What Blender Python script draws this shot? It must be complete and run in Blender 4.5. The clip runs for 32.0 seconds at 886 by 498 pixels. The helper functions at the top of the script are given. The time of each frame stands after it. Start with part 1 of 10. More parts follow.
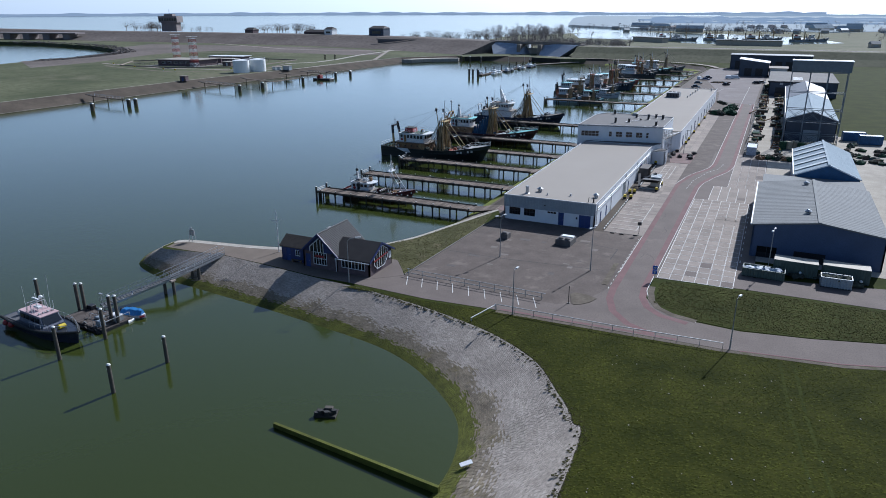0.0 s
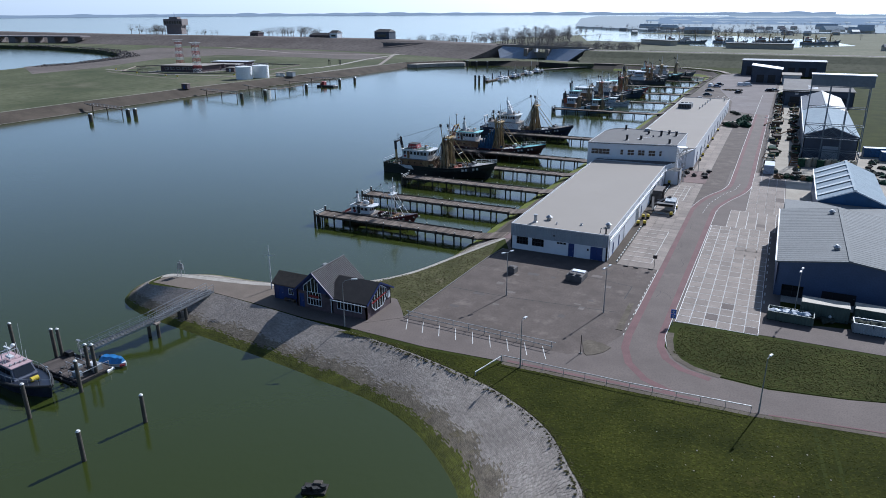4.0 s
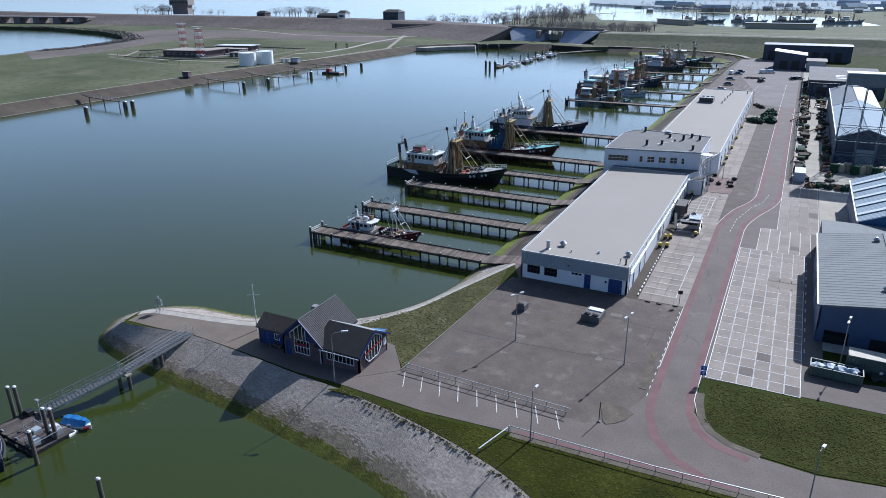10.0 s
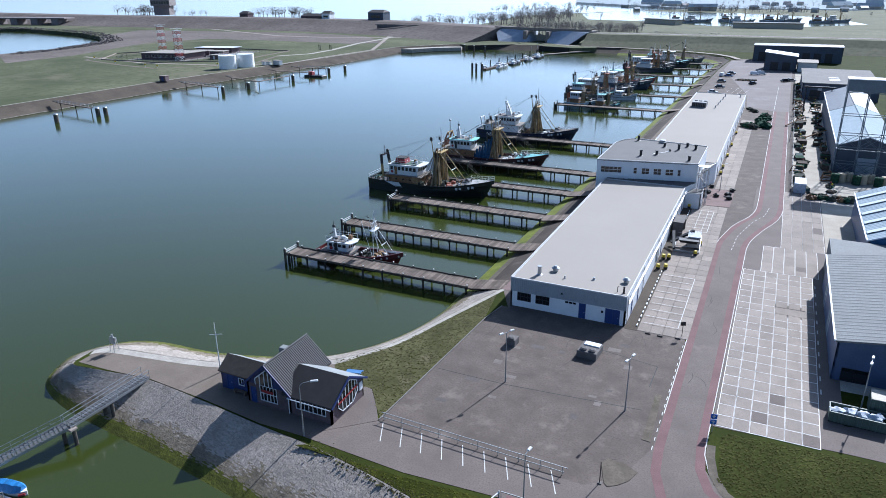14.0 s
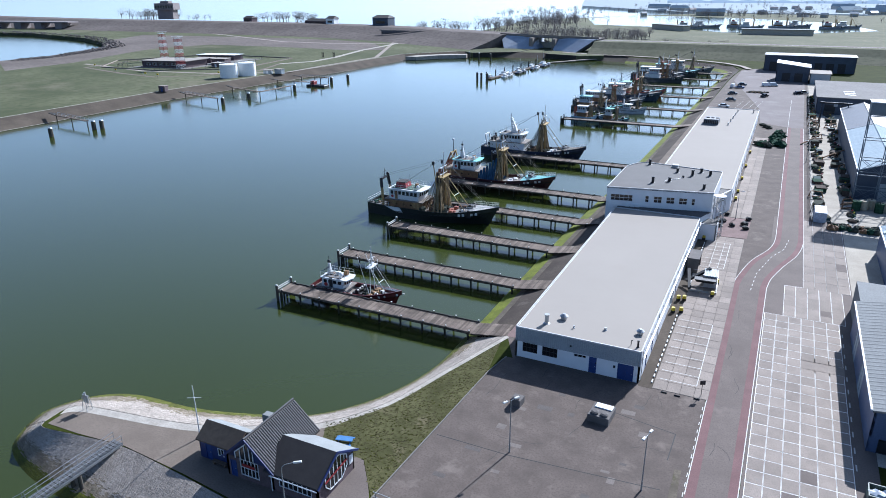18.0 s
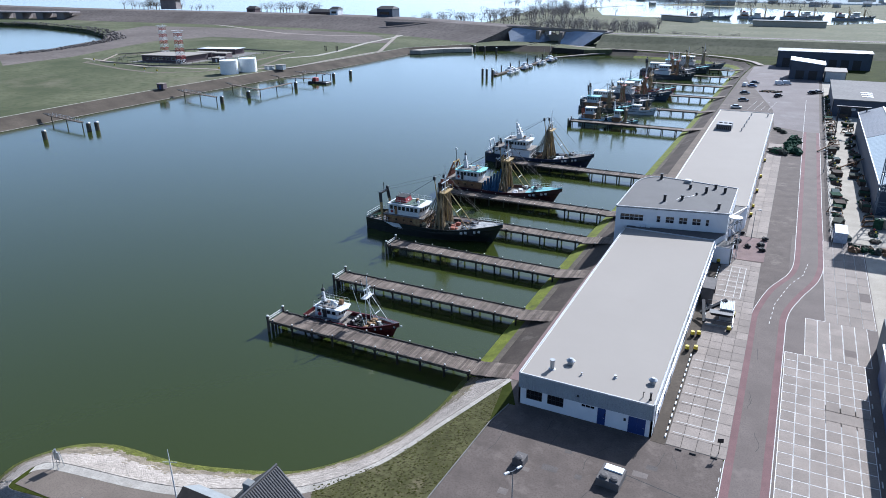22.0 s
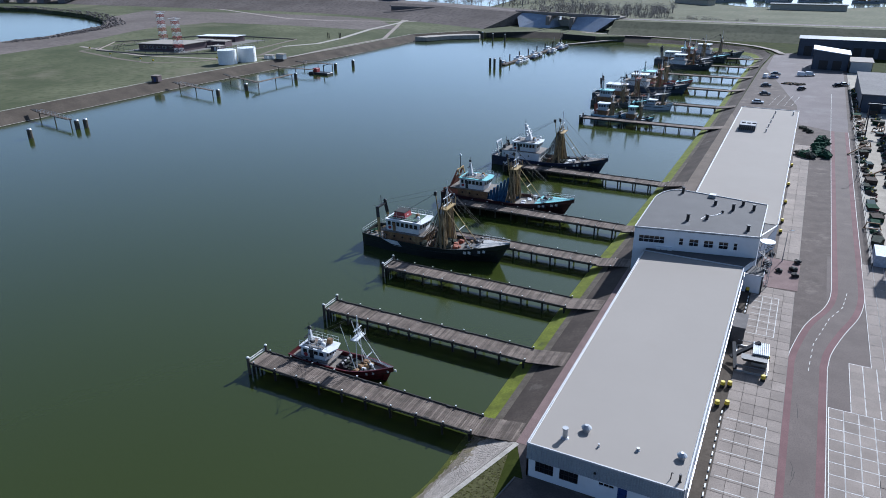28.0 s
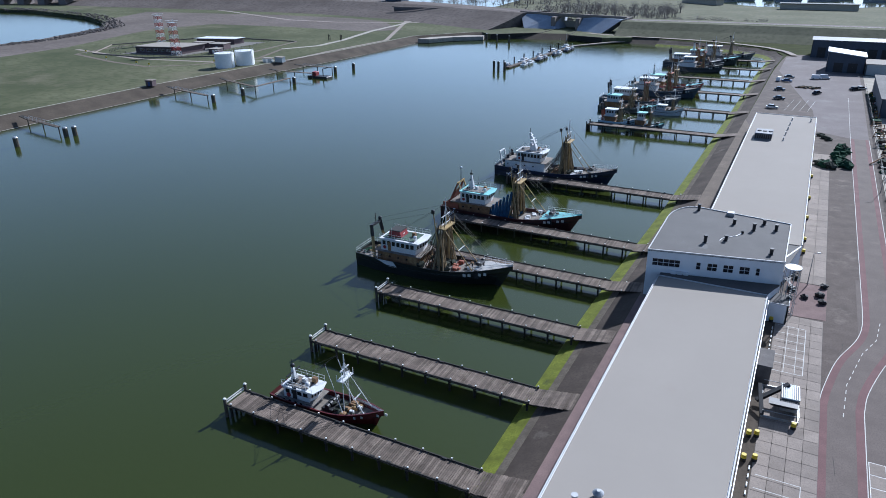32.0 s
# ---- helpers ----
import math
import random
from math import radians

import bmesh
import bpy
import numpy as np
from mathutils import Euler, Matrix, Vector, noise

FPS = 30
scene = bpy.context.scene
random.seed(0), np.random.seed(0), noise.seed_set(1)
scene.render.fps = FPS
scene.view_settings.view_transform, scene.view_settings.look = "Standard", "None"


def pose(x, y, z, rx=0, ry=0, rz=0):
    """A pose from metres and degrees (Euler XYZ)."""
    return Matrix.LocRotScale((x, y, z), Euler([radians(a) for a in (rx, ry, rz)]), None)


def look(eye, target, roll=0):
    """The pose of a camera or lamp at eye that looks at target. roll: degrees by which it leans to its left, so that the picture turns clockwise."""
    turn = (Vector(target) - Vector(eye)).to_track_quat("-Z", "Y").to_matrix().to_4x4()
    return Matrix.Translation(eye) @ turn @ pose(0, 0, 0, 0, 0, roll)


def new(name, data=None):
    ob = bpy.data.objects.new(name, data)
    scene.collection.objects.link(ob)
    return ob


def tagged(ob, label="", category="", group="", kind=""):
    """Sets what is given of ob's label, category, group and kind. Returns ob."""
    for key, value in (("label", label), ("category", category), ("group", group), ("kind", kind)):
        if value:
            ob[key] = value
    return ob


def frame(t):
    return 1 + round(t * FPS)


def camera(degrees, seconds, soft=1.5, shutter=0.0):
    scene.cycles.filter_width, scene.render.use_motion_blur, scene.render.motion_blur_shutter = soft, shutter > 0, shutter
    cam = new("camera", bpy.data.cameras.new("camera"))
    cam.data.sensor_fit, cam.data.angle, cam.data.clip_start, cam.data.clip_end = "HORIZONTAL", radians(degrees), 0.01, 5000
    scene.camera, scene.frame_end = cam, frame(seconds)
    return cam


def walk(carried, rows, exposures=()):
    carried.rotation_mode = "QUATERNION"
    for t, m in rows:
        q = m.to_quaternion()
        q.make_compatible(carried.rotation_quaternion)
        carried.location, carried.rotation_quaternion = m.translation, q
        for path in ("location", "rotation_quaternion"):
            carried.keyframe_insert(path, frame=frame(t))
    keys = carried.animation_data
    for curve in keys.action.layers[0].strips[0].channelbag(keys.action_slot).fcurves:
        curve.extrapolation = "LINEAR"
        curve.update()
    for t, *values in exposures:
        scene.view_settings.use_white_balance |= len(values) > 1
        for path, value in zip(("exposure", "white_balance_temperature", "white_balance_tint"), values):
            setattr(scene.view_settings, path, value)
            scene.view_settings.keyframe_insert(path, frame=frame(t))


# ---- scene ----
cam = camera(65.2, 32.0, soft=0.9)
PATH = [
    (0, (26.507, -122.235, 38.751), (25.705, -120.525, 38.092), -0.1),
    (1, (25.845, -120.156, 39.549), (25.039, -118.45, 38.887), -0.1),
    (2, (24.852, -118.673, 40.162), (24.047, -116.965, 39.505), 0.1),
    (3, (24.365, -116.337, 41.546), (23.552, -114.635, 40.882), -0.1),
    (4, (23.372, -114.247, 41.959), (22.554, -112.546, 41.3), -0.2),
    (4.5, (22.793, -113.19, 42.674), (21.975, -111.489, 42.013), -0.2),
    (6.5, (21.472, -109.111, 44.667), (20.644, -107.418, 43.996), -0.3),
    (7, (21.12, -108.144, 45.236), (20.293, -106.462, 44.538), -0.3),
    (7.5, (20.784, -107.15, 45.715), (19.957, -105.474, 45.002), -0.3),
    (8, (20.374, -106.01, 46.15), (19.545, -104.337, 45.434), -0.3),
    (9, (19.558, -104.014, 46.364), (18.726, -102.343, 45.646), -0.4),
    (10, (18.79, -101.979, 46.553), (17.953, -100.311, 45.833), -0.4),
    (11, (17.963, -99.671, 46.586), (17.13, -98.002, 45.864), -0.5),
    (12, (16.916, -97.374, 46.658), (16.094, -95.7, 45.936), -0.5),
    (13, (16.036, -95.088, 46.824), (15.233, -93.404, 46.102), -0.5),
    (14, (15.229, -92.819, 47.395), (14.422, -91.137, 46.672), -0.5),
    (14.5, (14.693, -91.666, 47.771), (13.887, -89.984, 47.049), -0.4),
    (16.5, (13.173, -87.567, 49.7), (12.359, -85.889, 48.979), -0.5),
    (17, (12.64, -86.363, 49.973), (11.824, -84.684, 49.254), -0.4),
    (18, (11.9, -84.245, 50.835), (11.08, -82.568, 50.116), -0.4),
    (19, (11.1, -82.077, 51.813), (10.276, -80.402, 51.094), -0.4),
    (20, (10.368, -79.893, 52.622), (9.539, -78.22, 51.905), -0.4),
    (21, (9.564, -77.758, 53.612), (8.734, -76.087, 52.893), -0.3),
    (21.5, (9.177, -76.785, 54.28), (8.347, -75.12, 53.544), -0.4),
    (22, (8.879, -75.788, 54.961), (8.05, -74.13, 54.209), -0.4),
    (23, (8.042, -73.423, 55.847), (7.213, -71.779, 55.064), -0.5),
    (23.5, (7.661, -72.369, 56.405), (6.832, -70.729, 55.613), -0.5),
    (24, (7.295, -71.189, 56.995), (6.465, -69.553, 56.199), -0.6),
    (25, (6.374, -69.177, 57.752), (5.543, -67.542, 56.955), -0.5),
    (25.5, (5.932, -68.1, 57.685), (5.099, -66.466, 56.888), -0.5),
    (27.5, (4.113, -63.181, 57.746), (3.273, -61.552, 56.946), -0.6),
    (28, (3.562, -62.107, 57.814), (2.721, -60.478, 57.014), -0.6),
    (29, (2.771, -59.554, 57.927), (1.925, -57.928, 57.127), -0.6),
    (30, (1.696, -57.047, 58.048), (0.849, -55.423, 57.246), -0.7),
    (31, (0.78, -54.457, 57.946), (-0.07, -52.834, 57.145), -0.8),
    (32, (-0.081, -52.033, 57.968), (-0.935, -50.411, 57.167), -0.8),
]
walk(cam, [(t, look(e, g, r)) for t, e, g, r in PATH],
     [(0, 0.33, 5450, 11), (4.5, 0.34, 5450, 11), (7, 0.35, 5400, 11), (10, 0.55, 5350, 11), (13, 0.82, 5350, 11), (19, 0.95, 5350, 11), (22, 0.88, 5420, 11), (25, 0.61, 5400, 11), (32, 0.52, 5300, 11)])

# ---- world and light ----
SUN_ELEV, SUN_ROT = radians(35.0), radians(14.5)
world = bpy.data.worlds.new("sky")
scene.world = world
world.use_nodes = True
wn = world.node_tree.nodes
wl = world.node_tree.links
sky = wn.new("ShaderNodeTexSky")
sky.sky_type = "NISHITA"
sky.sun_disc = False
sky.sun_elevation, sky.sun_rotation = SUN_ELEV, SUN_ROT
sky.air_density, sky.dust_density, sky.ozone_density = 0.9, 1.0, 3.4
wn["Background"].inputs[1].default_value = 0.06
# pale haze that thickens towards the horizon all round
w_geo = wn.new("ShaderNodeTexCoord")
w_sep = wn.new("ShaderNodeSeparateXYZ")
wl.new(w_geo.outputs["Generated"], w_sep.inputs[0])
w_up = wn.new("ShaderNodeMath")
w_up.operation, w_up.use_clamp = "SUBTRACT", True
w_up.inputs[0].default_value = 1.0
wl.new(w_sep.outputs["Z"], w_up.inputs[1])
w_pow = wn.new("ShaderNodeMath")
w_pow.operation = "POWER"
w_pow.inputs[1].default_value = 3.0
wl.new(w_up.outputs[0], w_pow.inputs[0])
w_amt = wn.new("ShaderNodeMath")
w_amt.operation = "MULTIPLY"
w_amt.inputs[1].default_value = 0.85
wl.new(w_pow.outputs[0], w_amt.inputs[0])
# the haze is brighter on the sun's side
w_dot = wn.new("ShaderNodeVectorMath")
w_dot.operation = "DOT_PRODUCT"
w_dot.inputs[1].default_value = (math.sin(SUN_ROT) * 0.62, math.cos(SUN_ROT) * 0.62, 0)
wl.new(w_geo.outputs["Generated"], w_dot.inputs[0])
w_side = wn.new("ShaderNodeMath")
w_side.operation = "ADD"
w_side.inputs[1].default_value = 0.68
wl.new(w_dot.outputs["Value"], w_side.inputs[0])
w_all = wn.new("ShaderNodeMath")
w_all.operation = "MULTIPLY"
wl.new(w_amt.outputs[0], w_all.inputs[0])
wl.new(w_side.outputs[0], w_all.inputs[1])
w_mix = wn.new("ShaderNodeMix")
w_mix.data_type, w_mix.blend_type, w_mix.clamp_factor = "RGBA", "ADD", False
wl.new(w_all.outputs[0], w_mix.inputs[0])
wl.new(sky.outputs[0], w_mix.inputs[6])
w_mix.inputs[7].default_value = (7.4, 8.9, 10.9, 1)
# pale glow of the hazy air round the sun
w_sun = wn.new("ShaderNodeVectorMath")
w_sun.operation = "DOT_PRODUCT"
w_sun.inputs[1].default_value = (math.sin(SUN_ROT) * math.cos(SUN_ELEV), math.cos(SUN_ROT) * math.cos(SUN_ELEV), math.sin(SUN_ELEV))
wl.new(w_geo.outputs["Generated"], w_sun.inputs[0])
w_pos = wn.new("ShaderNodeMath")
w_pos.operation = "MAXIMUM"
w_pos.inputs[1].default_value = 0.0
wl.new(w_sun.outputs["Value"], w_pos.inputs[0])
w_glow = wn.new("ShaderNodeMath")
w_glow.operation = "POWER"
w_glow.inputs[1].default_value = 5.0
wl.new(w_pos.outputs[0], w_glow.inputs[0])
w_mix2 = wn.new("ShaderNodeMix")
w_mix2.data_type, w_mix2.blend_type = "RGBA", "ADD"
wl.new(w_glow.outputs[0], w_mix2.inputs[0])
wl.new(w_mix.outputs[2], w_mix2.inputs[6])
w_mix2.inputs[7].default_value = (3.6, 4.2, 4.2, 1)
wl.new(w_mix2.outputs[2], wn["Background"].inputs[0])
sun_data = bpy.data.lights.new("sun", "SUN")
sun_data.energy, sun_data.angle, sun_data.color = 5.0, radians(0.6), (1.0, 0.94, 0.86)
sun = new("sun", sun_data)
sun.matrix_world = look((0, 0, 0), (-math.sin(SUN_ROT) * math.cos(SUN_ELEV), -math.cos(SUN_ROT) * math.cos(SUN_ELEV), -math.sin(SUN_ELEV)))
sun.location = (60, 250, 180)

WATER = -3.0
DECK = -1.05
R = random.Random(11)


# ---- materials ----
def mat(name, col, rough=0.7, metal=0.0, var=0.25, scale=1.5, fine=18.0, bump=0.0, tint=None, spec=0.5, rnd=0.0, stain=None, stain_at=0.6, isl=0.0, coord="Object", grain=1.0):
    """A surface with coarse and fine variation, optional stains, relief and a change of tone from piece to piece."""
    m = bpy.data.materials.new(name)
    m.use_nodes = True
    n, l = m.node_tree.nodes, m.node_tree.links
    b = n["Principled BSDF"]
    b.inputs["Roughness"].default_value = rough
    b.inputs["Metallic"].default_value = metal
    b.inputs["Specular IOR Level"].default_value = spec
    tc = n.new("ShaderNodeTexCoord")
    geo = n.new("ShaderNodeNewGeometry")
    vec = geo.outputs["Position"] if coord == "World" else tc.outputs["Object"]

    def noise_tex(s, detail=5, r=0.6):
        t = n.new("ShaderNodeTexNoise")
        t.inputs["Scale"].default_value, t.inputs["Detail"].default_value, t.inputs["Roughness"].default_value = s, detail, r
        l.new(vec, t.inputs["Vector"])
        return t

    def mix(a, c, f, mode="MIX"):
        x = n.new("ShaderNodeMix")
        x.data_type, x.blend_type = "RGBA", mode
        for sock, v in ((x.inputs[0], f), (x.inputs[6], a), (x.inputs[7], c)):
            if isinstance(v, (int, float)):
                sock.default_value = v
            elif isinstance(v, tuple):
                sock.default_value = (*v, 1)
            else:
                l.new(v, sock)
        return x.outputs[2]

    def ramp(src, lo, hi):
        r = n.new("ShaderNodeMapRange")
        r.inputs[1].default_value, r.inputs[2].default_value = lo, hi
        l.new(src, r.inputs[0])
        return r.outputs[0]

    lo = tuple(c * (1 - var) for c in col)
    hi = tuple(min(1, c * (1 + var)) for c in col) if tint is None else tint
    coarse, small = noise_tex(scale), noise_tex(fine, 3)
    c = mix(lo, hi, ramp(coarse.outputs["Fac"], 0.3, 0.7))
    c = mix(c, mix(c, tuple(x * (1 - 0.28 * grain) for x in col), 1.0 if grain >= 1 else grain), ramp(small.outputs["Fac"], 0.45, 0.75))
    if stain:
        s = noise_tex(scale * 0.6, 8, 0.7)
        c = mix(c, stain, ramp(s.outputs["Fac"], stain_at, stain_at + 0.12))
    if rnd or isl:
        if rnd:
            src = n.new("ShaderNodeObjectInfo").outputs["Random"]
        else:
            src = geo.outputs["Random Per Island"]
        k = rnd or isl
        c = mix(c, mix((1 - k,) * 3, (1 + k,) * 3, src), 1.0, "MULTIPLY")
    l.new(c, b.inputs["Base Color"])
    if bump:
        bn = n.new("ShaderNodeBump")
        bn.inputs["Strength"].default_value, bn.inputs["Distance"].default_value = min(1, bump * 4), bump
        l.new(small.outputs["Fac"], bn.inputs["Height"])
        l.new(bn.outputs[0], b.inputs["Normal"])
    return m


def water_material():
    m = bpy.data.materials.new("harbour_water")
    m.use_nodes = True
    n, l = m.node_tree.nodes, m.node_tree.links
    b = n["Principled BSDF"]
    b.inputs["Roughness"].default_value = 0.13
    b.inputs["IOR"].default_value = 1.42
    geo = n.new("ShaderNodeNewGeometry")
    big = n.new("ShaderNodeTexNoise")
    big.inputs["Scale"].default_value, big.inputs["Detail"].default_value = 0.012, 4
    l.new(geo.outputs["Position"], big.inputs["Vector"])
    mx = n.new("ShaderNodeMix")
    mx.data_type = "RGBA"
    mx.inputs[6].default_value, mx.inputs[7].default_value = (0.026, 0.035, 0.0065, 1), (0.034, 0.045, 0.009, 1)
    l.new(big.outputs["Fac"], mx.inputs[0])
    l.new(mx.outputs[2], b.inputs["Base Color"])
    a, c = n.new("ShaderNodeTexNoise"), n.new("ShaderNodeTexNoise")
    a.inputs["Scale"].default_value, a.inputs["Detail"].default_value = 0.9, 4
    c.inputs["Scale"].default_value, c.inputs["Detail"].default_value = 0.05, 3
    l.new(geo.outputs["Position"], a.inputs["Vector"])
    l.new(geo.outputs["Position"], c.inputs["Vector"])
    mul = n.new("ShaderNodeMath")
    mul.operation = "MULTIPLY"
    l.new(a.outputs["Fac"], mul.inputs[0])
    l.new(c.outputs["Fac"], mul.inputs[1])
    bn = n.new("ShaderNodeBump")
    bn.inputs["Strength"].default_value, bn.inputs["Distance"].default_value = 0.25, 0.12
    l.new(mul.outputs[0], bn.inputs["Height"])
    l.new(bn.outputs[0], b.inputs["Normal"])
    return m


M_WATER = water_material()
M_GRASS = mat("grass", (0.02992, 0.0391, 0.00595), 0.95, var=0.35, scale=0.16, fine=2.2, bump=0.05, spec=0.06, tint=(0.043, 0.052, 0.009), coord="World")
M_GRASS_BANK = mat("bank_grass", (0.024, 0.03, 0.004), 0.95, var=0.4, scale=0.2, fine=2.2, bump=0.05, spec=0.05, tint=(0.043, 0.046, 0.007), stain=(0.055, 0.05, 0.012), stain_at=0.6, coord="World")
M_GRASS_DRY = mat("dry_grass", (0.06, 0.062, 0.022), 0.95, var=0.3, scale=0.2, fine=1.4, bump=0.04, spec=0.1, tint=(0.1, 0.095, 0.042), stain=(0.13, 0.11, 0.065), stain_at=0.58, coord="World")
M_MEADOW_DRY = mat("dry_meadow", (0.1276, 0.1074, 0.0945), 0.95, var=0.2, scale=0.02, fine=0.3, spec=0.1, tint=(0.175, 0.15, 0.135), coord="World")
M_MEADOW = mat("meadow", (0.0738, 0.09016, 0.04232), 0.95, stain=(0.145, 0.13, 0.09), stain_at=0.55, var=0.4, scale=0.015, fine=0.3, spec=0.1, tint=(0.135, 0.135, 0.08), coord="World")
M_SOIL = mat("brown_bank", (0.078, 0.064, 0.05), 0.95, var=0.35, scale=0.1, fine=2.0, spec=0.15, coord="World")
M_ASPHALT = mat("asphalt_road", (0.132, 0.108, 0.095), 0.9, var=0.16, scale=0.22, fine=5.0, bump=0.01, spec=0.25, stain=(0.162, 0.132, 0.117), coord="World")
M_ASPHALT_OLD = mat("old_asphalt_yard", (0.106, 0.086, 0.074), 0.92, var=0.22, scale=0.35, fine=4.0, bump=0.012, spec=0.2, stain=(0.155, 0.128, 0.11), stain_at=0.55, coord="World")
M_REDLANE = mat("red_lane", (0.155, 0.088, 0.086), 0.9, var=0.18, scale=0.3, fine=8.0, spec=0.25, stain=(0.135, 0.1, 0.098), stain_at=0.6, coord="World")
M_REDPAVE = mat("red_brick_paving", (0.175, 0.122, 0.113), 0.9, var=0.2, scale=0.4, fine=9.0, bump=0.01, spec=0.2, coord="World")
M_WHITE_LINE = mat("road_paint", (0.52, 0.51, 0.48), 0.8, var=0.15, scale=1.5, fine=12, stain=(0.4, 0.39, 0.37), stain_at=0.62, coord="World")
M_CONC = mat("concrete_slab", (0.245, 0.208, 0.178), 0.9, var=0.16, scale=0.4, fine=6.0, bump=0.006, spec=0.25, rnd=0.12, stain=(0.2, 0.19, 0.175), stain_at=0.62, coord="World")
M_CONC_DARK = mat("concrete_joint", (0.15, 0.14, 0.125), 0.95, coord="World")
M_ROOF_GREY = mat("grey_roof_felt", (0.296, 0.268, 0.235), 0.85, var=0.03, scale=0.08, fine=1.2, spec=0.12, stain=(0.29, 0.258, 0.225), stain_at=0.6, grain=0.16)
M_ROOF_DARK = mat("dark_roof_felt", (0.088, 0.083, 0.08), 0.85, var=0.15, scale=0.2, fine=5.0, stain=(0.13, 0.13, 0.13))
M_WHITE = mat("white_paint", (0.66, 0.68, 0.7), 0.55, var=0.05, scale=0.6, fine=8, stain=(0.62, 0.62, 0.6), stain_at=0.66, grain=0.25)
M_CLAD = mat("grey_steel_cladding", (0.30, 0.34, 0.37), 0.5, metal=0.1, var=0.08, scale=0.5, fine=6)
M_BLUE_DOOR = mat("blue_paint", (0.02, 0.045, 0.17), 0.45, var=0.12, scale=2)
M_GLASS_DARK = mat("dark_window_glass", (0.012, 0.014, 0.018), 0.08, var=0.2, spec=0.6)
M_WOOD_DECK = mat("weathered_deck_wood", (0.15, 0.12, 0.098), 0.9, var=0.4, scale=0.5, fine=7, bump=0.01, rnd=0.36, stain=(0.085, 0.066, 0.053), stain_at=0.55, spec=0.2, coord="World")
M_WOOD_DARK = mat("tarred_wood", (0.035, 0.032, 0.028), 0.85, var=0.3, scale=1.2, fine=8, spec=0.25)
M_STONE = mat("basalt_block", (0.33, 0.29, 0.25), 0.9, var=0.2, scale=0.3, fine=3.0, bump=0.01, isl=0.16, spec=0.15, stain=(0.25, 0.225, 0.19), stain_at=0.6, coord="World")
M_MOSSY = mat("moss_stained_block", (0.2, 0.168, 0.125), 0.9, var=0.35, scale=0.5, fine=3.0, bump=0.01, isl=0.2, spec=0.15, stain=(0.15, 0.125, 0.06), stain_at=0.56, coord="World")
M_PATH = mat("brown_path", (0.155, 0.128, 0.105), 0.95, var=0.15, scale=0.3, fine=5.0, spec=0.15, stain=(0.2, 0.17, 0.14), stain_at=0.58, coord="World")
M_DIRT = mat("sandy_dirt", (0.12, 0.102, 0.08), 0.95, var=0.3, scale=0.5, fine=3.0, spec=0.1, stain=(0.07, 0.07, 0.035), stain_at=0.56, coord="World")
M_ALGAE = mat("algae_covered_stone", (0.085, 0.092, 0.012), 0.85, var=0.4, scale=0.5, fine=4.0, bump=0.03, isl=0.25, spec=0.25, coord="World")
M_ALGAE_BRIGHT = mat("bright_algae", (0.13, 0.15, 0.016), 0.85, var=0.4, scale=0.4, fine=3.0, bump=0.03, spec=0.2, stain=(0.06, 0.07, 0.02), stain_at=0.6, coord="World")
# far grass with distance haze mixed into its base colour
M_DIKE = mat("haze_paled_grass", (0.125, 0.13, 0.08), 0.95, var=0.2, scale=0.03, fine=0.3, spec=0.1, tint=(0.155, 0.15, 0.1), coord="World")
# asphalt of the far road, lightened to imitate haze
M_ASPHALT_HAZED = mat("pale_asphalt", (0.16, 0.138, 0.132), 0.9, var=0.16, scale=0.1, fine=4.0, spec=0.2, stain=(0.19, 0.172, 0.166), stain_at=0.55, coord="World")
M_SHELL = mat("pale_gravel", (0.35, 0.322, 0.28), 0.95, var=0.25, scale=0.6, fine=4.0, bump=0.03, stain=(0.26, 0.235, 0.19), stain_at=0.6, spec=0.15, coord="World")
M_COPING = mat("grey_white_roof_edge", (0.46, 0.46, 0.46), 0.6, var=0.08, scale=0.8, fine=6)
M_STEEL = mat("galvanised_steel", (0.42, 0.43, 0.44), 0.45, metal=0.6, var=0.12, scale=3)
M_BLUE_CLAD = mat("dark_blue_cladding", (0.06, 0.09, 0.17), 0.5, var=0.12, scale=0.5, fine=5)
M_BLUE_GREY_ROOF = mat("blue_grey_roof_sheet", (0.165, 0.172, 0.172), 0.8, spec=0.2, var=0.1, scale=0.3, fine=4)
M_PALE_ROOF = mat("pale_blue_roof_sheet", (0.32, 0.38, 0.42), 0.9, spec=0.1, var=0.08, scale=0.4)


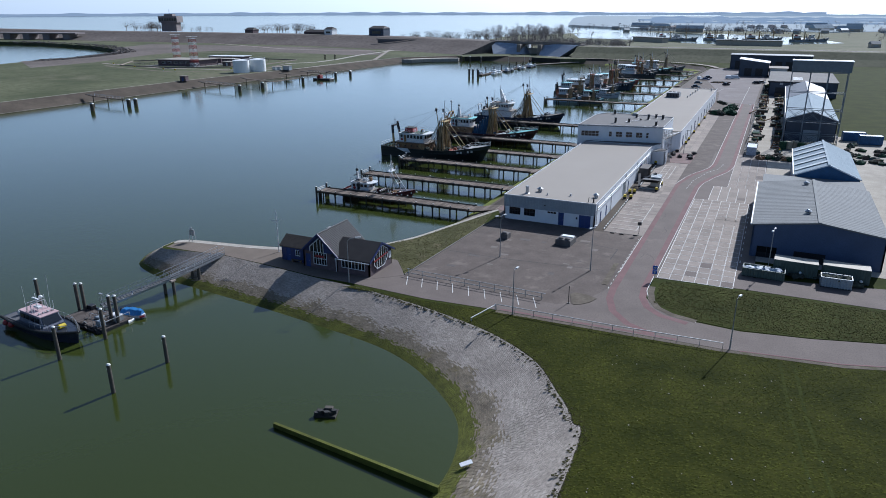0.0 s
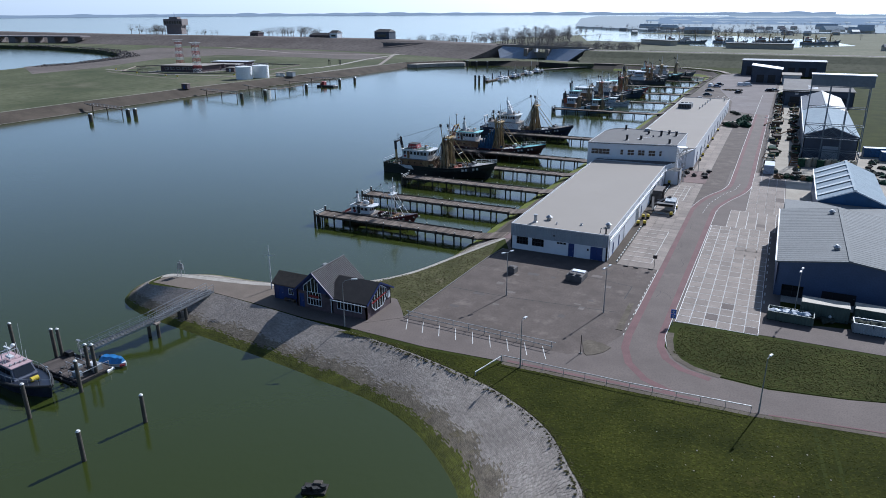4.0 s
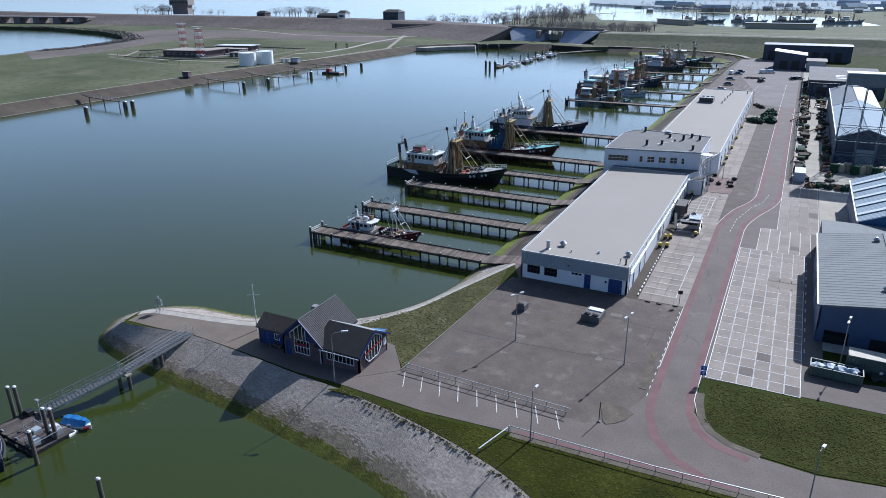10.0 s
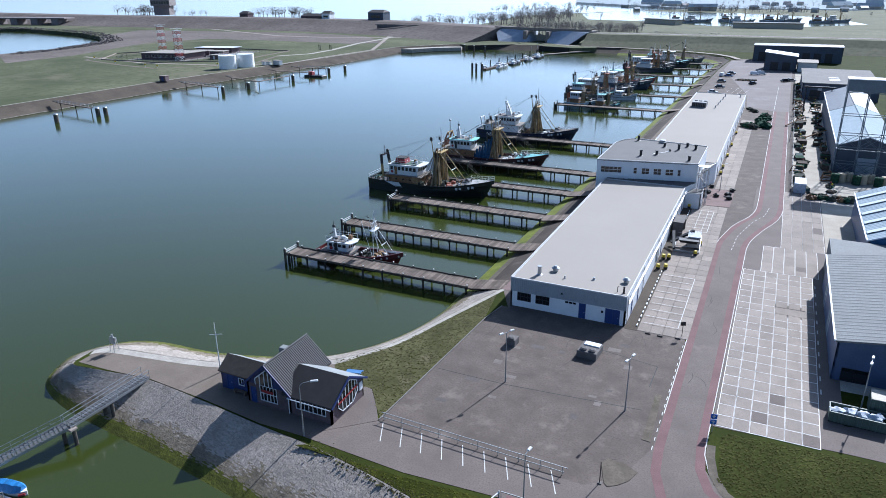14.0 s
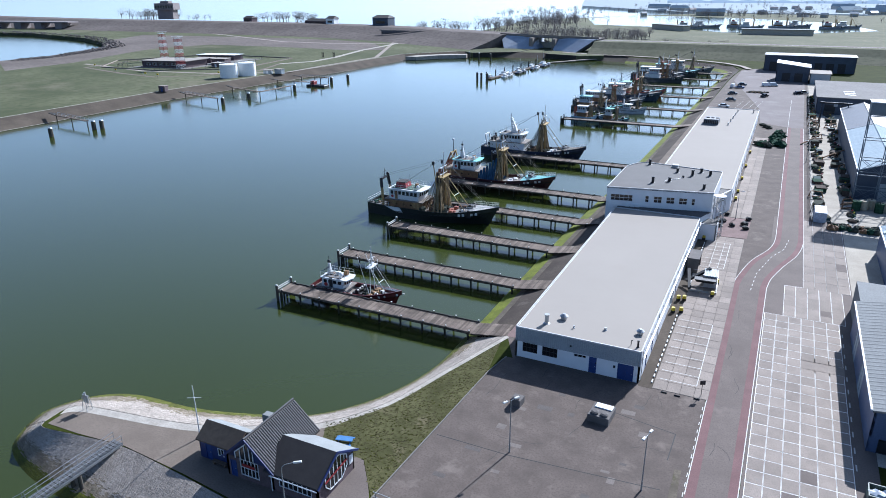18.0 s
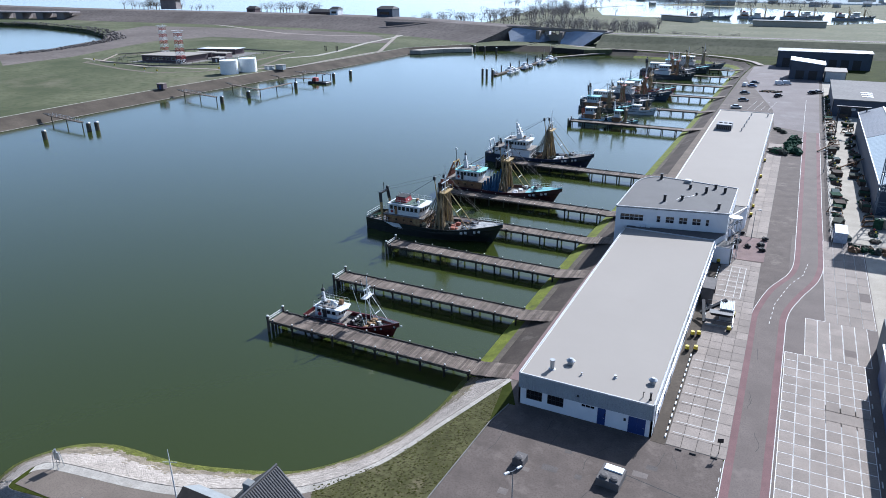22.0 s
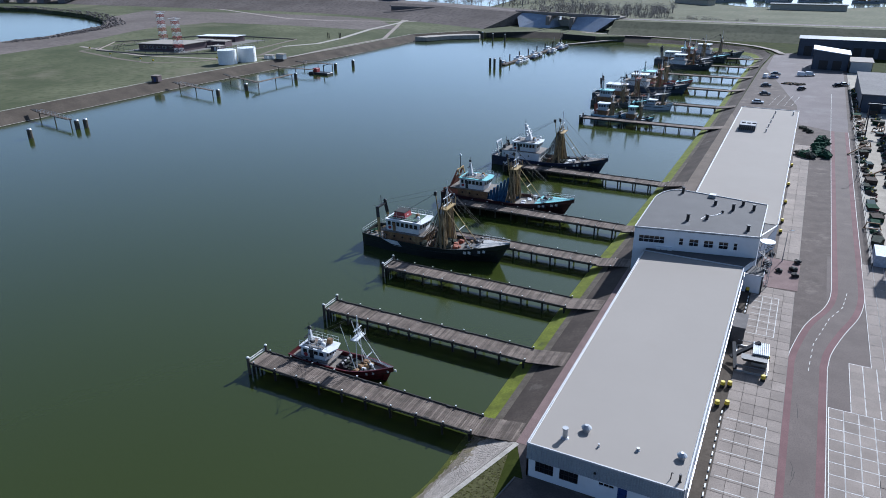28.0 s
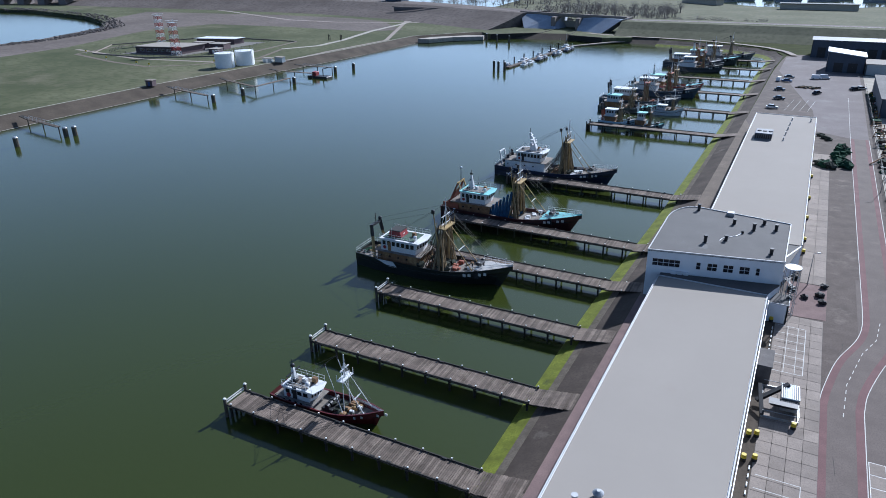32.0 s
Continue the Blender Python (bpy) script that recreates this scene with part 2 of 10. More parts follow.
# ---- geometry helpers ----
class Geo:
    """Collects vertices and faces of one mesh."""

    def __init__(self):
        self.v, self.f = [], []

    def add(self, verts, faces):
        o = len(self.v)
        self.v += [tuple(p) for p in verts]
        self.f += [tuple(i + o for i in f) for f in faces]
        return self

    def box(self, x0, x1, y0, y1, z0, z1, ch=0.0):
        if ch <= 0:
            return self.add([(x, y, z) for z in (z0, z1) for y in (y0, y1) for x in (x0, x1)],
                            [(0, 2, 3, 1), (4, 5, 7, 6), (0, 1, 5, 4), (2, 6, 7, 3), (0, 4, 6, 2), (1, 3, 7, 5)])
        a = [(x0, y0), (x1, y0), (x1, y1), (x0, y1)]
        b = [(x0 + ch, y0 + ch), (x1 - ch, y0 + ch), (x1 - ch, y1 - ch), (x0 + ch, y1 - ch)]
        rings = [[(*p, z0) for p in a], [(*p, z1 - ch) for p in a], [(*p, z1) for p in b]]
        return self.rings(rings, True, True)

    def rings(self, rings, cap0=True, cap1=True, closed=True):
        o, n = len(self.v), len(rings[0])
        for r in rings:
            self.v += [tuple(p) for p in r]
        for k in range(len(rings) - 1):
            for i in range(n if closed else n - 1):
                j = (i + 1) % n
                self.f.append((o + k * n + i, o + k * n + j, o + (k + 1) * n + j, o + (k + 1) * n + i))
        if cap0:
            self.f.append(tuple(o + i for i in reversed(range(n))))
        if cap1:
            self.f.append(tuple(o + (len(rings) - 1) * n + i for i in range(n)))
        return self

    def tube(self, p, q, r, r2=None, n=8, caps=True):
        p, q = Vector(p), Vector(q)
        r2 = r if r2 is None else r2
        d = (q - p).normalized()
        a = d.orthogonal().normalized()
        b = d.cross(a)
        ring = [a * math.cos(2 * math.pi * i / n) + b * math.sin(2 * math.pi * i / n) for i in range(n)]
        return self.rings([[p + c * r for c in ring], [q + c * r2 for c in ring]], caps, caps)

    def pipe(self, pts, r, n=6):
        for p, q in zip(pts[:-1], pts[1:]):
            self.tube(p, q, r, n=n)
        return self

    def prism(self, poly, z0, z1):
        return self.rings([[(x, y, z0) for x, y in poly], [(x, y, z1) for x, y in poly]])

    def beam(self, p, q, w, h):
        """A bar of width w and height h from p to q."""
        p, q = Vector(p), Vector(q)
        d = (q - p).normalized()
        side = d.cross(Vector((0, 0, 1)))
        side = (Vector((1, 0, 0)) if side.length < 1e-3 else side.normalized())
        up = side.cross(d)
        c = [side * w / 2 * a + up * h / 2 * b for a, b in ((-1, -1), (1, -1), (1, 1), (-1, 1))]
        return self.rings([[p + k for k in c], [q + k for k in c]])

    def blob(self, c, r, seed=0, sub=1, squash=1.0, rough=0.25):
        rr = random.Random(seed)
        bm = bmesh.new()
        bmesh.ops.create_icosphere(bm, subdivisions=sub, radius=1)
        off = Vector((rr.random() * 50, rr.random() * 50, 0))
        vs = []
        for v in bm.verts:
            k = 1 + rough * 2 * noise.noise(v.co * 1.7 + off)
            vs.append((c[0] + v.co.x * r * k, c[1] + v.co.y * r * k, c[2] + v.co.z * r * k * squash))
        fs = [tuple(v.index for v in f.verts) for f in bm.faces]
        bm.free()
        return self.add(vs, fs)

    def xf(self, m):
        self.v = [tuple(m @ Vector(p)) for p in self.v]
        return self

    def mesh(self, name, material, smooth=False):
        me = bpy.data.meshes.new(name)
        me.from_pydata(self.v, [], self.f)
        me.validate()
        me.update()
        if material:
            me.materials.append(material)
        if smooth:
            for p in me.polygons:
                p.use_smooth = True
        return me


def part(name, g, material, parent=None, label="", smooth=False):
    ob = new(name, g.mesh(name, material, smooth))
    ob.parent = parent
    if label:
        ob["label"] = label
    return ob


def piece(name, me, parent, m):
    ob = new(name, me)
    ob.parent = parent
    ob.matrix_local = m
    return ob


def thing(name, m=None, label="", category="", group="", kind=""):
    ob = new(name)
    ob.empty_display_size = 0.5
    if m is not None:
        ob.matrix_world = m
    return tagged(ob, label, category, group, kind)


def flat(name, outline, z, material, label, category, thick=0.02, kind="structure", parent=None):
    """A filled outline laid at height z, with a small thickness."""
    bm = bmesh.new()
    vs = [bm.verts.new((x, y, z)) for x, y in outline]
    es = [bm.edges.new((vs[i], vs[(i + 1) % len(vs)])) for i in range(len(vs))]
    bmesh.ops.triangle_fill(bm, edges=es, use_beauty=True)
    top = list(bm.faces)
    for f in top:
        if f.normal.z < 0:
            f.normal_flip()
    r = bmesh.ops.extrude_face_region(bm, geom=top)
    bmesh.ops.translate(bm, verts=[v for v in r["geom"] if isinstance(v, bmesh.types.BMVert)], vec=(0, 0, 0))
    low = {f for f in top}
    for v in {v for f in low for v in f.verts}:
        v.co.z -= thick
    bmesh.ops.recalc_face_normals(bm, faces=bm.faces)
    me = bpy.data.meshes.new(name)
    bm.to_mesh(me)
    bm.free()
    me.materials.append(material)
    ob = new(name, me)
    if parent:
        ob.parent = parent
        return ob
    return tagged(ob, label, category, "", kind)


def resample(pts, step):
    pts = [Vector(p) for p in pts]
    out = [pts[0]]
    for p, q in zip(pts[:-1], pts[1:]):
        n = max(1, round((q - p).length / step))
        out += [p.lerp(q, i / n) for i in range(1, n + 1)]
    return out


def smooth_line(pts, per=4):
    """Catmull-Rom through the points."""
    p = [Vector(q) for q in pts]
    p = [p[0] * 2 - p[1]] + p + [p[-1] * 2 - p[-2]]
    out = []
    for i in range(1, len(p) - 2):
        for k in range(per):
            t = k / per
            a, b, c, d = p[i - 1], p[i], p[i + 1], p[i + 2]
            out.append(0.5 * (2 * b + (c - a) * t + (2 * a - 5 * b + 4 * c - d) * t * t + (3 * b - a - 3 * c + d) * t ** 3))
    return out + [p[-2]]


def strip(g, a, b):
    """A sheet between two lines with the same count of points."""
    g.rings([a, b], False, False, closed=False)


# ---- water and land ----
M_BED = mat("revetment_bedding", (0.17, 0.155, 0.13), 0.95, var=0.25, scale=0.4, fine=4, coord="World")
M_BANKSOIL = mat("dark_bank_soil", (0.07, 0.056, 0.046), 0.95, var=0.35, scale=0.15, fine=3, spec=0.15, stain=(0.14, 0.12, 0.1), stain_at=0.58, coord="World")
g = Geo()
g.add([(-4800, -900, WATER), (4800, -900, WATER), (4800, 4850, WATER), (-4800, 4850, WATER)], [(0, 1, 2, 3)])
tagged(part("water", g, M_WATER), "calm dark green harbour water with faint ripples", "water", kind="structure")

SHORE_N = [(-70.6, -39.9), (-71.4, -36), (-68.7, -31.2), (-63.4, -28.3), (-53.9, -27.3), (-46.6, -25.3), (-38.7, -21.9), (-33.6, -16.3), (-30.4, -9.6), (-28.8, -2.2), (-28.6, 6.9)]
CREST_N = [(-65.0, -40.5), (-65.0, -37.5), (-63.2, -36), (-58, -35), (-52, -34), (-46.4, -32.6), (-40.5, -30), (-34, -26.4), (-28.6, -19.1), (-25, -8), (-21, 5)]
SHORE_S = [(-70.6, -39.9), (-67.7, -43.5), (-60.7, -45.9), (-50.6, -47.1), (-36.5, -48.7), (-24.4, -50.5), (-15.9, -52.1), (-9.7, -54.6), (-4.6, -58.1), (0, -62.4), (2.3, -66.3), (3.5, -70.7), (3.8, -75.2), (4.1, -91.9), (4.4, -140.3)]
CREST_S = [(-65.0, -40.5), (-64, -41.3), (-59, -40.6), (-52, -39.8), (-42, -40.6), (-33, -41.6), (-24.1, -42.4), (-13.8, -44.3), (-5.2, -46.7), (0.4, -49.1), (6.0, -53), (9.8, -58), (12.9, -63), (14.8, -72), (16.0, -140)]

crest_s = smooth_line([(*p, 0) for p in CREST_S], 6)
shore_s = smooth_line([(*p, 0) for p in SHORE_S], 6)
crest_n = smooth_line([(*p, 0) for p in CREST_N], 6)
shore_n = smooth_line([(*p, 0) for p in SHORE_N], 6)
BANK_CREST = [(-20.9, 7), (-20.4, 60), (-19.0, 120), (-17.8, 220), (-17.0, 330), (-15.6, 365), (-15.2, 384), (-20, 401), (-31, 412), (-46, 420.5), (-66, 427), (-92, 431)]
BANK_SHORE = [(-28.5, 6.7), (-28.5, 61.1), (-26.7, 121.6), (-25.3, 222.4), (-24.3, 333.2), (-23.2, 364), (-23.4, 382), (-28, 395.5), (-37, 404), (-50, 412), (-68, 418.5), (-92.8, 422.4)]

land = [(p.x, p.y) for p in reversed(crest_s)] + [(p.x, p.y) for p in crest_n[1:]] + BANK_CREST[1:] + [(-90, 505), (900, 505), (900, -140)]
tagged(flat("ground", land, -0.03, M_GRASS, "", "", thick=4.0), "green mown grass ground of the harbour side", "ground", kind="structure")


def slope_sheet(name, lo, hi, z_lo, z_hi, material, label):
    gg = Geo()
    a = [Vector((p[0], p[1], z_lo)) for p in lo]
    b = [Vector((p[0], p[1], z_hi)) for p in hi]
    strip(gg, a, b)
    return tagged(part(name, gg, material), label, "bank", kind="structure")


def lerp_line(a, b, k):
    return [(p[0] + (q[0] - p[0]) * k, p[1] + (q[1] - p[1]) * k) for p, q in zip(a, b)]


shore_s2, crest_s2 = [(p.x, p.y) for p in shore_s], [(p.x, p.y) for p in crest_s]
shore_n2, crest_n2 = [(p.x, p.y) for p in shore_n], [(p.x, p.y) for p in crest_n]
deep_s, deep_n = lerp_line(shore_s2, crest_s2, -0.6), lerp_line(shore_n2, crest_n2, -0.6)
slope_sheet("revetment_bed_south", deep_s, crest_s2, WATER - 1.8, -0.07, M_BED, "dark joints and bedding under the stone revetment")
slope_sheet("revetment_bed_north", deep_n, crest_n2, WATER - 1.8, -0.05, M_SHELL, "pale gravel shore slope of the breakwater")
slope_sheet("algae_band_north", lerp_line(shore_n2, crest_n2, -0.1), lerp_line(shore_n2, crest_n2, 0.15), WATER - 0.25, WATER + 0.49, M_ALGAE, "green algae band along the waterline")
slope_sheet("stained_slope_north", lerp_line(shore_n2, crest_n2, 0.15), lerp_line(shore_n2, crest_n2, 0.36), WATER + 0.49, WATER + 1.11, M_DIRT, "brown stained gravel above the waterline")
bc, bs = smooth_line([(*p, 0) for p in BANK_CREST], 8), smooth_line([(*p, 0) for p in BANK_SHORE], 8)
bc2, bs2 = [(p.x, p.y) for p in bc], [(p.x, p.y) for p in bs]
slope_sheet("quay_bank", lerp_line(bs2, bc2, -0.5), bc2, WATER - 1.5, -0.03, M_BANKSOIL, "dark sloping quay bank of old asphalt and soil")
slope_sheet("algae_band_quay", lerp_line(bs2, bc2, -0.1), lerp_line(bs2, bc2, 0.3), WATER - 0.25, WATER + 0.94, M_ALGAE_BRIGHT, "bright green algae band on the quay bank")

slope_sheet("stained_bank_quay", lerp_line(bs2, bc2, 0.3), lerp_line(bs2, bc2, 0.46), WATER + 0.94, WATER + 1.42, M_DIRT, "brown stained stone facing of the quay bank")
# far side land, dike and hinterland
WEST_SHORE = [(-264.1, -301.6), (-264.1, 41), (-263.1, 118.6), (-261.1, 177), (-255.1, 240.5), (-248, 299), (-244, 388.7), (-217.8, 415.9), (-191.6, 423.9), (-151.3, 432), (-90.8, 428)]
west_hi = [(-274, -300), (-274, 40), (-273, 117), (-271, 175), (-265, 238), (-258, 296), (-252, 388), (-222, 424), (-190, 432), (-150, 440), (-90, 436)]
SEA_SHORE = [(-444, -302), (-470, 150), (-490, 235), (-490, 273), (-505, 312), (-520, 345), (-578, 389), (-637, 416), (-755, 444), (-809, 440), (-1430, 420)]
slope_sheet("west_bank", lerp_line(WEST_SHORE, west_hi, -0.4), west_hi, WATER - 1.36, 0.4, M_SOIL, "brown earth bank along the far shore")
west = west_hi + [(-90, 520), (-1400, 560)] + list(reversed(SEA_SHORE))
tagged(flat("west_ground", west, 0.4, M_MEADOW, "", "", thick=5.0), "flat green and brown meadow on the far side", "ground", kind="structure")
flat("dry_ground", [(-433, 198), (-436, 250), (-462, 322), (-470, 350), (-455, 400), (-378, 405), (-304, 400), (-279, 418), (-330, 470), (-378, 485), (-459, 487), (-613, 470), (-600, 440), (-583, 400), (-526, 350), (-511, 312), (-496, 273), (-496, 235)], 0.42, M_MEADOW_DRY, "grey-brown dry ground at the foot of the sea dike", "ground")


def dike(name, crest, width, slope, h, material, label, road=True):
    gg = Geo()
    pts = smooth_line([(*p, 0) for p in crest], 4)
    rows = []
    for i, p in enumerate(pts):
        d = (pts[min(i + 1, len(pts) - 1)] - pts[max(i - 1, 0)]).normalized()
        s = Vector((d.y, -d.x, 0))
        rows.append([p + s * (width / 2 + slope) + Vector((0, 0, 0)), p + s * (width / 2 + slope * 0.45) + Vector((0, 0, h * 0.5)), p + s * width / 2 + Vector((0, 0, h)),
                     p - s * width / 2 + Vector((0, 0, h)), p - s * (width / 2 + slope) + Vector((0, 0, 0))])
    gg.rings(rows, True, True, closed=False)
    gg.f = [tuple(reversed(f)) for f in gg.f]
    return tagged(part(name, gg, material), label, "dike", kind="structure")


DIKE_W = [(-1400, 600), (-850, 556), (-600, 560), (-440, 560), (-330, 540), (-262, 512), (-200, 487)]
DIKE_E = [(-124, 470), (-84, 470), (0, 471), (120, 471), (400, 479), (900, 509)]
dike("dike_west", DIKE_W, 26, 40, 10, M_MEADOW_DRY, "long grassy sea dike")
dike("dike_east", DIKE_E, 26, 20, 8.2, M_DIKE, "long grassy dike carrying a road")
tagged(flat("north_ground", [(-260, 500), (900, 500), (2500, 900), (2500, 2600), (700, 2600), (420, 1500), (100, 1160), (-120, 1200), (-330, 900), (-300, 640), (-260, 560)], 0.3, M_DIKE, "", "", thick=4.0),
       "flat hinterland meadow beyond the dike", "ground", kind="structure")
tagged(flat("inner_water", [(-214, 811), (-139, 790), (-57, 719), (24, 727), (90, 790), (60, 930), (-42, 1020), (-126, 1056), (-215, 1064), (-262, 961)], 0.45, M_WATER, "", "", thick=0.1), "bright water of the inner basin", "water", kind="structure")

# ---- roads and paving ----
road_l = [(8.7, -27), (8.8, 41), (9.2, 45), (10.9, 53.8), (13.6, 61.5), (14.6, 67), (14.8, 74), (14.8, 84), (14.8, 110), (14.8, 200)]
road_r = [(13.8, -25), (14.2, 41), (14.8, 46), (16.6, 53), (18.8, 60), (19.8, 66), (20.1, 72), (20.1, 84), (20.0, 110), (20.0, 200)]
flat("quay_yard_paving", [(-17.7, -1), (8.6, -1), (8.8, 40), (22, 41), (22, 330), (27, 386), (-7, 392), (-13.6, 384), (-15, 365), (-16.5, 330), (-17.7, 220), (-18.9, 120), (-20.3, 60), (-20.8, 5)], 0.0, M_ASPHALT_OLD, "grey worn asphalt yard paving", "paving")
flat("car_park", [(-20.8, -35.2), (-19.5, -6), (-18.6, -0.9), (8.7, -0.9), (8.7, -27), (6.6, -33.2), (3.5, -36), (-0.2, -36)], 0.004, M_ASPHALT_OLD, "dark grey worn asphalt car park with patches", "car park")
flat("access_road", [(-27.5, -41.3), (-20.8, -35.2), (-0.2, -36), (3.5, -36), (6.6, -33.2), (8.7, -27), (8.8, 41), (14.2, 41), (13.8, -25), (14.2, -28.5), (16.2, -32), (20.6, -34), (26.8, -34.6), (34.9, -33.2), (43, -31), (60, -26), (130, -5), (130, -11), (60, -32), (38, -39), (25.3, -40.6), (11.3, -41), (-3.4, -41.3), (-14, -42.0)], 0.008, M_ASPHALT, "grey asphalt access road with worn red edges", "road")
flat("quay_road", [(8.8, 40.9), *road_l[1:], *reversed(road_r[1:]), (14.2, 40.9)], 0.012, M_ASPHALT, "grey asphalt quay road", "road")
flat("wide_quay_road", [(14.8, 200), (20, 200), (20.4, 330), (18, 384), (-6, 389), (-13.4, 378), (-14, 330), (3, 240), (5, 206)], 0.012, M_ASPHALT_HAZED, "wide asphalt quay road and parking area", "road")
flat("breakwater_path", [(-64.3, -40.6), (-64.4, -38), (-62.6, -36.4), (-57.5, -35.5), (-52, -34.6), (-46.2, -33.2), (-40.2, -30.6), (-34.2, -27.2), (-29.5, -25), (-22.5, -33), (-21, -35.2), (-27.5, -41.3), (-33, -41.4), (-42, -40.4), (-52, -39.7), (-59, -40.4)], 0.006, M_PATH, "brown-grey asphalt path on the breakwater", "path")
flat("red_quay_strip", [(-20.95, 5), (-17.75, 5), (-17.75, 62), (-20.5, 62)], 0.02, M_REDPAVE, "reddish brick paving strip behind the hall", "paving")
flat("brown_quay_strip", [(-20.5, 62), (-17.75, 62), (-16.2, 120), (-15.6, 205), (-17.9, 215), (-19.1, 120)], 0.02, M_PATH, "brown-grey worn strip behind the long hall", "paving")


def ribbon(name, pts, w, z, material, label, cat="road marking", dash=None):
    gg = Geo()
    pts = [Vector((x, y, z)) for x, y in pts]
    if dash:
        line = resample(pts, 0.25)
        k = 0
        segs = []
        while k < len(line) - 2:
            n = int(dash[0] / 0.25)
            segs.append(line[k:k + n + 1])
            k += int((dash[0] + dash[1]) / 0.25)
    else:
        segs = [pts]
    for seg in segs:
        a, b = [], []
        for i, p in enumerate(seg):
            d = seg[min(i + 1, len(seg) - 1)] - seg[max(i - 1, 0)]
            if d.length < 1e-6:
                continue
            d.normalize()
            s = Vector((d.y, -d.x, 0)) * w / 2
            a.append(p - s), b.append(p + s)
        strip(gg, b, a)
    return tagged(part(name, gg, material), label, cat, kind="structure")


sl = [(p.x, p.y) for p in smooth_line([(*p, 0) for p in road_l[1:]], 5)]
sr = [(p.x, p.y) for p in smooth_line([(*p, 0) for p in road_r[1:]], 5)]


def shift(line, dx):
    return [(x + dx, y) for x, y in line]


ribbon("red_lane_west", [(17, -40.1), (13.4, -38.2), (10.9, -35), (9.6, -31), (9.3, -27), (9.3, 41)] + shift(sl[2:], 0.55), 1.0, 0.016, M_REDLANE, "worn red cycle lane along the road", "lane")
ribbon("red_lane_east", [(20.5, -35.0), (17.0, -33.9), (14.9, -31.8), (13.75, -28.8), (13.4, -25), (13.65, 41)] + shift(sr[2:], -0.55), 1.0, 0.016, M_REDLANE, "worn red cycle lane along the road", "lane")
ribbon("edge_line_west", [(8.75, -20), (8.85, 41)] + sl[1:], 0.1, 0.021, M_WHITE_LINE, "thin white edge line")
ribbon("edge_line_east", [(21.5, -34.2), (17.5, -32.6), (14.7, -29.2), (13.9, -26), (13.85, -25), (14.2, 41)] + sr[1:], 0.1, 0.021, M_WHITE_LINE, "thin white edge line")
ribbon("dashed_line", [(11.7, 39), (12.2, 47.5), (14.4, 57.6), (16.5, 63.1), (17.4, 70.6)], 0.1, 0.022, M_WHITE_LINE, "white dashed centre line", dash=(1.1, 0.9))


ribbon("verge_dirt", [(21.5, -33.85), (18.3, -33.0), (16.3, -31.5), (15.1, -29.2), (14.5, -26.2), (14.35, -24)], 0.9, 0.034, M_DIRT, "sandy dirt margin beside the road", "verge")
ribbon("road_edge_dirt", [(-3.4, -41.75), (11.3, -41.45), (25.3, -41.0), (38, -39.4), (60, -32.4)], 0.7, 0.002, M_DIRT, "sandy dirt margin beside the road", "verge")
for dx in (0, 1.5):
    ribbon("worn_track", [(31.5 + dx, -41.6), (32.4 + dx, -52), (34.3 + dx, -66), (36.2 + dx, -90)], 0.35, -0.012, M_GRASS, "worn pale wheel track in the grass", "track")
ribbon("red_road_edge", [(27, -40.3), (38, -38.85), (60, -31.85)], 0.25, 0.014, M_REDLANE, "reddish worn road edge", "road edge")
ribbon("red_corner", [(-3, -40.9), (6, -40.7), (13, -40.4), (20, -40.3)], 0.5, 0.014, M_REDLANE, "reddish worn road edge", "road edge")
flat("corner_island", [(4.2, -31.9), (5.2, -34.9), (5.6, -35.3), (6.5, -34.7), (7.4, -33.6), (8.0, -31.9), (6.6, -31.1), (4.7, -30.9)], 0.06, M_DIRT, "dirt island with weeds at the car park corner", "island", thick=0.08)
flat("dirt_strip", [(7.2, -16.3), (7.9, -16.2), (8.25, -26.2), (7.3, -26.1)], 0.05, M_DIRT, "dirt strip beside the road kerb", "island", thick=0.06)
flat("gravel_strip", [(x, y) for x, y in crest_n2[6:]] + [(x + (0.6 if y > -24 else 0.4), y - (0.2 if y > -24 else 1.2)) for x, y in reversed(crest_n2[6:])], 0.016, M_SHELL, "pale gravel strip along the breakwater shore", "gravel")
flat("house_apron", [(-31, -41.3), (-31, -30), (-25, -29.8), (-22.3, -33.2), (-20.9, -35.2), (-27.5, -41.25)], 0.01, M_ASPHALT, "grey asphalt apron beside the harbour house", "paving")

# ---- buildings ----
M_FRAME = mat("white_frame", (0.7, 0.71, 0.72), 0.5, var=0.04)
M_DARKMETAL = mat("dark_metal", (0.03, 0.03, 0.033), 0.5, metal=0.4, var=0.2)
M_VENT = mat("grey_vent_metal", (0.36, 0.37, 0.38), 0.45, metal=0.5, var=0.1)
M_YELLOW = mat("yellow_paint", (0.55, 0.42, 0.02), 0.6, var=0.2, scale=3)
M_BLACK = mat("black_rubber", (0.015, 0.015, 0.015), 0.8)
M_BLIND = mat("window_blind", (0.42, 0.38, 0.33), 0.8, var=0.1)


def wall_frame(p0, p1):
    """Places local (along, outward, up) onto a wall that runs from p0 to p1; outward lies to the right."""
    d = Vector((p1[0] - p0[0], p1[1] - p0[1], 0))
    n = d.length
    d.normalize()
    m = Matrix(((d.x, d.y, 0, p0[0]), (d.y, -d.x, 0, p0[1]), (0, 0, 1, 0), (0, 0, 0, 1)))
    return m, n


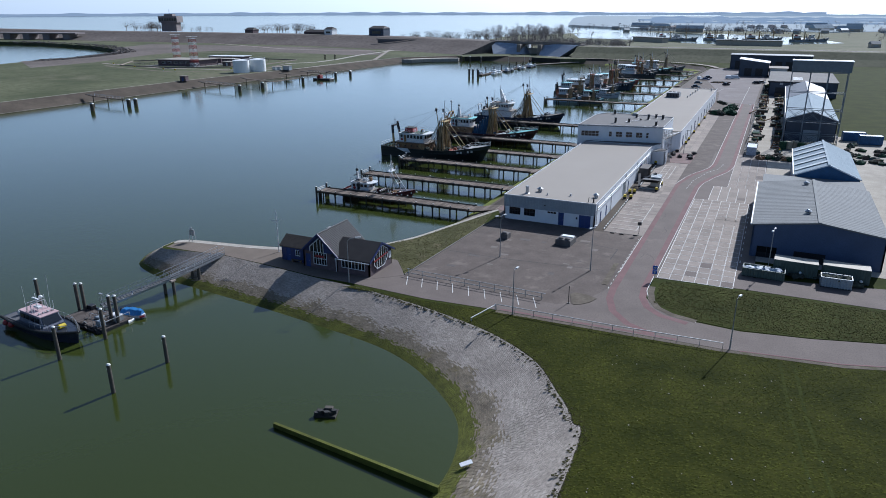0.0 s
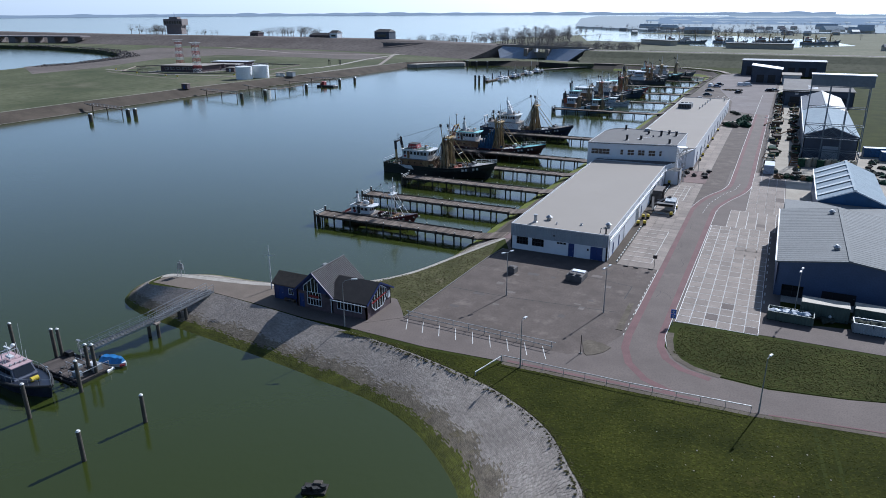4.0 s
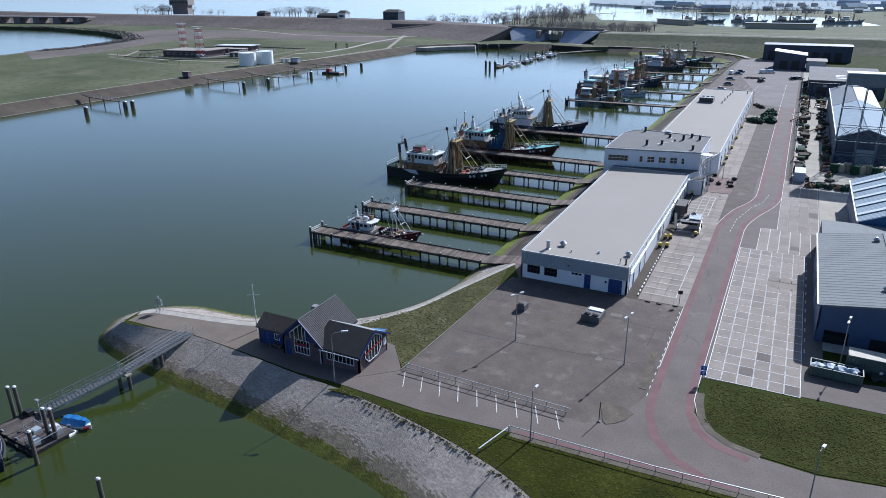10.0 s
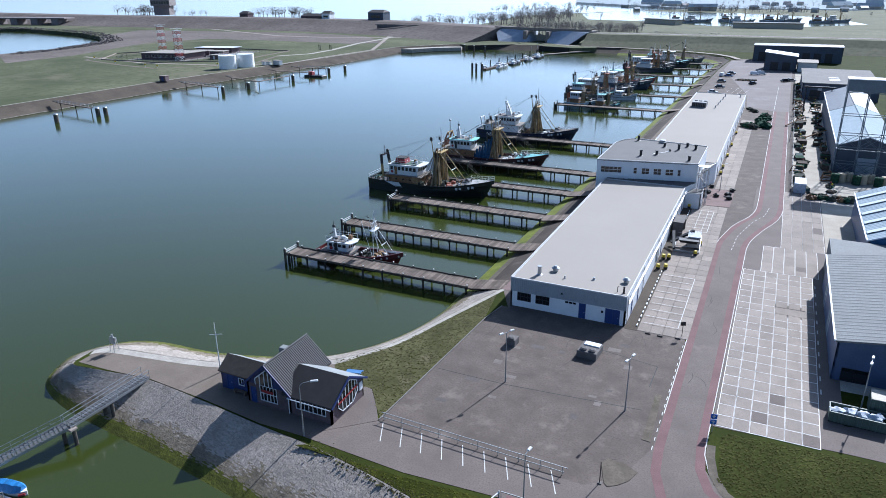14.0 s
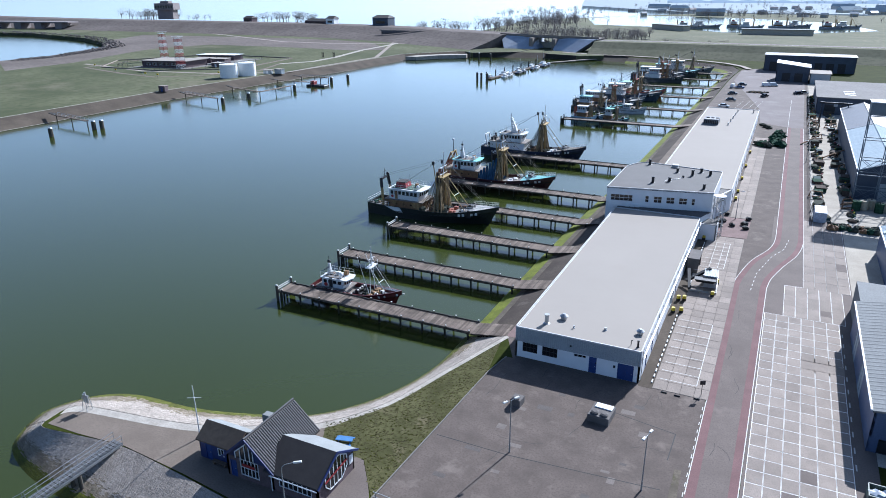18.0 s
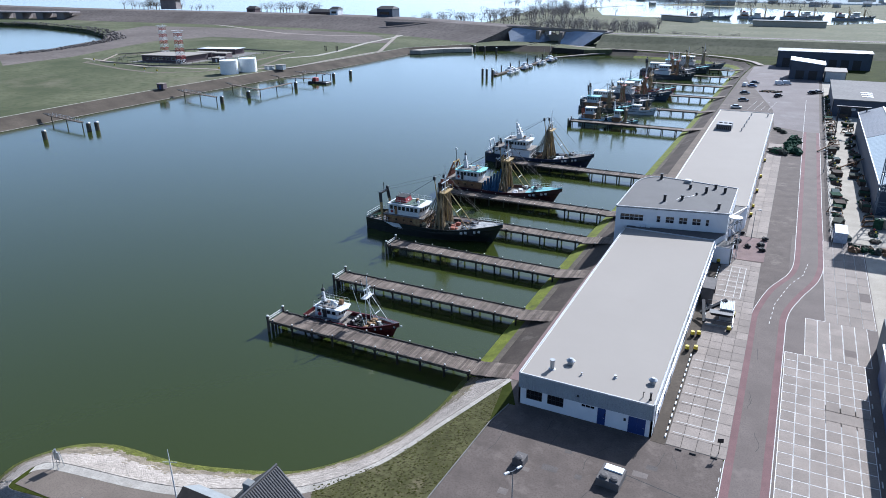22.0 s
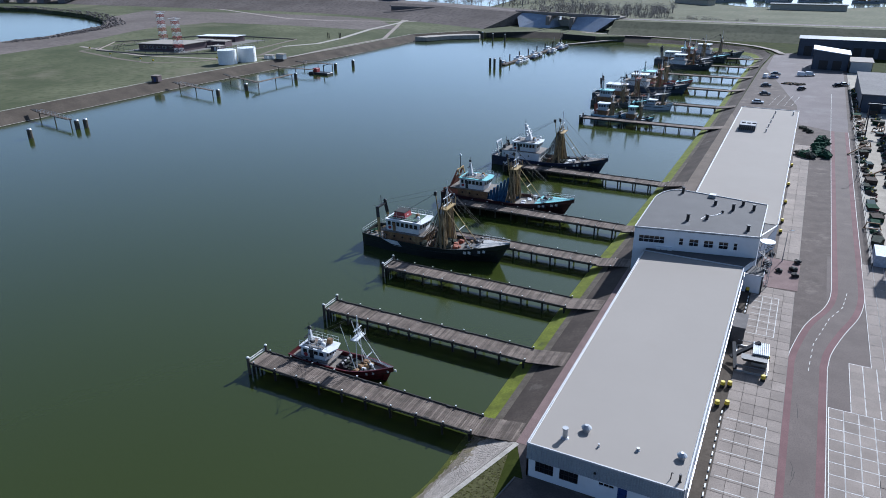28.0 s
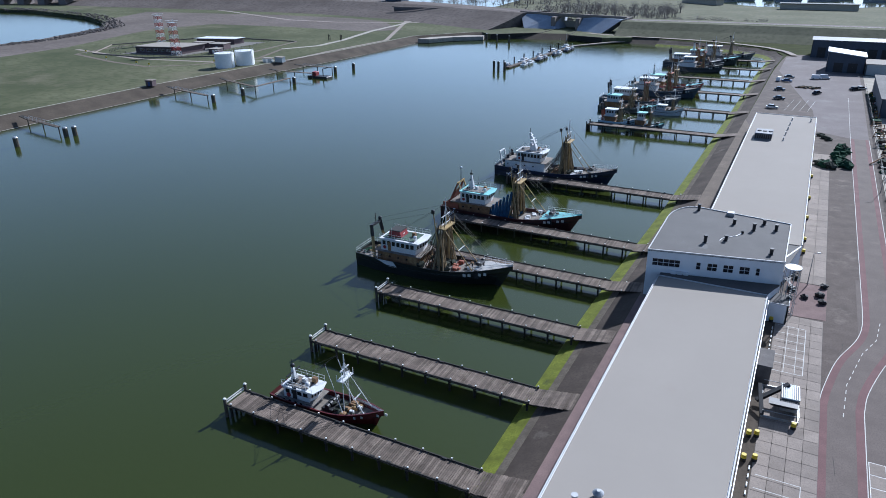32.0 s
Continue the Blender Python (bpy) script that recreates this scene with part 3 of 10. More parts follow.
def facade(parent, p0, p1, z0, z1, material, openings=(), thick=0.25, label=""):
    """A wall with real openings. Each opening: (u0, u1, v0, v1, kind, columns, rows, material)."""
    m, n = wall_frame(p0, p1)
    us = sorted({0.0, n, *[o[0] for o in openings], *[o[1] for o in openings]})
    vs = sorted({z0, z1, *[o[2] for o in openings], *[o[3] for o in openings]})
    nu, nv = len(us) - 1, len(vs) - 1

    def solid(i, j):
        if not (0 <= i < nu and 0 <= j < nv):
            return False
        mu, mv = (us[i] + us[i + 1]) / 2, (vs[j] + vs[j + 1]) / 2
        return not any(o[0] < mu < o[1] and o[2] < mv < o[3] for o in openings)

    g = Geo()
    for y in (0.0, -thick):
        g.v += [(u, y, v) for u in us for v in vs]
    back = (nu + 1) * (nv + 1)

    def idx(i, j, k):
        return i * (nv + 1) + j + k * back

    for i in range(nu):
        for j in range(nv):
            if not solid(i, j):
                continue
            a, b_, c, d = idx(i, j, 0), idx(i + 1, j, 0), idx(i + 1, j + 1, 0), idx(i, j + 1, 0)
            g.f += [(a, d, c, b_), (a + back, b_ + back, c + back, d + back)]
            for (ni, nj), (p, q) in (((i - 1, j), (d, a)), ((i + 1, j), (b_, c)), ((i, j - 1), (a, b_)), ((i, j + 1), (c, d))):
                if not solid(ni, nj):
                    g.f.append((p, q, q + back, p + back))
    g.xf(m)
    g.f = [tuple(reversed(f)) for f in g.f]
    part("wall", g, material, parent, label)
    for u0, u1, v0, v1, kind, cols, rows, mt in openings:
        f = Geo()
        w = 0.07
        for a, b, c, d in ((u0, u1, v0, v0 + w), (u0, u1, v1 - w, v1), (u0, u0 + w, v0 + w, v1 - w), (u1 - w, u1, v0 + w, v1 - w)):
            f.box(a, b, -0.12, 0.02, c, d)
        for i in range(1, cols):
            x = u0 + (u1 - u0) * i / cols
            f.box(x - 0.03, x + 0.03, -0.11, 0.01, v0 + w, v1 - w)
        for i in range(1, rows):
            y = v0 + (v1 - v0) * i / rows
            f.box(u0 + w, u1 - w, -0.11, 0.012, y - 0.03, y + 0.03)
        f.xf(m)
        if kind == "window":
            fr = part("window", f, M_FRAME if mt is None else mt, parent)
            p = Geo().box(u0 + w, u1 - w, -0.09, -0.06, v0 + w, v1 - w).xf(m)
            part("pane", p, M_GLASS_DARK, fr, "dark reflecting glass")
        else:
            fr = part("door", f, mt, parent)
            p = Geo().box(u0 + w, u1 - w, -0.1, -0.04, v0 + w, v1 - w).xf(m)
            part("door_leaf", p, mt, fr)
            h = Geo().box(u1 - 0.3, u1 - 0.16, -0.04, 0.02, v0 + 1.0, v0 + 1.05).xf(m)
            part("handle", h, M_STEEL, fr)


def ribs(parent, p0, p1, z0, z1, material, pitch=0.3, depth=0.05, off=0.02, name="cladding", label=""):
    """Ribbed sheet cladding on a wall."""
    m, n = wall_frame(p0, p1)
    g = Geo()
    k = int(n / pitch)
    prof = []
    for i in range(k):
        a = i * n / k
        prof += [(a, off), (a + 0.62 * n / k, off), (a + 0.7 * n / k, off + depth), (a + 0.92 * n / k, off + depth)]
    prof.append((n, off))
    g.rings([[(u, v, z0) for u, v in prof], [(u, v, z1) for u, v in prof]], False, False, closed=False)
    g.add([(0, 0, z0), (n, 0, z0), (n, off, z0), (0, off, z0)], [(0, 1, 2, 3)])
    g.xf(m)
    return part(name, g, material, parent, label)


def roof_vent(parent, x, y, z, h, r, style, material=None):
    g = Geo()
    n = 12
    if style == "stack":
        g.tube((x, y, z), (x, y, z + h), r, n=n)
        g.tube((x, y, z + h), (x, y, z + h + 0.14), r * 1.25, n=n)
        g.tube((x, y, z), (x, y, z + 0.12), r * 1.7, r * 1.1, n=n)
    elif style == "dome":
        g.tube((x, y, z), (x, y, z + h * 0.5), r * 0.7, n=n)
        g.tube((x, y, z + h * 0.45), (x, y, z + h * 0.62), r * 0.95, r * 1.05, n=n)
        g.tube((x, y, z + h * 0.62), (x, y, z + h), r * 1.05, r * 0.35, n=n)
    else:
        g.pipe([(x, y, z), (x, y, z + h), (x + r * 2, y - r, z + h + r)], r * 0.6, n=8)
    return part("roof_vent", g, material or M_VENT, parent, smooth=False)


def coping(parent, loop, z, w=0.17, h=0.22, material=None, closed=True):
    g = Geo()
    pts = [Vector((x, y, z)) for x, y in loop]
    pairs = list(zip(pts, pts[1:] + ([pts[0]] if closed else [])))
    for p, q in pairs:
        d = (q - p).normalized() * (w / 2)
        g.beam(p - d * 0.98, q + d * 0.98, w, h)
    return part("coping", g, material or M_COPING, parent, "pale metal roof edge")


# fish hall
hall = thing("fish_hall", label="long low white hall with grey cladding and flat pale roof", category="building")
facade(hall, (-17.7, 0), (0, 0), 0, 4.6, M_WHITE, [(1.1, 3.3, 1.05, 2.45, "window", 4, 2, M_DARKMETAL), (4.05, 6.25, 1.05, 2.45, "window", 4, 2, M_DARKMETAL), (8.6, 10.4, 1.95, 2.45, "window", 3, 1, M_FRAME),
                                                   (10.8, 11.85, 0.02, 2.45, "door", 1, 3, M_BLUE_DOOR), (14.75, 16.9, 0.02, 2.4, "door", 2, 1, M_BLUE_DOOR)])
side_open = []
for y0 in (4.2, 9.0):
    side_open.append((y0, y0 + 1.0, 0.02, 2.2, "door", 1, 1, M_BLUE_DOOR))
for y0, w, h in ((25.2, 2.6, 3.2), (31.0, 1.0, 2.2), (45.5, 3.0, 3.4), (50.5, 2.6, 3.2), (58.0, 1.0, 2.2)):
    side_open.append((y0, y0 + w, 0.02, h, "door", 2 if w > 2 else 1, 1, M_BLUE_DOOR if w > 2.7 or w < 1.5 else M_CLAD))
facade(hall, (0, 0), (0, 62.2), 0, 4.6, M_WHITE, side_open)
facade(hall, (-17.7, 62.2), (-17.7, 0), 0, 4.6, M_WHITE)
facade(hall, (0, 62.2), (-17.7, 62.2), 0, 4.6, M_WHITE)
ribs(hall, (-17.72, 0), (0.02, 0), 2.5, 4.62, M_CLAD, label="grey vertical ribbed cladding")
g = Geo().box(-17.5, -0.2, 0.2, 62.1, 4.5, 4.66)
part("roof", g, M_ROOF_GREY, hall, "pale grey flat roof felt")
coping(hall, [(-17.68, 0.0), (-0.02, 0.0), (-0.02, 62.1), (-17.68, 62.1)], 4.72)
for y in (0.9, 13.4, 28, 41, 54):
    part("downpipe", Geo().tube((0.1, y, 4.5), (0.1, y, 0.1), 0.06, n=8), M_STEEL, hall)
g = Geo()
g.pipe([(0.28, 0.4, 3.9), (0.28, 62, 3.9)], 0.07)
g.pipe([(0.32, 0.4, 3.55), (0.32, 62, 3.55)], 0.04)
for y in range(2, 62, 5):
    g.beam((0.02, y, 4.3), (0.34, y, 3.5), 0.06, 0.06)
part("side_pipe", g, M_STEEL, hall, "grey pipe run below the roof edge")
roof_vent(hall, -14.1, 2.9, 4.66, 1.3, 0.3, "stack")
roof_vent(hall, -12.2, 5.2, 4.66, 0.9, 0.6, "dome")
roof_vent(hall, -1.2, 5.2, 4.66, 0.85, 0.55, "dome", M_STEEL)
roof_vent(hall, -1.7, 1.4, 4.66, 0.8, 0.09, "pipe", M_DARKMETAL)
roof_vent(hall, -0.75, 1.3, 4.66, 0.9, 0.13, "stack", M_DARKMETAL)
roof_vent(hall, -5.9, 4.4, 4.66, 0.25, 0.16, "stack")
roof_vent(hall, -10.1, 3.1, 4.66, 0.25, 0.1, "stack")
g = Geo()
g.box(-9.7, -9.45, -0.17, -0.06, 3.35, 3.6, 0.02)
part("wall_lamp", g, M_DARKMETAL, hall)
g = Geo()
g.box(-6.0, -5.85, -0.03, 0, 1.5, 1.75)
part("notice", g, M_DARKMETAL, hall, "small dark notice")
part("notice", Geo().box(-3.55, -3.25, -0.03, 0, 1.5, 1.9), M_DARKMETAL, hall, "small dark notice")

# office block: rounded west corner, leaning front line
office = thing("office_block", label="two-storey white harbour office with curved corner and dark roof", category="building")
arc = [(-15.4 - 4.6 * math.cos(a * math.pi / 16), 80.5 + 8.2 * math.sin(a * math.pi / 16)) for a in range(0, 9)]
OFF_F0, OFF_F1 = (-20.0, 63.0), (1.6, 67.2)
fw = []
for u0, u1, cols in ((0.9, 5.6, 5), (8.2, 9.0, 1), (10.0, 11.7, 2), (12.6, 14.3, 2), (15.2, 16.9, 2), (17.8, 18.5, 1)):
    fw.append((u0, u1, 5.9, 7.35, "window", cols, 2, M_FRAME))
facade(office, OFF_F0, OFF_F1, 0, 8.75, M_WHITE, fw)
facade(office, OFF_F1, (1.6, 86.4), 0, 8.75, M_WHITE, [(3, 4.2, 5.6, 7.2, "window", 2, 1, M_FRAME), (6, 7.2, 5.6, 7.2, "window", 2, 1, M_FRAME)])
facade(office, (1.6, 86.4), arc[-1], 0, 8.75, M_WHITE)
back = list(reversed(arc)) + [OFF_F0]
g = Geo()
g.rings([[(x, y, 0) for x, y in back], [(x, y, 8.75) for x, y in back]], False, False, closed=False)
g.f = [tuple(reversed(f)) for f in g.f]
part("curved_wall", g, M_WHITE, office)
roof_line = [OFF_F0, OFF_F1, (1.6, 86.4)] + list(reversed(arc))
flat("roof", roof_line, 8.8, M_ROOF_DARK, "", "", thick=0.2, parent=office)
coping(office, [OFF_F0, OFF_F1, (1.6, 86.4), arc[-1]], 8.86, closed=False)
coping(office, list(reversed(arc)) + [OFF_F0], 8.86, closed=False)
for k, (x, y) in enumerate(((-15.2, 87.0), (-8.0, 82.1), (-11.6, 70.5), (-8.4, 73.0), (-6.1, 77.9), (-4.4, 80.2), (-2.9, 84.2), (-0.7, 81.9), (-0.7, 69.9))):
    roof_vent(office, x, y, 8.8, (1.2, 0.9, 1.3, 0.9, 0.5, 1.3, 0.9, 1.1, 1.0)[k], 0.3, "stack" if k != 4 else "dome", M_DARKMETAL)
g = Geo().box(-9.9, -8.5, 86.0, 87.4, 8.8, 9.5, 0.1)
part("roof_hatch", g, M_VENT, office)
g = Geo()
g.pipe([(-6.1, 77.9, 8.85), (-7, 76, 8.85), (-9, 74, 8.85), (-9.4, 72.5, 8.85)], 0.05)
part("roof_cable", g, M_FRAME, office, "white cable across the roof")
for i in range(3):
    m, n = wall_frame(OFF_F0, OFF_F1)
    a = 4.2 + i * 1.05
    g = Geo().box(a, a + 0.85, 0.03, 0.4, 4.7, 5.3, 0.03)
    g.tube((a + 0.42, 0.4, 5.0), (a + 0.42, 0.42, 5.0), 0.22, n=12)
    part("cooling_unit", g.xf(m), M_WHITE, office)
flat("link_roof", [(-17.5, 62.3), (-0.05, 62.3), (1.5, 67.05), (-17.5, 63.4)], 4.74, M_ROOF_DARK, "", "", thick=0.2, parent=office)
facade(office, (0.0, 62.35), (1.5, 67.1), 0, 4.7, M_WHITE)
stair = thing("stair_tower", label="round open steel stair tower beside the office", category="stair tower")
for a in range(10):
    t = a * 2 * math.pi / 10
    g = Geo().tube((3.0 + 1.2 * math.cos(t), 66.0 + 1.2 * math.sin(t), 0), (3.0 + 1.2 * math.cos(t), 66.0 + 1.2 * math.sin(t), 8.7), 0.05, n=6)
    part("post", g, M_STEEL, stair)
for i in range(30):
    t = i * 0.42
    z = 0.25 + i * 0.28
    c, s = math.cos(t), math.sin(t)
    part("tread", Geo().beam((3.0 + 0.1 * c, 66 + 0.1 * s, z), (3.0 + 1.15 * c, 66 + 1.15 * s, z), 0.3, 0.05), M_DARKMETAL, stair)
g = Geo().tube((3.0, 66, 8.7), (3.0, 66, 8.85), 1.3, n=20)
part("cover", g, M_WHITE, stair, "white round roof disc")
annex = thing("hall_annex", label="low white annex with a dark flat roof", category="building")
facade(annex, (0.1, 62.3), (3.4, 62.3), 0, 3.4, M_WHITE)
facade(annex, (3.4, 62.3), (3.4, 66.5), 0, 3.4, M_WHITE, [(1.2, 2.2, 0.02, 2.1, "door", 1, 1, M_CLAD)])
g = Geo().box(0.1, 3.4, 62.4, 66.5, 3.25, 3.42)
part("roof", g, M_ROOF_DARK, annex)
coping(annex, [(0.2, 62.32), (3.38, 62.32), (3.38, 66.4)], 3.45, 0.16, 0.14, closed=False)

# long hall
longhall = thing("long_hall", label="second long low white hall with flat pale roof", category="building")
so = []
for i in range(11):
    y0 = 5 + i * 10.3
    so.append((y0, y0 + 2.4, 0.02, 3.0, "door", 2, 1, M_CLAD if i % 3 else M_BLUE_DOOR))
facade(longhall, (4.2, 86.0), (4.2, 203), 0, 5.0, M_WHITE, so)
facade(longhall, (-14, 203), (-14, 86), 0, 5.0, M_WHITE)
facade(longhall, (4.2, 203), (-14, 203), 0, 5.0, M_WHITE)
facade(longhall, (1.6, 78.5), (4.2, 86.0), 0, 5.0, M_WHITE)
g = Geo().box(-13.8, 4.0, 86, 202.8, 4.9, 5.06)
part("roof", g, M_ROOF_GREY, longhall, "pale grey flat roof felt")
flat("roof", [(1.7, 72), (4.1, 86), (1.7, 86)], 4.95, M_ROOF_DARK, "", "", thick=0.15, parent=longhall)
coping(longhall, [(4.18, 86.2), (4.18, 203), (-13.98, 203), (-13.98, 88)], 5.12, closed=False)
for k in range(5):
    roof_vent(longhall, -3.8 + k * 0.25, 168 + k * 7, 5.06, 0.8, 0.2, "stack")
roof_vent(longhall, 2.6, 196, 5.06, 1.1, 0.2, "stack")
unit = thing("roof_plant", label="dark grey roof plant box with louvres", category="roof unit")
g = Geo().box(-11.6, -6.9, 166.5, 172.5, 5.06, 6.9, 0.12)
part("casing", g, mat("plant_grey", (0.13, 0.14, 0.16), 0.6, var=0.2), unit)
for i in range(8):
    g = Geo().box(-11.4 + i * 0.58, -11.0 + i * 0.58, 166.42, 166.55, 5.4, 6.6)
    part("louvre", g, M_DARKMETAL, unit)
g = Geo()
for i in range(3):
    g.tube((-10.5 + i * 1.5, 169.5, 6.9), (-10.5 + i * 1.5, 169.5, 7.15), 0.55, n=14)
part("fan_cowl", g, M_DARKMETAL, unit)

# ---- jetties ----
M_CAP = mat("white_bollard_cap", (0.6, 0.6, 0.57), 0.6, var=0.15, scale=3)
M_PILE = mat("mooring_pile_wood", (0.085, 0.075, 0.062), 0.85, var=0.35, scale=0.8, fine=7, bump=0.01, stain=(0.05, 0.055, 0.025), stain_at=0.6, spec=0.25)
PLANK_STEP = 0.31
plank_meshes = []
for k in range(4):
    w = 0.26 + 0.02 * (k % 2)
    plank_meshes.append(Geo().box(-w / 2, w / 2, -2.05 - 0.04 * k, 2.05 + 0.03 * k, -0.08, 0.0, 0.012).mesh("plank", M_WOOD_DECK))


def jetty(yc, x_out, x_in, near, label, rails=True):
    j = thing("jetty", Matrix.Translation((0, yc, 0)), label, "jetty", "timber jetties along the quay")
    length = x_in - x_out
    ramp = 6.5

    def deck_z(x):
        return DECK + max(0.0, (x - (x_in - ramp)) / ramp) * 1.05

    n = int(length / PLANK_STEP)
    if near:
        for i in range(n):
            x = x_out + (i + 0.5) * PLANK_STEP
            slope = math.atan(1.05 / ramp) if x > x_in - ramp else 0
            piece("plank", plank_meshes[R.randrange(4)], j, Matrix.Translation((x, R.uniform(-0.03, 0.03), deck_z(x) + R.uniform(-0.008, 0.008))) @ pose(0, 0, 0, 0, -math.degrees(slope), R.uniform(-0.3, 0.3)))
    else:
        gg = Geo()
        for i in range(int(length / 0.5)):
            x = x_out + (i + 0.5) * 0.5
            z = deck_z(x)
            gg.box(x - 0.23, x + 0.23, -2.05, 2.05, z - 0.08, z)
        tagged(part("planking", gg, M_WOOD_DECK, j), kind="stuff")
    for y in (-1.75, 0, 1.75):
        gg = Geo()
        gg.beam((x_out, y, DECK - 0.22), (x_in - ramp, y, DECK - 0.22), 0.22, 0.28)
        gg.beam((x_in - ramp, y, DECK - 0.22), (x_in, y, DECK + 0.83), 0.22, 0.28)
        part("girder", gg, M_WOOD_DARK, j)
    for y in (-1.98, 1.98):
        gg = Geo()
        gg.beam((x_out, y, DECK + 0.1), (x_in - ramp - 0.5, y, DECK + 0.1), 0.16, 0.14)
        part("edge_beam", gg, M_WOOD_DARK, j)
    step = 4.1 if near else 5.0
    k = 0
    x = x_out + 0.6
    while x < x_in - 4:
        for y in (-1.7, 1.7):
            gg = Geo().tube((x, y, WATER - 2), (x, y, DECK - 0.1), 0.17, n=8)
            part("jetty_leg", gg, M_WOOD_DARK, j)
        gg = Geo().beam((x, -2.0, DECK - 0.46), (x, 2.0, DECK - 0.46), 0.24, 0.24)
        part("crossbeam", gg, M_WOOD_DARK, j)
        for y in (-1.95, 1.95):
            if near or k % 2 == 0:
                gg = Geo().tube((x + 0.3, y, DECK), (x + 0.3, y, DECK + 0.42), 0.12, n=8)
                b = part("bollard", gg, M_PILE, j)
                if near:
                    part("cap", Geo().tube((x + 0.3, y, DECK + 0.42), (x + 0.3, y, DECK + 0.5), 0.15, 0.11, n=8), M_CAP, b, "white cap")
        x += step
        k += 1
    if near:
        for i in range(16):
            gg = Geo()
            xx = x_out + 2 + i * (length - 12) / 16 + R.uniform(-0.5, 0.5)
            y = R.choice((-1.85, 1.85))
            gg.box(xx - 0.35, xx + 0.35, y - 0.14, y + 0.14, DECK + 0.01, DECK + 0.2, 0.04)
            part("mooring_cleat", gg, M_BLACK, j)
    # tall end piles with rails between them
    for y in (-2.05, 2.05):
        gg = Geo().tube((x_out - 0.1, y, WATER - 2), (x_out - 0.1, y, 0.0), 0.24, n=10)
        e = part("end_pile", gg, M_PILE, j)
        part("cap", Geo().tube((x_out - 0.1, y, 0.0), (x_out - 0.1, y, 0.14), 0.28, 0.16, n=10), M_CAP, e, "white cap")
    gg = Geo()
    for z in (-0.75, -0.4):
        gg.beam((x_out - 0.1, -2.05, z), (x_out - 0.1, 2.05, z), 0.08, 0.16)
    part("end_rail", gg, M_CAP, j, "white painted end rail")
    gg = Geo()
    for y in (-1.3, -0.4, 0.4, 1.3):
        gg.tube((x_out + 0.05, y, WATER - 2), (x_out + 0.05, y, DECK), 0.16, n=8)
    part("fender_pile", gg, M_WOOD_DARK, j)
    return j


for i, (yc, xo, xi) in enumerate(((7.25, -65.2, -20.2), (26.6, -65.0, -20.2), (46.2, -64.8, -20.0), (66.0, -66, -20.0), (86.0, -70.5, -19.8), (121.8, -70, -19.0))):
    jetty(yc, xo, xi, True, "long weathered timber jetty on dark piles")
for yc, xo in ((191.0, -68), (228.5, -66), (266, -64), (301, -62), (336, -58), (366, -52)):
    jetty(yc, xo, -18.0, False, "long grey timber jetty on dark piles further along the quay")

# ---- fishing boats ----
M_RUST = mat("rusty_steel", (0.19, 0.10, 0.045), 0.8, var=0.4, scale=0.8, fine=5, stain=(0.3, 0.2, 0.09), stain_at=0.5)
M_OCHRE = mat("ochre_net_rope", (0.24, 0.185, 0.11), 0.95, var=0.5, scale=1.0, fine=6, bump=0.03, isl=0.3, spec=0.1)
M_NETDARK = mat("dark_net", (0.045, 0.05, 0.04), 0.95, var=0.4, scale=1.5, fine=8, bump=0.05, isl=0.3, spec=0.1)
M_NETGREEN = mat("green_net", (0.02, 0.05, 0.03), 0.95, var=0.5, scale=1.5, fine=8, bump=0.05, isl=0.4, spec=0.1)
M_BOATWHITE = mat("boat_white_paint", (0.64, 0.65, 0.65), 0.4, var=0.06, scale=0.8, stain=(0.5, 0.42, 0.32), stain_at=0.68)
M_GALLOW = mat("yellow_gallows_paint", (0.34, 0.235, 0.09), 0.6, var=0.25, scale=1.5, stain=(0.16, 0.08, 0.03), stain_at=0.6)
M_RUSTRED = mat("rust_red_paint", (0.26, 0.075, 0.04), 0.7, var=0.3, scale=0.8, stain=(0.12, 0.05, 0.03), stain_at=0.58)
M_RED = mat("red_paint", (0.24, 0.02, 0.022), 0.5, var=0.2, scale=1.5)
M_DECKGREEN = mat("green_deck_paint", (0.035, 0.075, 0.045), 0.7, var=0.3, scale=1)
M_DECKGREY = mat("worn_deck", (0.17, 0.15, 0.13), 0.85, var=0.35, scale=1.2, stain=(0.22, 0.1, 0.05), stain_at=0.6)
M_TURQ = mat("turquoise_paint", (0.22, 0.52, 0.52), 0.5, var=0.12, scale=1)
M_ROPE = mat("wire_rope", (0.05, 0.048, 0.045), 0.7)
M_BLUE_NET = mat("blue_net", (0.03, 0.07, 0.13), 0.95, var=0.4, scale=1.2, fine=8, bump=0.05, isl=0.3, spec=0.1)
M_BOARD = mat("buff_letters", (0.6, 0.6, 0.56), 0.6, var=0.1)
M_FARMAST = mat("tan_mast_paint", (0.26, 0.22, 0.16), 0.7, var=0.3, scale=0.5)
M_NETGREY = mat("brown_grey_net", (0.075, 0.065, 0.055), 0.95, var=0.4, scale=1.0, fine=6, isl=0.3, spec=0.1)
M_BOWPALE = mat("pale_worn_foredeck", (0.4, 0.39, 0.37), 0.7, var=0.25, scale=0.8, fine=4, stain=(0.2, 0.12, 0.07), stain_at=0.62)
HULLS = {}


def hull_paint(col):
    if col not in HULLS:
        HULLS[col] = mat("hull_paint", col, 0.45, var=0.2, scale=0.4, fine=3, stain=tuple(min(1, c * 1.5 + 0.02) for c in col), stain_at=0.62)
    return HULLS[col]


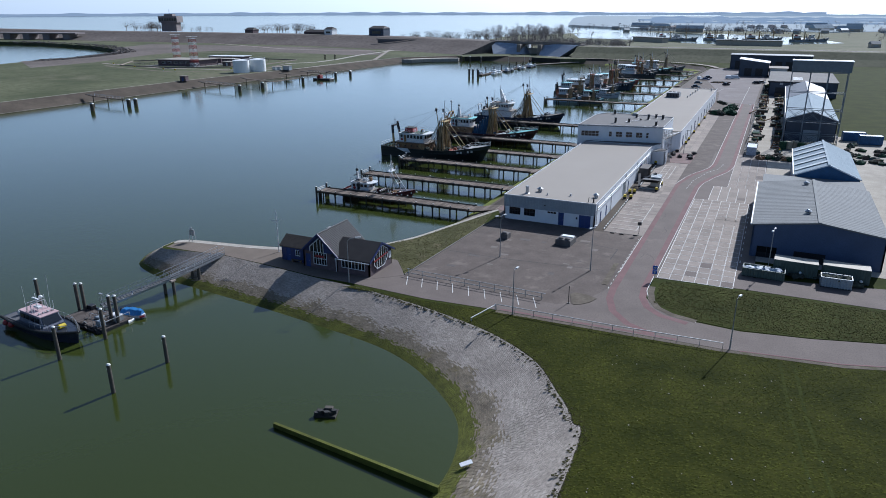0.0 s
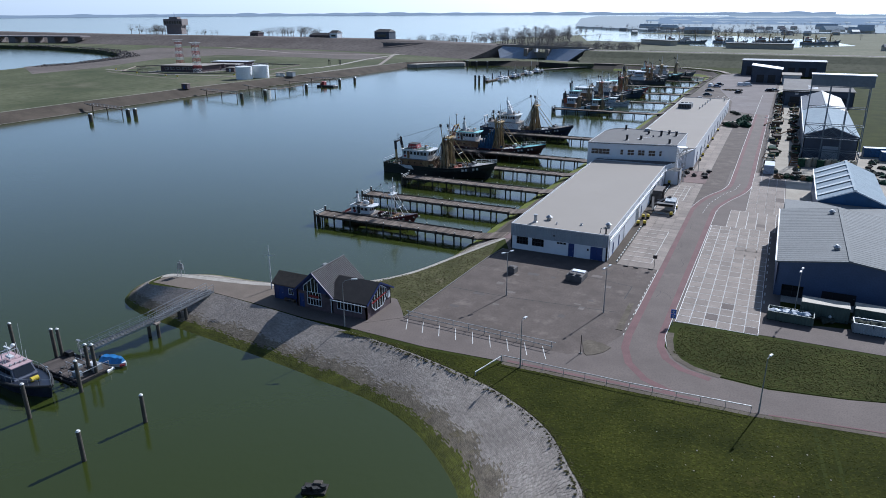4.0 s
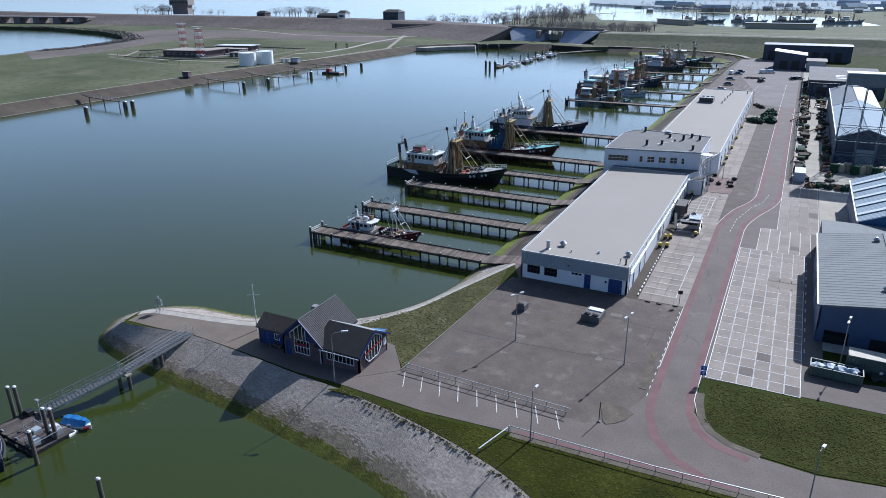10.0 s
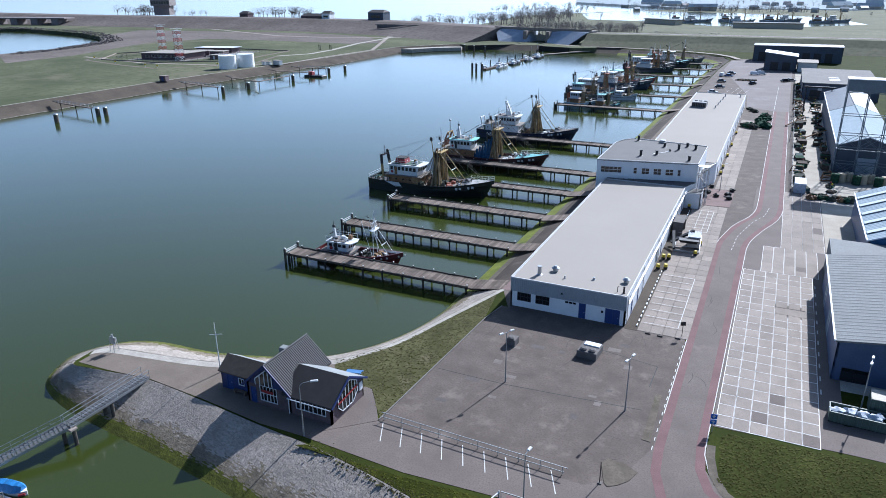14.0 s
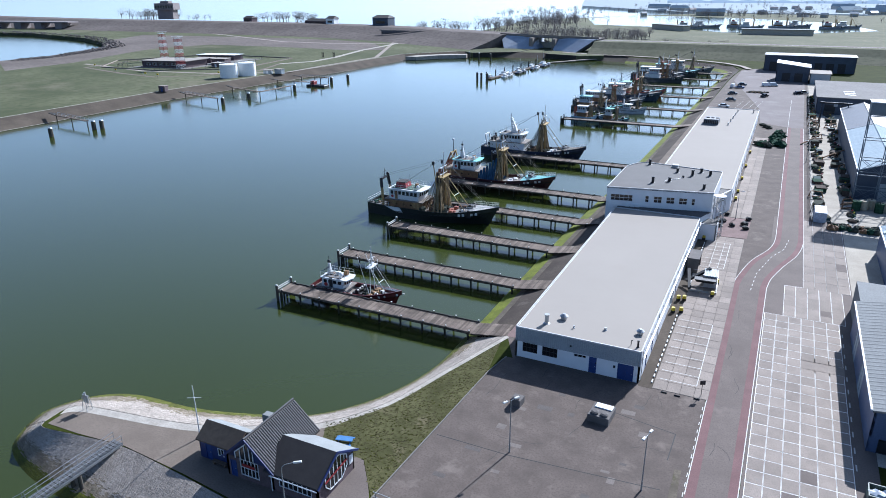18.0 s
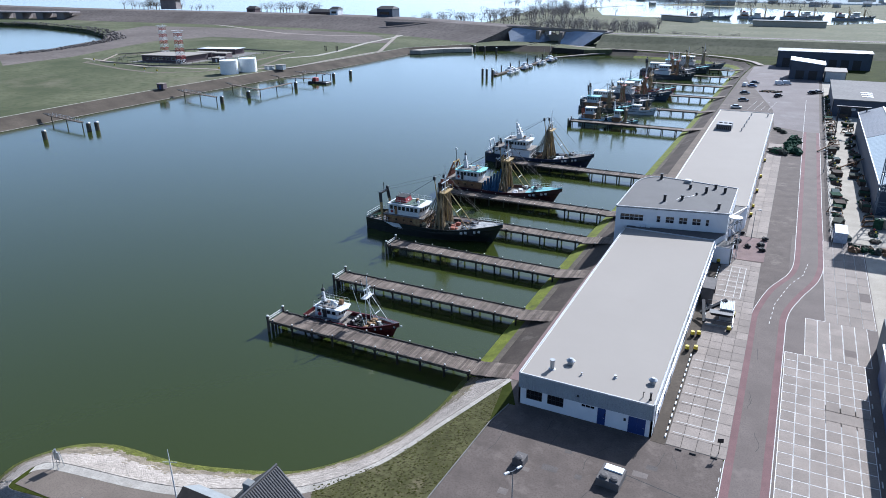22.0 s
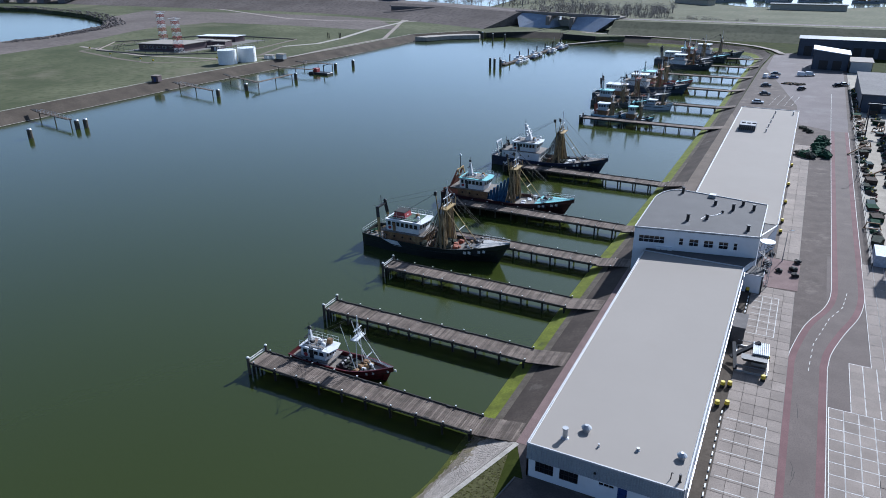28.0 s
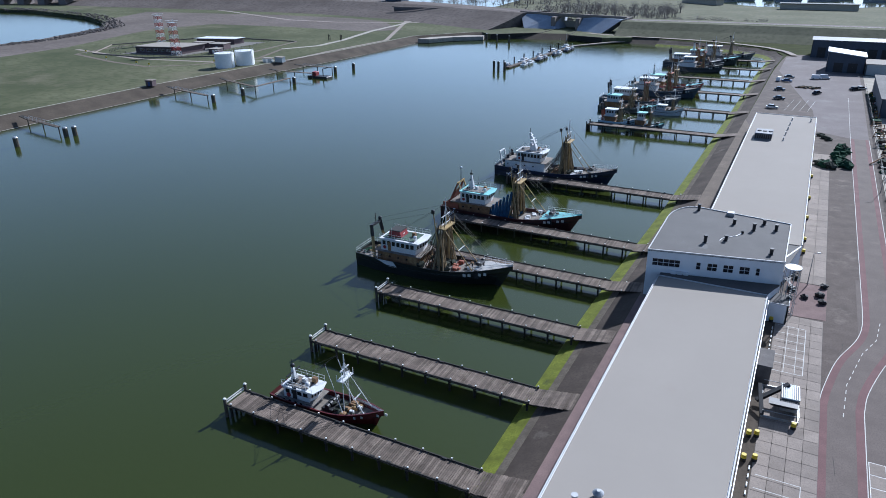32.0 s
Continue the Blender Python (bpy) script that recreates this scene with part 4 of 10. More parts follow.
def hull_shape(L, B, F, s):
    """Half breadths at deck and waterline and the height of the sheer at station s, stern 0 to bow 1."""
    fore = max(0.0, (s - 0.58) / 0.42)
    aft = 0.82 + 0.18 * min(1.0, s / 0.18)
    deck = B / 2 * aft * (1 - fore ** 2.3)
    wl_fore = max(0.0, (s - 0.45) / 0.5)
    wl = B / 2 * 0.94 * aft * max(0.0, 1 - wl_fore ** 1.9)
    sheer = F * (1 + 0.85 * max(0.0, (s - 0.5) / 0.5) ** 2 + 0.12 * (1 - s) ** 2)
    return deck, wl, sheer


def build_boat(name, m, L, B, F, hull, label, cfg):
    b = thing(name, m, label, "fishing boat", "fishing boats moored along the jetties")
    det = cfg.get("detail", 2)
    N = 22
    rows, rail, deckrow = [], [], []
    for i in range(N + 1):
        s = i / N
        dk, wl, sh = hull_shape(L, B, F, s)
        x = -L / 2 + s * L * 0.93
        rake = L * 0.07 * s ** 5
        dk, wl = max(dk, 0.05), max(wl, 0.03)
        mid = wl + (dk - wl) * 0.45
        rows.append([(x, 0, -1.2), (x, wl * 0.8, -1.0), (x, wl, 0.0), (x + rake * 0.5, mid, sh * 0.5), (x + rake, dk, sh),
                     (x + rake, -dk, sh), (x + rake * 0.5, -mid, sh * 0.5), (x, -wl, 0.0), (x, -wl * 0.8, -1.0)])
        rail.append((x + rake, dk, sh))
        deckrow.append((x + rake * 0.8, max(0.03, dk - 0.12), sh - 0.75))
    g = Geo()
    n = 9
    for r in rows:
        g.v += r
    for k in range(N):
        for i in range(n):
            if i == 4:
                continue
            j = (i + 1) % n
            g.f.append((k * n + i, k * n + j, (k + 1) * n + j, (k + 1) * n + i))
    g.f.append(tuple(range(n)))
    part("hull", g, hull_paint(hull), b)
    g = Geo()
    a = [(x, y, z) for x, y, z in deckrow]
    c = [(x, -y, z) for x, y, z in deckrow]
    strip(g, a, c)
    part("deck", g, cfg.get("deck", M_DECKGREY), b)
    for sgn in (1, -1):
        g = Geo()
        inner = [(x, sgn * max(0.02, y - 0.16), z) for x, y, z in rail]
        outer = [(x, sgn * (y + 0.05), z) for x, y, z in rail]
        low = [(x, sgn * max(0.02, y - 0.16), z - 0.8) for x, y, z in rail]
        up = [(x, y, z + 0.07) for x, y, z in inner]
        upo = [(x, y, z + 0.07) for x, y, z in outer]
        g.rings([outer, upo, up, low], False, False, closed=False)
        if det > 1:
            gl = Geo()
            k0 = int(N * 0.7)
            strip(gl, [(x, y - sgn * 0.02, z) for x, y, z in up[k0:]], [(x, y - sgn * 0.02, z) for x, y, z in low[k0:]])
            part("bulwark_lining", gl, M_BOATWHITE, b, "white inside of the bow bulwark")
        part("bulwark", g, cfg.get("rail", hull_paint(hull)), b)
        g = Geo()
        pts = []
        for i in range(0, N + 1):
            s = i / N
            dk, wl, sh = hull_shape(L, B, F, s)
            pts.append(Vector((-L / 2 + s * L * 0.93 + L * 0.07 * s ** 5 * 0.62, sgn * (max(wl, 0.03) + (max(dk, 0.05) - max(wl, 0.03)) * 0.62 + 0.04), sh * 0.62)))
        g.rings([[p + Vector((0, dy, dz)) for dy, dz in ((-0.05, -0.08), (0.05, -0.08), (0.05, 0.08), (-0.05, 0.08))] for p in pts])
        part("rubbing_strake", g, cfg.get("strake", M_BLACK), b)

    def at(s):
        return -L / 2 + s * L * 0.93

    def sheer(s):
        return hull_shape(L, B, F, s)[2]

    # painted panel on the quarter
    for sgn in (-1, 1) if cfg.get("panel") else ():
        g = Geo()
        ring = []
        for s, f in ((0.17, 1.0), (0.3, 1.0), (0.33, 0.56), (0.27, 0.56)):
            dk, wl, sh = hull_shape(L, B, F, s)
            mid = wl + (dk - wl) * 0.45
            ring.append(Vector((at(s), sgn * (mid + (dk - mid) * (f - 0.5) * 2 + 0.05), sh * f + (0.06 if f == 1.0 else 0))))
        g.rings([ring, [p + Vector((0, sgn * 0.03, 0)) for p in ring]])
        part("quarter_panel", g, M_BOATWHITE, b, "white painted panel on the quarter")
    # whaleback over the bow
    if cfg.get("bow"):
        g = Geo()
        pts = [p for p, i in zip(rail, range(N + 1)) if i / N >= cfg.get("bow_from", 0.8)]
        a = [(x, y * 0.97, z + 0.1) for x, y, z in pts]
        c = [(x, -y * 0.97, z + 0.1) for x, y, z in pts]
        mid = [(x, 0, z + 0.35) for x, y, z in pts]
        g.rings([a, mid, c], False, False, closed=False)
        part("foredeck", g, cfg["bow"], b)
        g = Geo()
        for sgn in (1, -1):
            line = [Vector((x, sgn * y * 0.95, z)) for x, y, z in pts]
            for h in (0.6, 1.05) if det > 1 else (1.0,):
                gr = Geo().rings([[p + Vector((0, dy, h + dz)) for dy, dz in ((-0.03, -0.03), (0.03, -0.03), (0.03, 0.03), (-0.03, 0.03))] for p in line])
                part("bow_rail", gr, M_BOATWHITE, b)
            for p in line if det > 1 else ():
                part("rail_post", Geo().tube(p, p + Vector((0, 0, 1.05)), 0.03, n=5), M_BOATWHITE, b)
        g = Geo()
        x0, z0 = at(0.86), sheer(0.86)
        g.box(x0 - 0.7, x0 + 0.5, -0.9, 0.9, z0 + 0.25, z0 + 0.8, 0.1)
        for sgn in (-1, 1):
            g.tube((x0, sgn * 0.9, z0 + 0.7), (x0, sgn * 1.25, z0 + 0.7), 0.4, n=10)
        part("windlass", g, M_DARKMETAL, b)
        for sgn in (-1, 1):
            dk, wl, sh = hull_shape(L, B, F, 0.86)
            g = Geo()
            g.box(at(0.86) - 0.2, at(0.86) + 0.6, sgn * (dk + 0.12) - 0.2, sgn * (dk + 0.12) + 0.2, sh * 0.55, sh * 1.02, 0.06)
            g.beam((at(0.86) - 0.6, sgn * (dk + 0.15), sh * 0.6), (at(0.86) + 1.0, sgn * (dk + 0.02), sh * 0.6), 0.2, 0.3)
            part("anchor", g, M_BLACK, b)
    # registration shown as plain bars on the bow
    for sgn in (-1, 1):
        for k in range(5):
            if k == 2:
                continue
            g = Geo()
            s = cfg.get("mark_at", 0.77) + k * 0.9 / L
            dk, wl, sh = hull_shape(L, B, F, s)
            y = wl + (dk - wl) * 0.78
            rk = L * 0.07 * s ** 5 * 0.8
            hgt = 0.27 * F / 2.4
            g.box(at(s) + rk, at(s) + rk + 0.62 * L / 34, sgn * (y + 0.16) - 0.03, sgn * (y + 0.16) + 0.03, sh * 0.78 - hgt, sh * 0.78 + hgt)
            part("registration_bar", g, M_BOARD, b, "plain pale bar on the bow")
    # superstructure
    w0, w1 = cfg["house"]
    zb = sheer((w0 + w1) / 2) - 0.75
    x0, x1 = at(w0), at(w1)
    hw = B / 2 * 0.78
    h1 = cfg.get("h1", 2.4)
    g = Geo()
    g.rings([[(x0, -hw, zb), (x1, -hw, zb), (x1, hw, zb), (x0, hw, zb)], [(x0, -hw * 0.97, zb + h1), (x1 + 0.2, -hw * 0.97, zb + h1), (x1 + 0.2, hw * 0.97, zb + h1), (x0, hw * 0.97, zb + h1)]])
    part("deckhouse", g, cfg.get("lower", M_RUST), b)
    g = Geo().box(x0 - 0.6, x1 + 0.6, -hw * 1.05, hw * 1.05, zb + h1, zb + h1 + 0.14, 0.04)
    part("boat_deck", g, cfg.get("boatdeck", M_DECKGREY), b)
    z2 = zb + h1 + 0.14
    bx0, bx1 = at(cfg["bridge"][0]), at(cfg["bridge"][1])
    bw = hw * 0.86
    h2 = cfg.get("h2", 2.5)
    g = Geo()
    g.rings([[(bx0, -bw, z2), (bx1, -bw * 0.95, z2), (bx1 + 0.4, 0, z2), (bx1, bw * 0.95, z2), (bx0, bw, z2)],
             [(bx0, -bw, z2 + h2 * 0.5), (bx1 + 0.15, -bw * 0.95, z2 + h2 * 0.5), (bx1 + 0.6, 0, z2 + h2 * 0.5), (bx1 + 0.15, bw * 0.95, z2 + h2 * 0.5), (bx0, bw, z2 + h2 * 0.5)],
             [(bx0, -bw * 0.95, z2 + h2), (bx1 + 0.55, -bw * 0.95, z2 + h2), (bx1 + 1.0, 0, z2 + h2), (bx1 + 0.55, bw * 0.95, z2 + h2), (bx0, bw * 0.95, z2 + h2)]])
    bridge = part("bridge", g, cfg.get("upper", M_BOATWHITE), b, "white painted bridge")
    nw = max(3, int((bx1 - bx0) / 1.0))
    for sgn in (-1, 1):
        for k in range(nw):
            a = bx0 + 0.4 + k * (bx1 - bx0 - 0.3) / nw
            y = sgn * bw * 0.985
            g = Geo().box(a, a + (bx1 - bx0) / nw * 0.62, y - 0.05, y + 0.05, z2 + h2 * 0.5, z2 + h2 * 0.86)
            part("pane", g, M_GLASS_DARK, bridge, "dark bridge window")
    for k in range(6):
        t = -0.85 + k * 0.34
        y = bw * 0.95 * t
        xx = bx1 + 0.36 + 0.42 * (1 - abs(t))
        g = Geo().box(xx - 0.02, xx + 0.12, y - 0.16 * bw / 2.2, y + 0.16 * bw / 2.2, z2 + h2 * 0.54, z2 + h2 * 0.9)
        part("pane", g, M_GLASS_DARK, bridge, "dark bridge window")
    g = Geo()
    g.rings([[(bx0 - 0.3, -bw * 1.05, z2 + h2), (bx1 + 0.9, -bw * 1.02, z2 + h2), (bx1 + 1.4, 0, z2 + h2), (bx1 + 0.9, bw * 1.02, z2 + h2), (bx0 - 0.3, bw * 1.05, z2 + h2)],
             [(bx0 - 0.3, -bw * 1.05, z2 + h2 + 0.16), (bx1 + 0.9, -bw * 1.02, z2 + h2 + 0.16), (bx1 + 1.4, 0, z2 + h2 + 0.16), (bx1 + 0.9, bw * 1.02, z2 + h2 + 0.16), (bx0 - 0.3, bw * 1.05, z2 + h2 + 0.16)]])
    part("bridge_roof", g, cfg.get("roof", M_BOATWHITE), b)
    zt = z2 + h2 + 0.16
    if det > 1:
        for sgn in (-1, 1):
            g = Geo()
            for h in (0.5, 1.0):
                g.tube((bx0 - 0.2, sgn * bw, zt + h), (bx1 + 0.6, sgn * bw, zt + h), 0.03, n=5)
            for k in range(6):
                xx = bx0 - 0.2 + k * (bx1 - bx0 + 0.8) / 5
                g.tube((xx, sgn * bw, zt), (xx, sgn * bw, zt + 1.0), 0.03, n=5)
            part("roof_rail", g, M_BOATWHITE, b)
        g = Geo()
        g.tube((bx0 + 1, 0.6, zt), (bx0 + 1, 0.6, zt + 0.5), 0.1, n=8)
        g.blob((bx1 - 0.6, -bw * 0.5, zt + 0.7), 0.42, 3, 2, 1.0, 0.0)
        g.tube((bx1 - 0.6, -bw * 0.5, zt), (bx1 - 0.6, -bw * 0.5, zt + 0.4), 0.12, n=8)
        part("radar_dome", g, M_BOATWHITE, b)
        g = Geo()
        for k in range(3):
            g.tube((x0 + 0.8 + k * 1.1, hw * 0.95, z2 + 0.35), (x0 + 1.6 + k * 1.1, hw * 0.95, z2 + 0.35), 0.28, n=10)
        part("life_raft", g, M_BOATWHITE, b)
        for sgn in (-1, 1):
            for k in range(4):
                a = x0 + 0.8 + k * (x1 - x0 - 1.4) / 4
                g = Geo().tube((a, sgn * hw * 0.97, zb + h1 * 0.62), (a, sgn * (hw * 0.99 + 0.05), zb + h1 * 0.62), 0.22, n=10)
                part("porthole", g, M_GLASS_DARK, b)
    if cfg.get("funnel"):
        fx = bx0 + (bx1 - bx0) * 0.32
        g = Geo()
        g.rings([[(fx - 1.5, -1.5, zt), (fx + 1.6, -1.5, zt), (fx + 1.6, 1.5, zt), (fx - 1.5, 1.5, zt)], [(fx - 1.2, -1.3, zt + 1.25), (fx + 1.2, -1.3, zt + 1.25), (fx + 1.2, 1.3, zt + 1.25), (fx - 1.2, 1.3, zt + 1.25)]])
        part("funnel", g, cfg["funnel"], b, "red funnel casing")
        part("funnel_cap", Geo().box(fx - 1.3, fx + 1.3, -1.35, 1.35, zt + 1.25, zt + 1.4, 0.05), M_BLACK, b)
    if cfg.get("mast_top"):
        mx = bx0 + (bx1 - bx0) * 0.45
        h = cfg["mast_top"]
        g = Geo()
        g.rings([[(mx - 1.2 - 0.5 * B / 8, -0.5 * B / 8, zt), (mx - 1.2 + 0.8 * B / 8, -0.5 * B / 8, zt), (mx - 1.2 + 0.8 * B / 8, 0.5 * B / 8, zt), (mx - 1.2 - 0.5 * B / 8, 0.5 * B / 8, zt)], [(mx - 1.4, -0.15, zt + h), (mx - 1.0, -0.15, zt + h), (mx - 1.0, 0.15, zt + h), (mx - 1.4, 0.15, zt + h)]])
        part("radar_mast", g, M_BOATWHITE, b)
        g = Geo()
        g.beam((mx - 1.2, -1.5, zt + h * 0.7), (mx - 1.2, 1.5, zt + h * 0.7), 0.2, 0.15)
        g.tube((mx - 1.2, 0, zt + h), (mx - 1.2, 0, zt + h + 1.4), 0.05, n=6)
        g.blob((mx - 1.2, 0, zt + h + 0.4), 0.35, 5, 2, 1.0, 0.0)
        part("mast_head", g, M_DARKMETAL, b)
    # stern gallows
    if cfg.get("gallows"):
        gx = at(0.13)
        gz, gh = sheer(0.13) - 0.7, cfg["gallows"]
        for sgn in (-1, 1):
            g = Geo().beam((gx, sgn * B * 0.3, gz), (gx - 0.9, sgn * B * 0.2, gz + gh), 0.5, 0.55)
            part("gallows_leg", g, cfg.get("gallows_mat", M_GALLOW), b)
            g = Geo().beam((gx - 0.62, sgn * B * 0.235, gz + gh * 0.68), (gx - 0.92, sgn * B * 0.2, gz + gh * 1.04), 0.6, 0.65)
            part("gallows_head", g, M_DARKMETAL, b)
        g = Geo()
        g.beam((gx - 0.9, -B * 0.24, gz + gh), (gx - 0.9, B * 0.24, gz + gh), 0.5, 0.4)
        g.tube((gx - 0.9, 0, gz + gh), (gx - 0.9, 0, gz + gh + 2.3), 0.07, n=6)
        g.tube((gx - 0.9, -0.8, gz + gh + 1.6), (gx - 0.9, 0.8, gz + gh + 1.6), 0.05, n=6)
        g.blob((gx - 0.9, B * 0.2, gz + gh + 0.6), 0.4, 8, 2, 1, 0.0)
        part("gallows_beam", g, M_DARKMETAL, b)
        g = Geo()
        for h in (0.5, 1.0):
            pts = [(-L / 2 + 0.1, -B * 0.38, sheer(0) + h), (-L / 2 + 0.1, B * 0.38, sheer(0) + h)]
            g.pipe(pts, 0.03, n=5)
            for sgn in (-1, 1):
                g.pipe([(-L / 2 + 0.1, sgn * B * 0.38, sheer(0) + h), (at(0.2), sgn * B * 0.47, sheer(0.2) + h)], 0.03, n=5)
        for k in range(6):
            for sgn in (-1, 1):
                s = k * 0.04
                g.tube((at(s), sgn * (B * 0.38 + B * 0.09 * k / 5), sheer(s)), (at(s), sgn * (B * 0.38 + B * 0.09 * k / 5), sheer(s) + 1.0), 0.03, n=5)
        part("stern_rail", g, M_BOATWHITE, b)
    # midship mast with derricks and hanging nets
    mx, mz, mh = at(cfg["mast"]), sheer(cfg["mast"]) - 0.75, cfg["mast_h"]
    g = Geo()
    spread = B * 0.17
    thin = cfg.get("thin", 0.8)
    for sgn in (-1, 1):
        g.tube((mx, sgn * spread, mz), (mx, sgn * spread * 0.75, mz + mh * 0.66), 0.24 * B / 8 * thin, 0.18 * B / 8 * thin, n=8)
    part("mast_leg", g, cfg.get("mast_mat", M_GALLOW), b)
    g = Geo()
    g.tube((mx, 0, mz + mh * 0.6), (mx, 0, mz + mh * 1.08), 0.15, 0.07, n=8)
    for h in (0.7, 0.82):
        g.beam((mx, -spread * 1.3, mz + mh * h), (mx, spread * 1.3, mz + mh * h), 0.14, 0.14)
    for sgn in (-1, 1):
        g.tube((mx, sgn * spread * 1.2, mz + mh * 0.7), (mx, 0, mz + mh * 0.95), 0.04, n=5)
    part("topmast", g, cfg.get("topmast_mat", M_BOATWHITE), b)
    g = Geo()
    g.box(mx - 0.11 * B, mx + 0.11 * B, -spread * 1.6, spread * 1.6, mz + mh * 0.645, mz + mh * 0.66)
    for k in range(2):
        for sgn in (-1, 1):
            xx = mx - 0.1 * B + k * 0.2 * B
            g.beam((xx, sgn * spread * 1.55, mz + mh * 0.65), (xx, sgn * spread * 1.55, mz + mh * 0.76), 0.06, 0.06)
    part("crosstree", g, cfg.get("mast_mat", M_GALLOW), b)
    booms = cfg.get("booms", 1.0)
    for sgn in (-1, 1):
        tip = Vector((mx - 0.11 * mh * booms, sgn * B * 0.3, mz + mh * (0.92 if sgn < 0 else 0.86)))
        g = Geo().tube((mx + 0.2, sgn * B * 0.3, mz + 0.5), tip, 0.18 * B / 8 * thin, 0.13 * B / 8 * thin, n=8)
        bm_ = part("derrick", g, cfg.get("mast_mat", M_GALLOW), b)
        g = Geo()
        q = B / 8.4 * thin
        g.box(tip.x - 0.35 * q, tip.x + 0.35 * q, tip.y - 0.25 * q, tip.y + 0.25 * q, tip.z - 0.7 * q, tip.z + 0.35 * q, 0.06 * q)
        part("derrick_head", g, M_DARKMETAL, bm_)
        g = Geo()
        rr = random.Random(int(L * 10) + sgn)
        for k in range(cfg.get("nets", 10)):
            t = rr.uniform(0.45, 0.8)
            top = Vector((mx + rr.uniform(-1.0, 0.5) * B / 8, sgn * B * rr.uniform(0.1, 0.3), mz + mh * t))
            bot = Vector((mx + rr.uniform(-1.6, 0.9) * B / 8, sgn * B * rr.uniform(0.12, 0.42), mz + 0.4))
            md = top.lerp(bot, 0.45) + Vector((rr.uniform(-0.3, 0.2), 0, -0.2))
            w = rr.uniform(0.07, 0.2) * B / 8
            g.tube(top, md, w * 0.5, w, n=6)
            g.tube(md, bot, w, w * rr.uniform(0.9, 1.7), n=6)
        if g.v:
            part("hanging_net", g, cfg.get("net_mat", M_OCHRE), b, "bundled ochre fishing nets hanging from the derrick")
    g = Geo()
    rr = random.Random(int(L * 7))
    for k in range(cfg.get("piles", 9)):
        g.blob((mx + rr.uniform(-4.5, 1.5) * B / 8, rr.uniform(-0.36, 0.36) * B, mz + rr.uniform(0.2, 0.8)), rr.uniform(0.5, 1.1) * B / 8, k + int(L), 1, 0.7, 0.4)
    part("deck_net", g, cfg.get("heap", M_NETDARK), b, "heaped dark nets on the deck")
    if cfg.get("drape"):
        g = Geo()
        for k in range(8):
            t = k / 7
            top = Vector((mx - 1 - t * 0.9, -B * 0.3, mz + mh * (0.62 - 0.48 * t) * 0.8))
            g.tube(top + Vector((-t * 5.5, 0, 0)), (mx - 2.0 - t * 4.8, -B * 0.33, mz + 0.5), 0.3, 0.5, n=6)
        part("net_curtain", g, cfg["drape"], b, "net hung up to dry aft of the mast")
    # rigging
    def wire(p, q, w):
        part("rigging_wire", Geo().tube(p, q, w, n=4), M_ROPE, b)

    top = Vector((mx, 0, mz + mh * 0.97))
    bowp = Vector((at(0.97) + L * 0.05, 0, sheer(0.97) + 0.4))
    for sgn in (-1, 1):
        wire(top, bowp + Vector((-1.5, sgn * 0.5, 0)), 0.022)
        wire(top - Vector((0, 0, mh * 0.12)), bowp + Vector((-L * 0.1, sgn * B * 0.25, 0)), 0.022)
        wire((mx - 0.11 * mh * booms, sgn * B * 0.3, mz + mh * 0.9), (bx0 + 2, sgn * bw * 0.7, zt + 0.4), 0.025)
        wire((mx - 0.11 * mh * booms, sgn * B * 0.3, mz + mh * 0.9), (at(0.05), sgn * B * 0.2, sheer(0.05) + (cfg.get("gallows") or 2.0) - 0.7), 0.022)
        wire(top - Vector((0, 0, mh * 0.3)), (mx + L * 0.13, sgn * B * 0.4, mz + 0.8), 0.022)
    for sgn in (-1, 1):
        g = Geo().tube((mx + 0.4, sgn * spread, mz + mh * 0.62), (mx + L * 0.19, sgn * B * 0.2, mz + 1.0), 0.09 * B / 8, n=6)
        part("stay_bar", g, cfg.get("stay_mat", M_GALLOW), b)
    g = Geo()
    g.beam((mx + L * 0.1, -B * 0.18, mz + mh * 0.34), (mx + L * 0.1, B * 0.18, mz + mh * 0.34), 0.12, 0.12)
    part("stay_bridge", g, M_BOATWHITE, b)
    if cfg.get("fan") and det > 1:
        for sgn in (-1, 1):
            rr2 = random.Random(int(L) + sgn)
            for k in range(15):
                t = k / 14
                a = Vector((mx - 0.3 - 0.5 * t, sgn * B * 0.27, mz + mh * (0.74 - 0.1 * t)))
                c = Vector((mx - 0.6 - t * 6.5 + rr2.uniform(-0.2, 0.2), sgn * B * rr2.uniform(0.22, 0.36), mz + 0.5))
                md = a.lerp(c, 0.5) + Vector((0.5 * t, 0, -0.7 * t))
                gg = Geo()
                w = rr2.uniform(0.03, 0.07)
                gg.rings([[p + Vector((math.cos(q) * ww, math.sin(q) * ww, 0)) for q in (0, 1.57, 3.14, 4.71)] for p, ww in ((a, w * 0.6), (md, w), (c, w * 1.6))])
                part("net_fold", gg, cfg["fan"] if k % 5 == 0 else M_NETGREY, b)
    if det > 1:
        # gear on the bridge roof and the fore deck
        part("roof_hatch", Geo().box(bx0 + 0.2, bx1 - 0.5, -bw * 0.8, bw * 0.8, zt, zt + 0.1, 0.03), M_DECKGREEN if cfg.get("funnel") else M_DECKGREY, b)
        for k in range(5):
            xx, yy = bx0 + 0.5 + k * (bx1 - bx0 - 0.6) / 5, (-1) ** k * bw * 0.6
            part("aerial", Geo().tube((xx, yy, zt), (xx, yy, zt + 1.4 + 0.7 * (k % 3)), 0.035, 0.015, n=5), M_BOATWHITE if k % 2 else M_DARKMETAL, b)
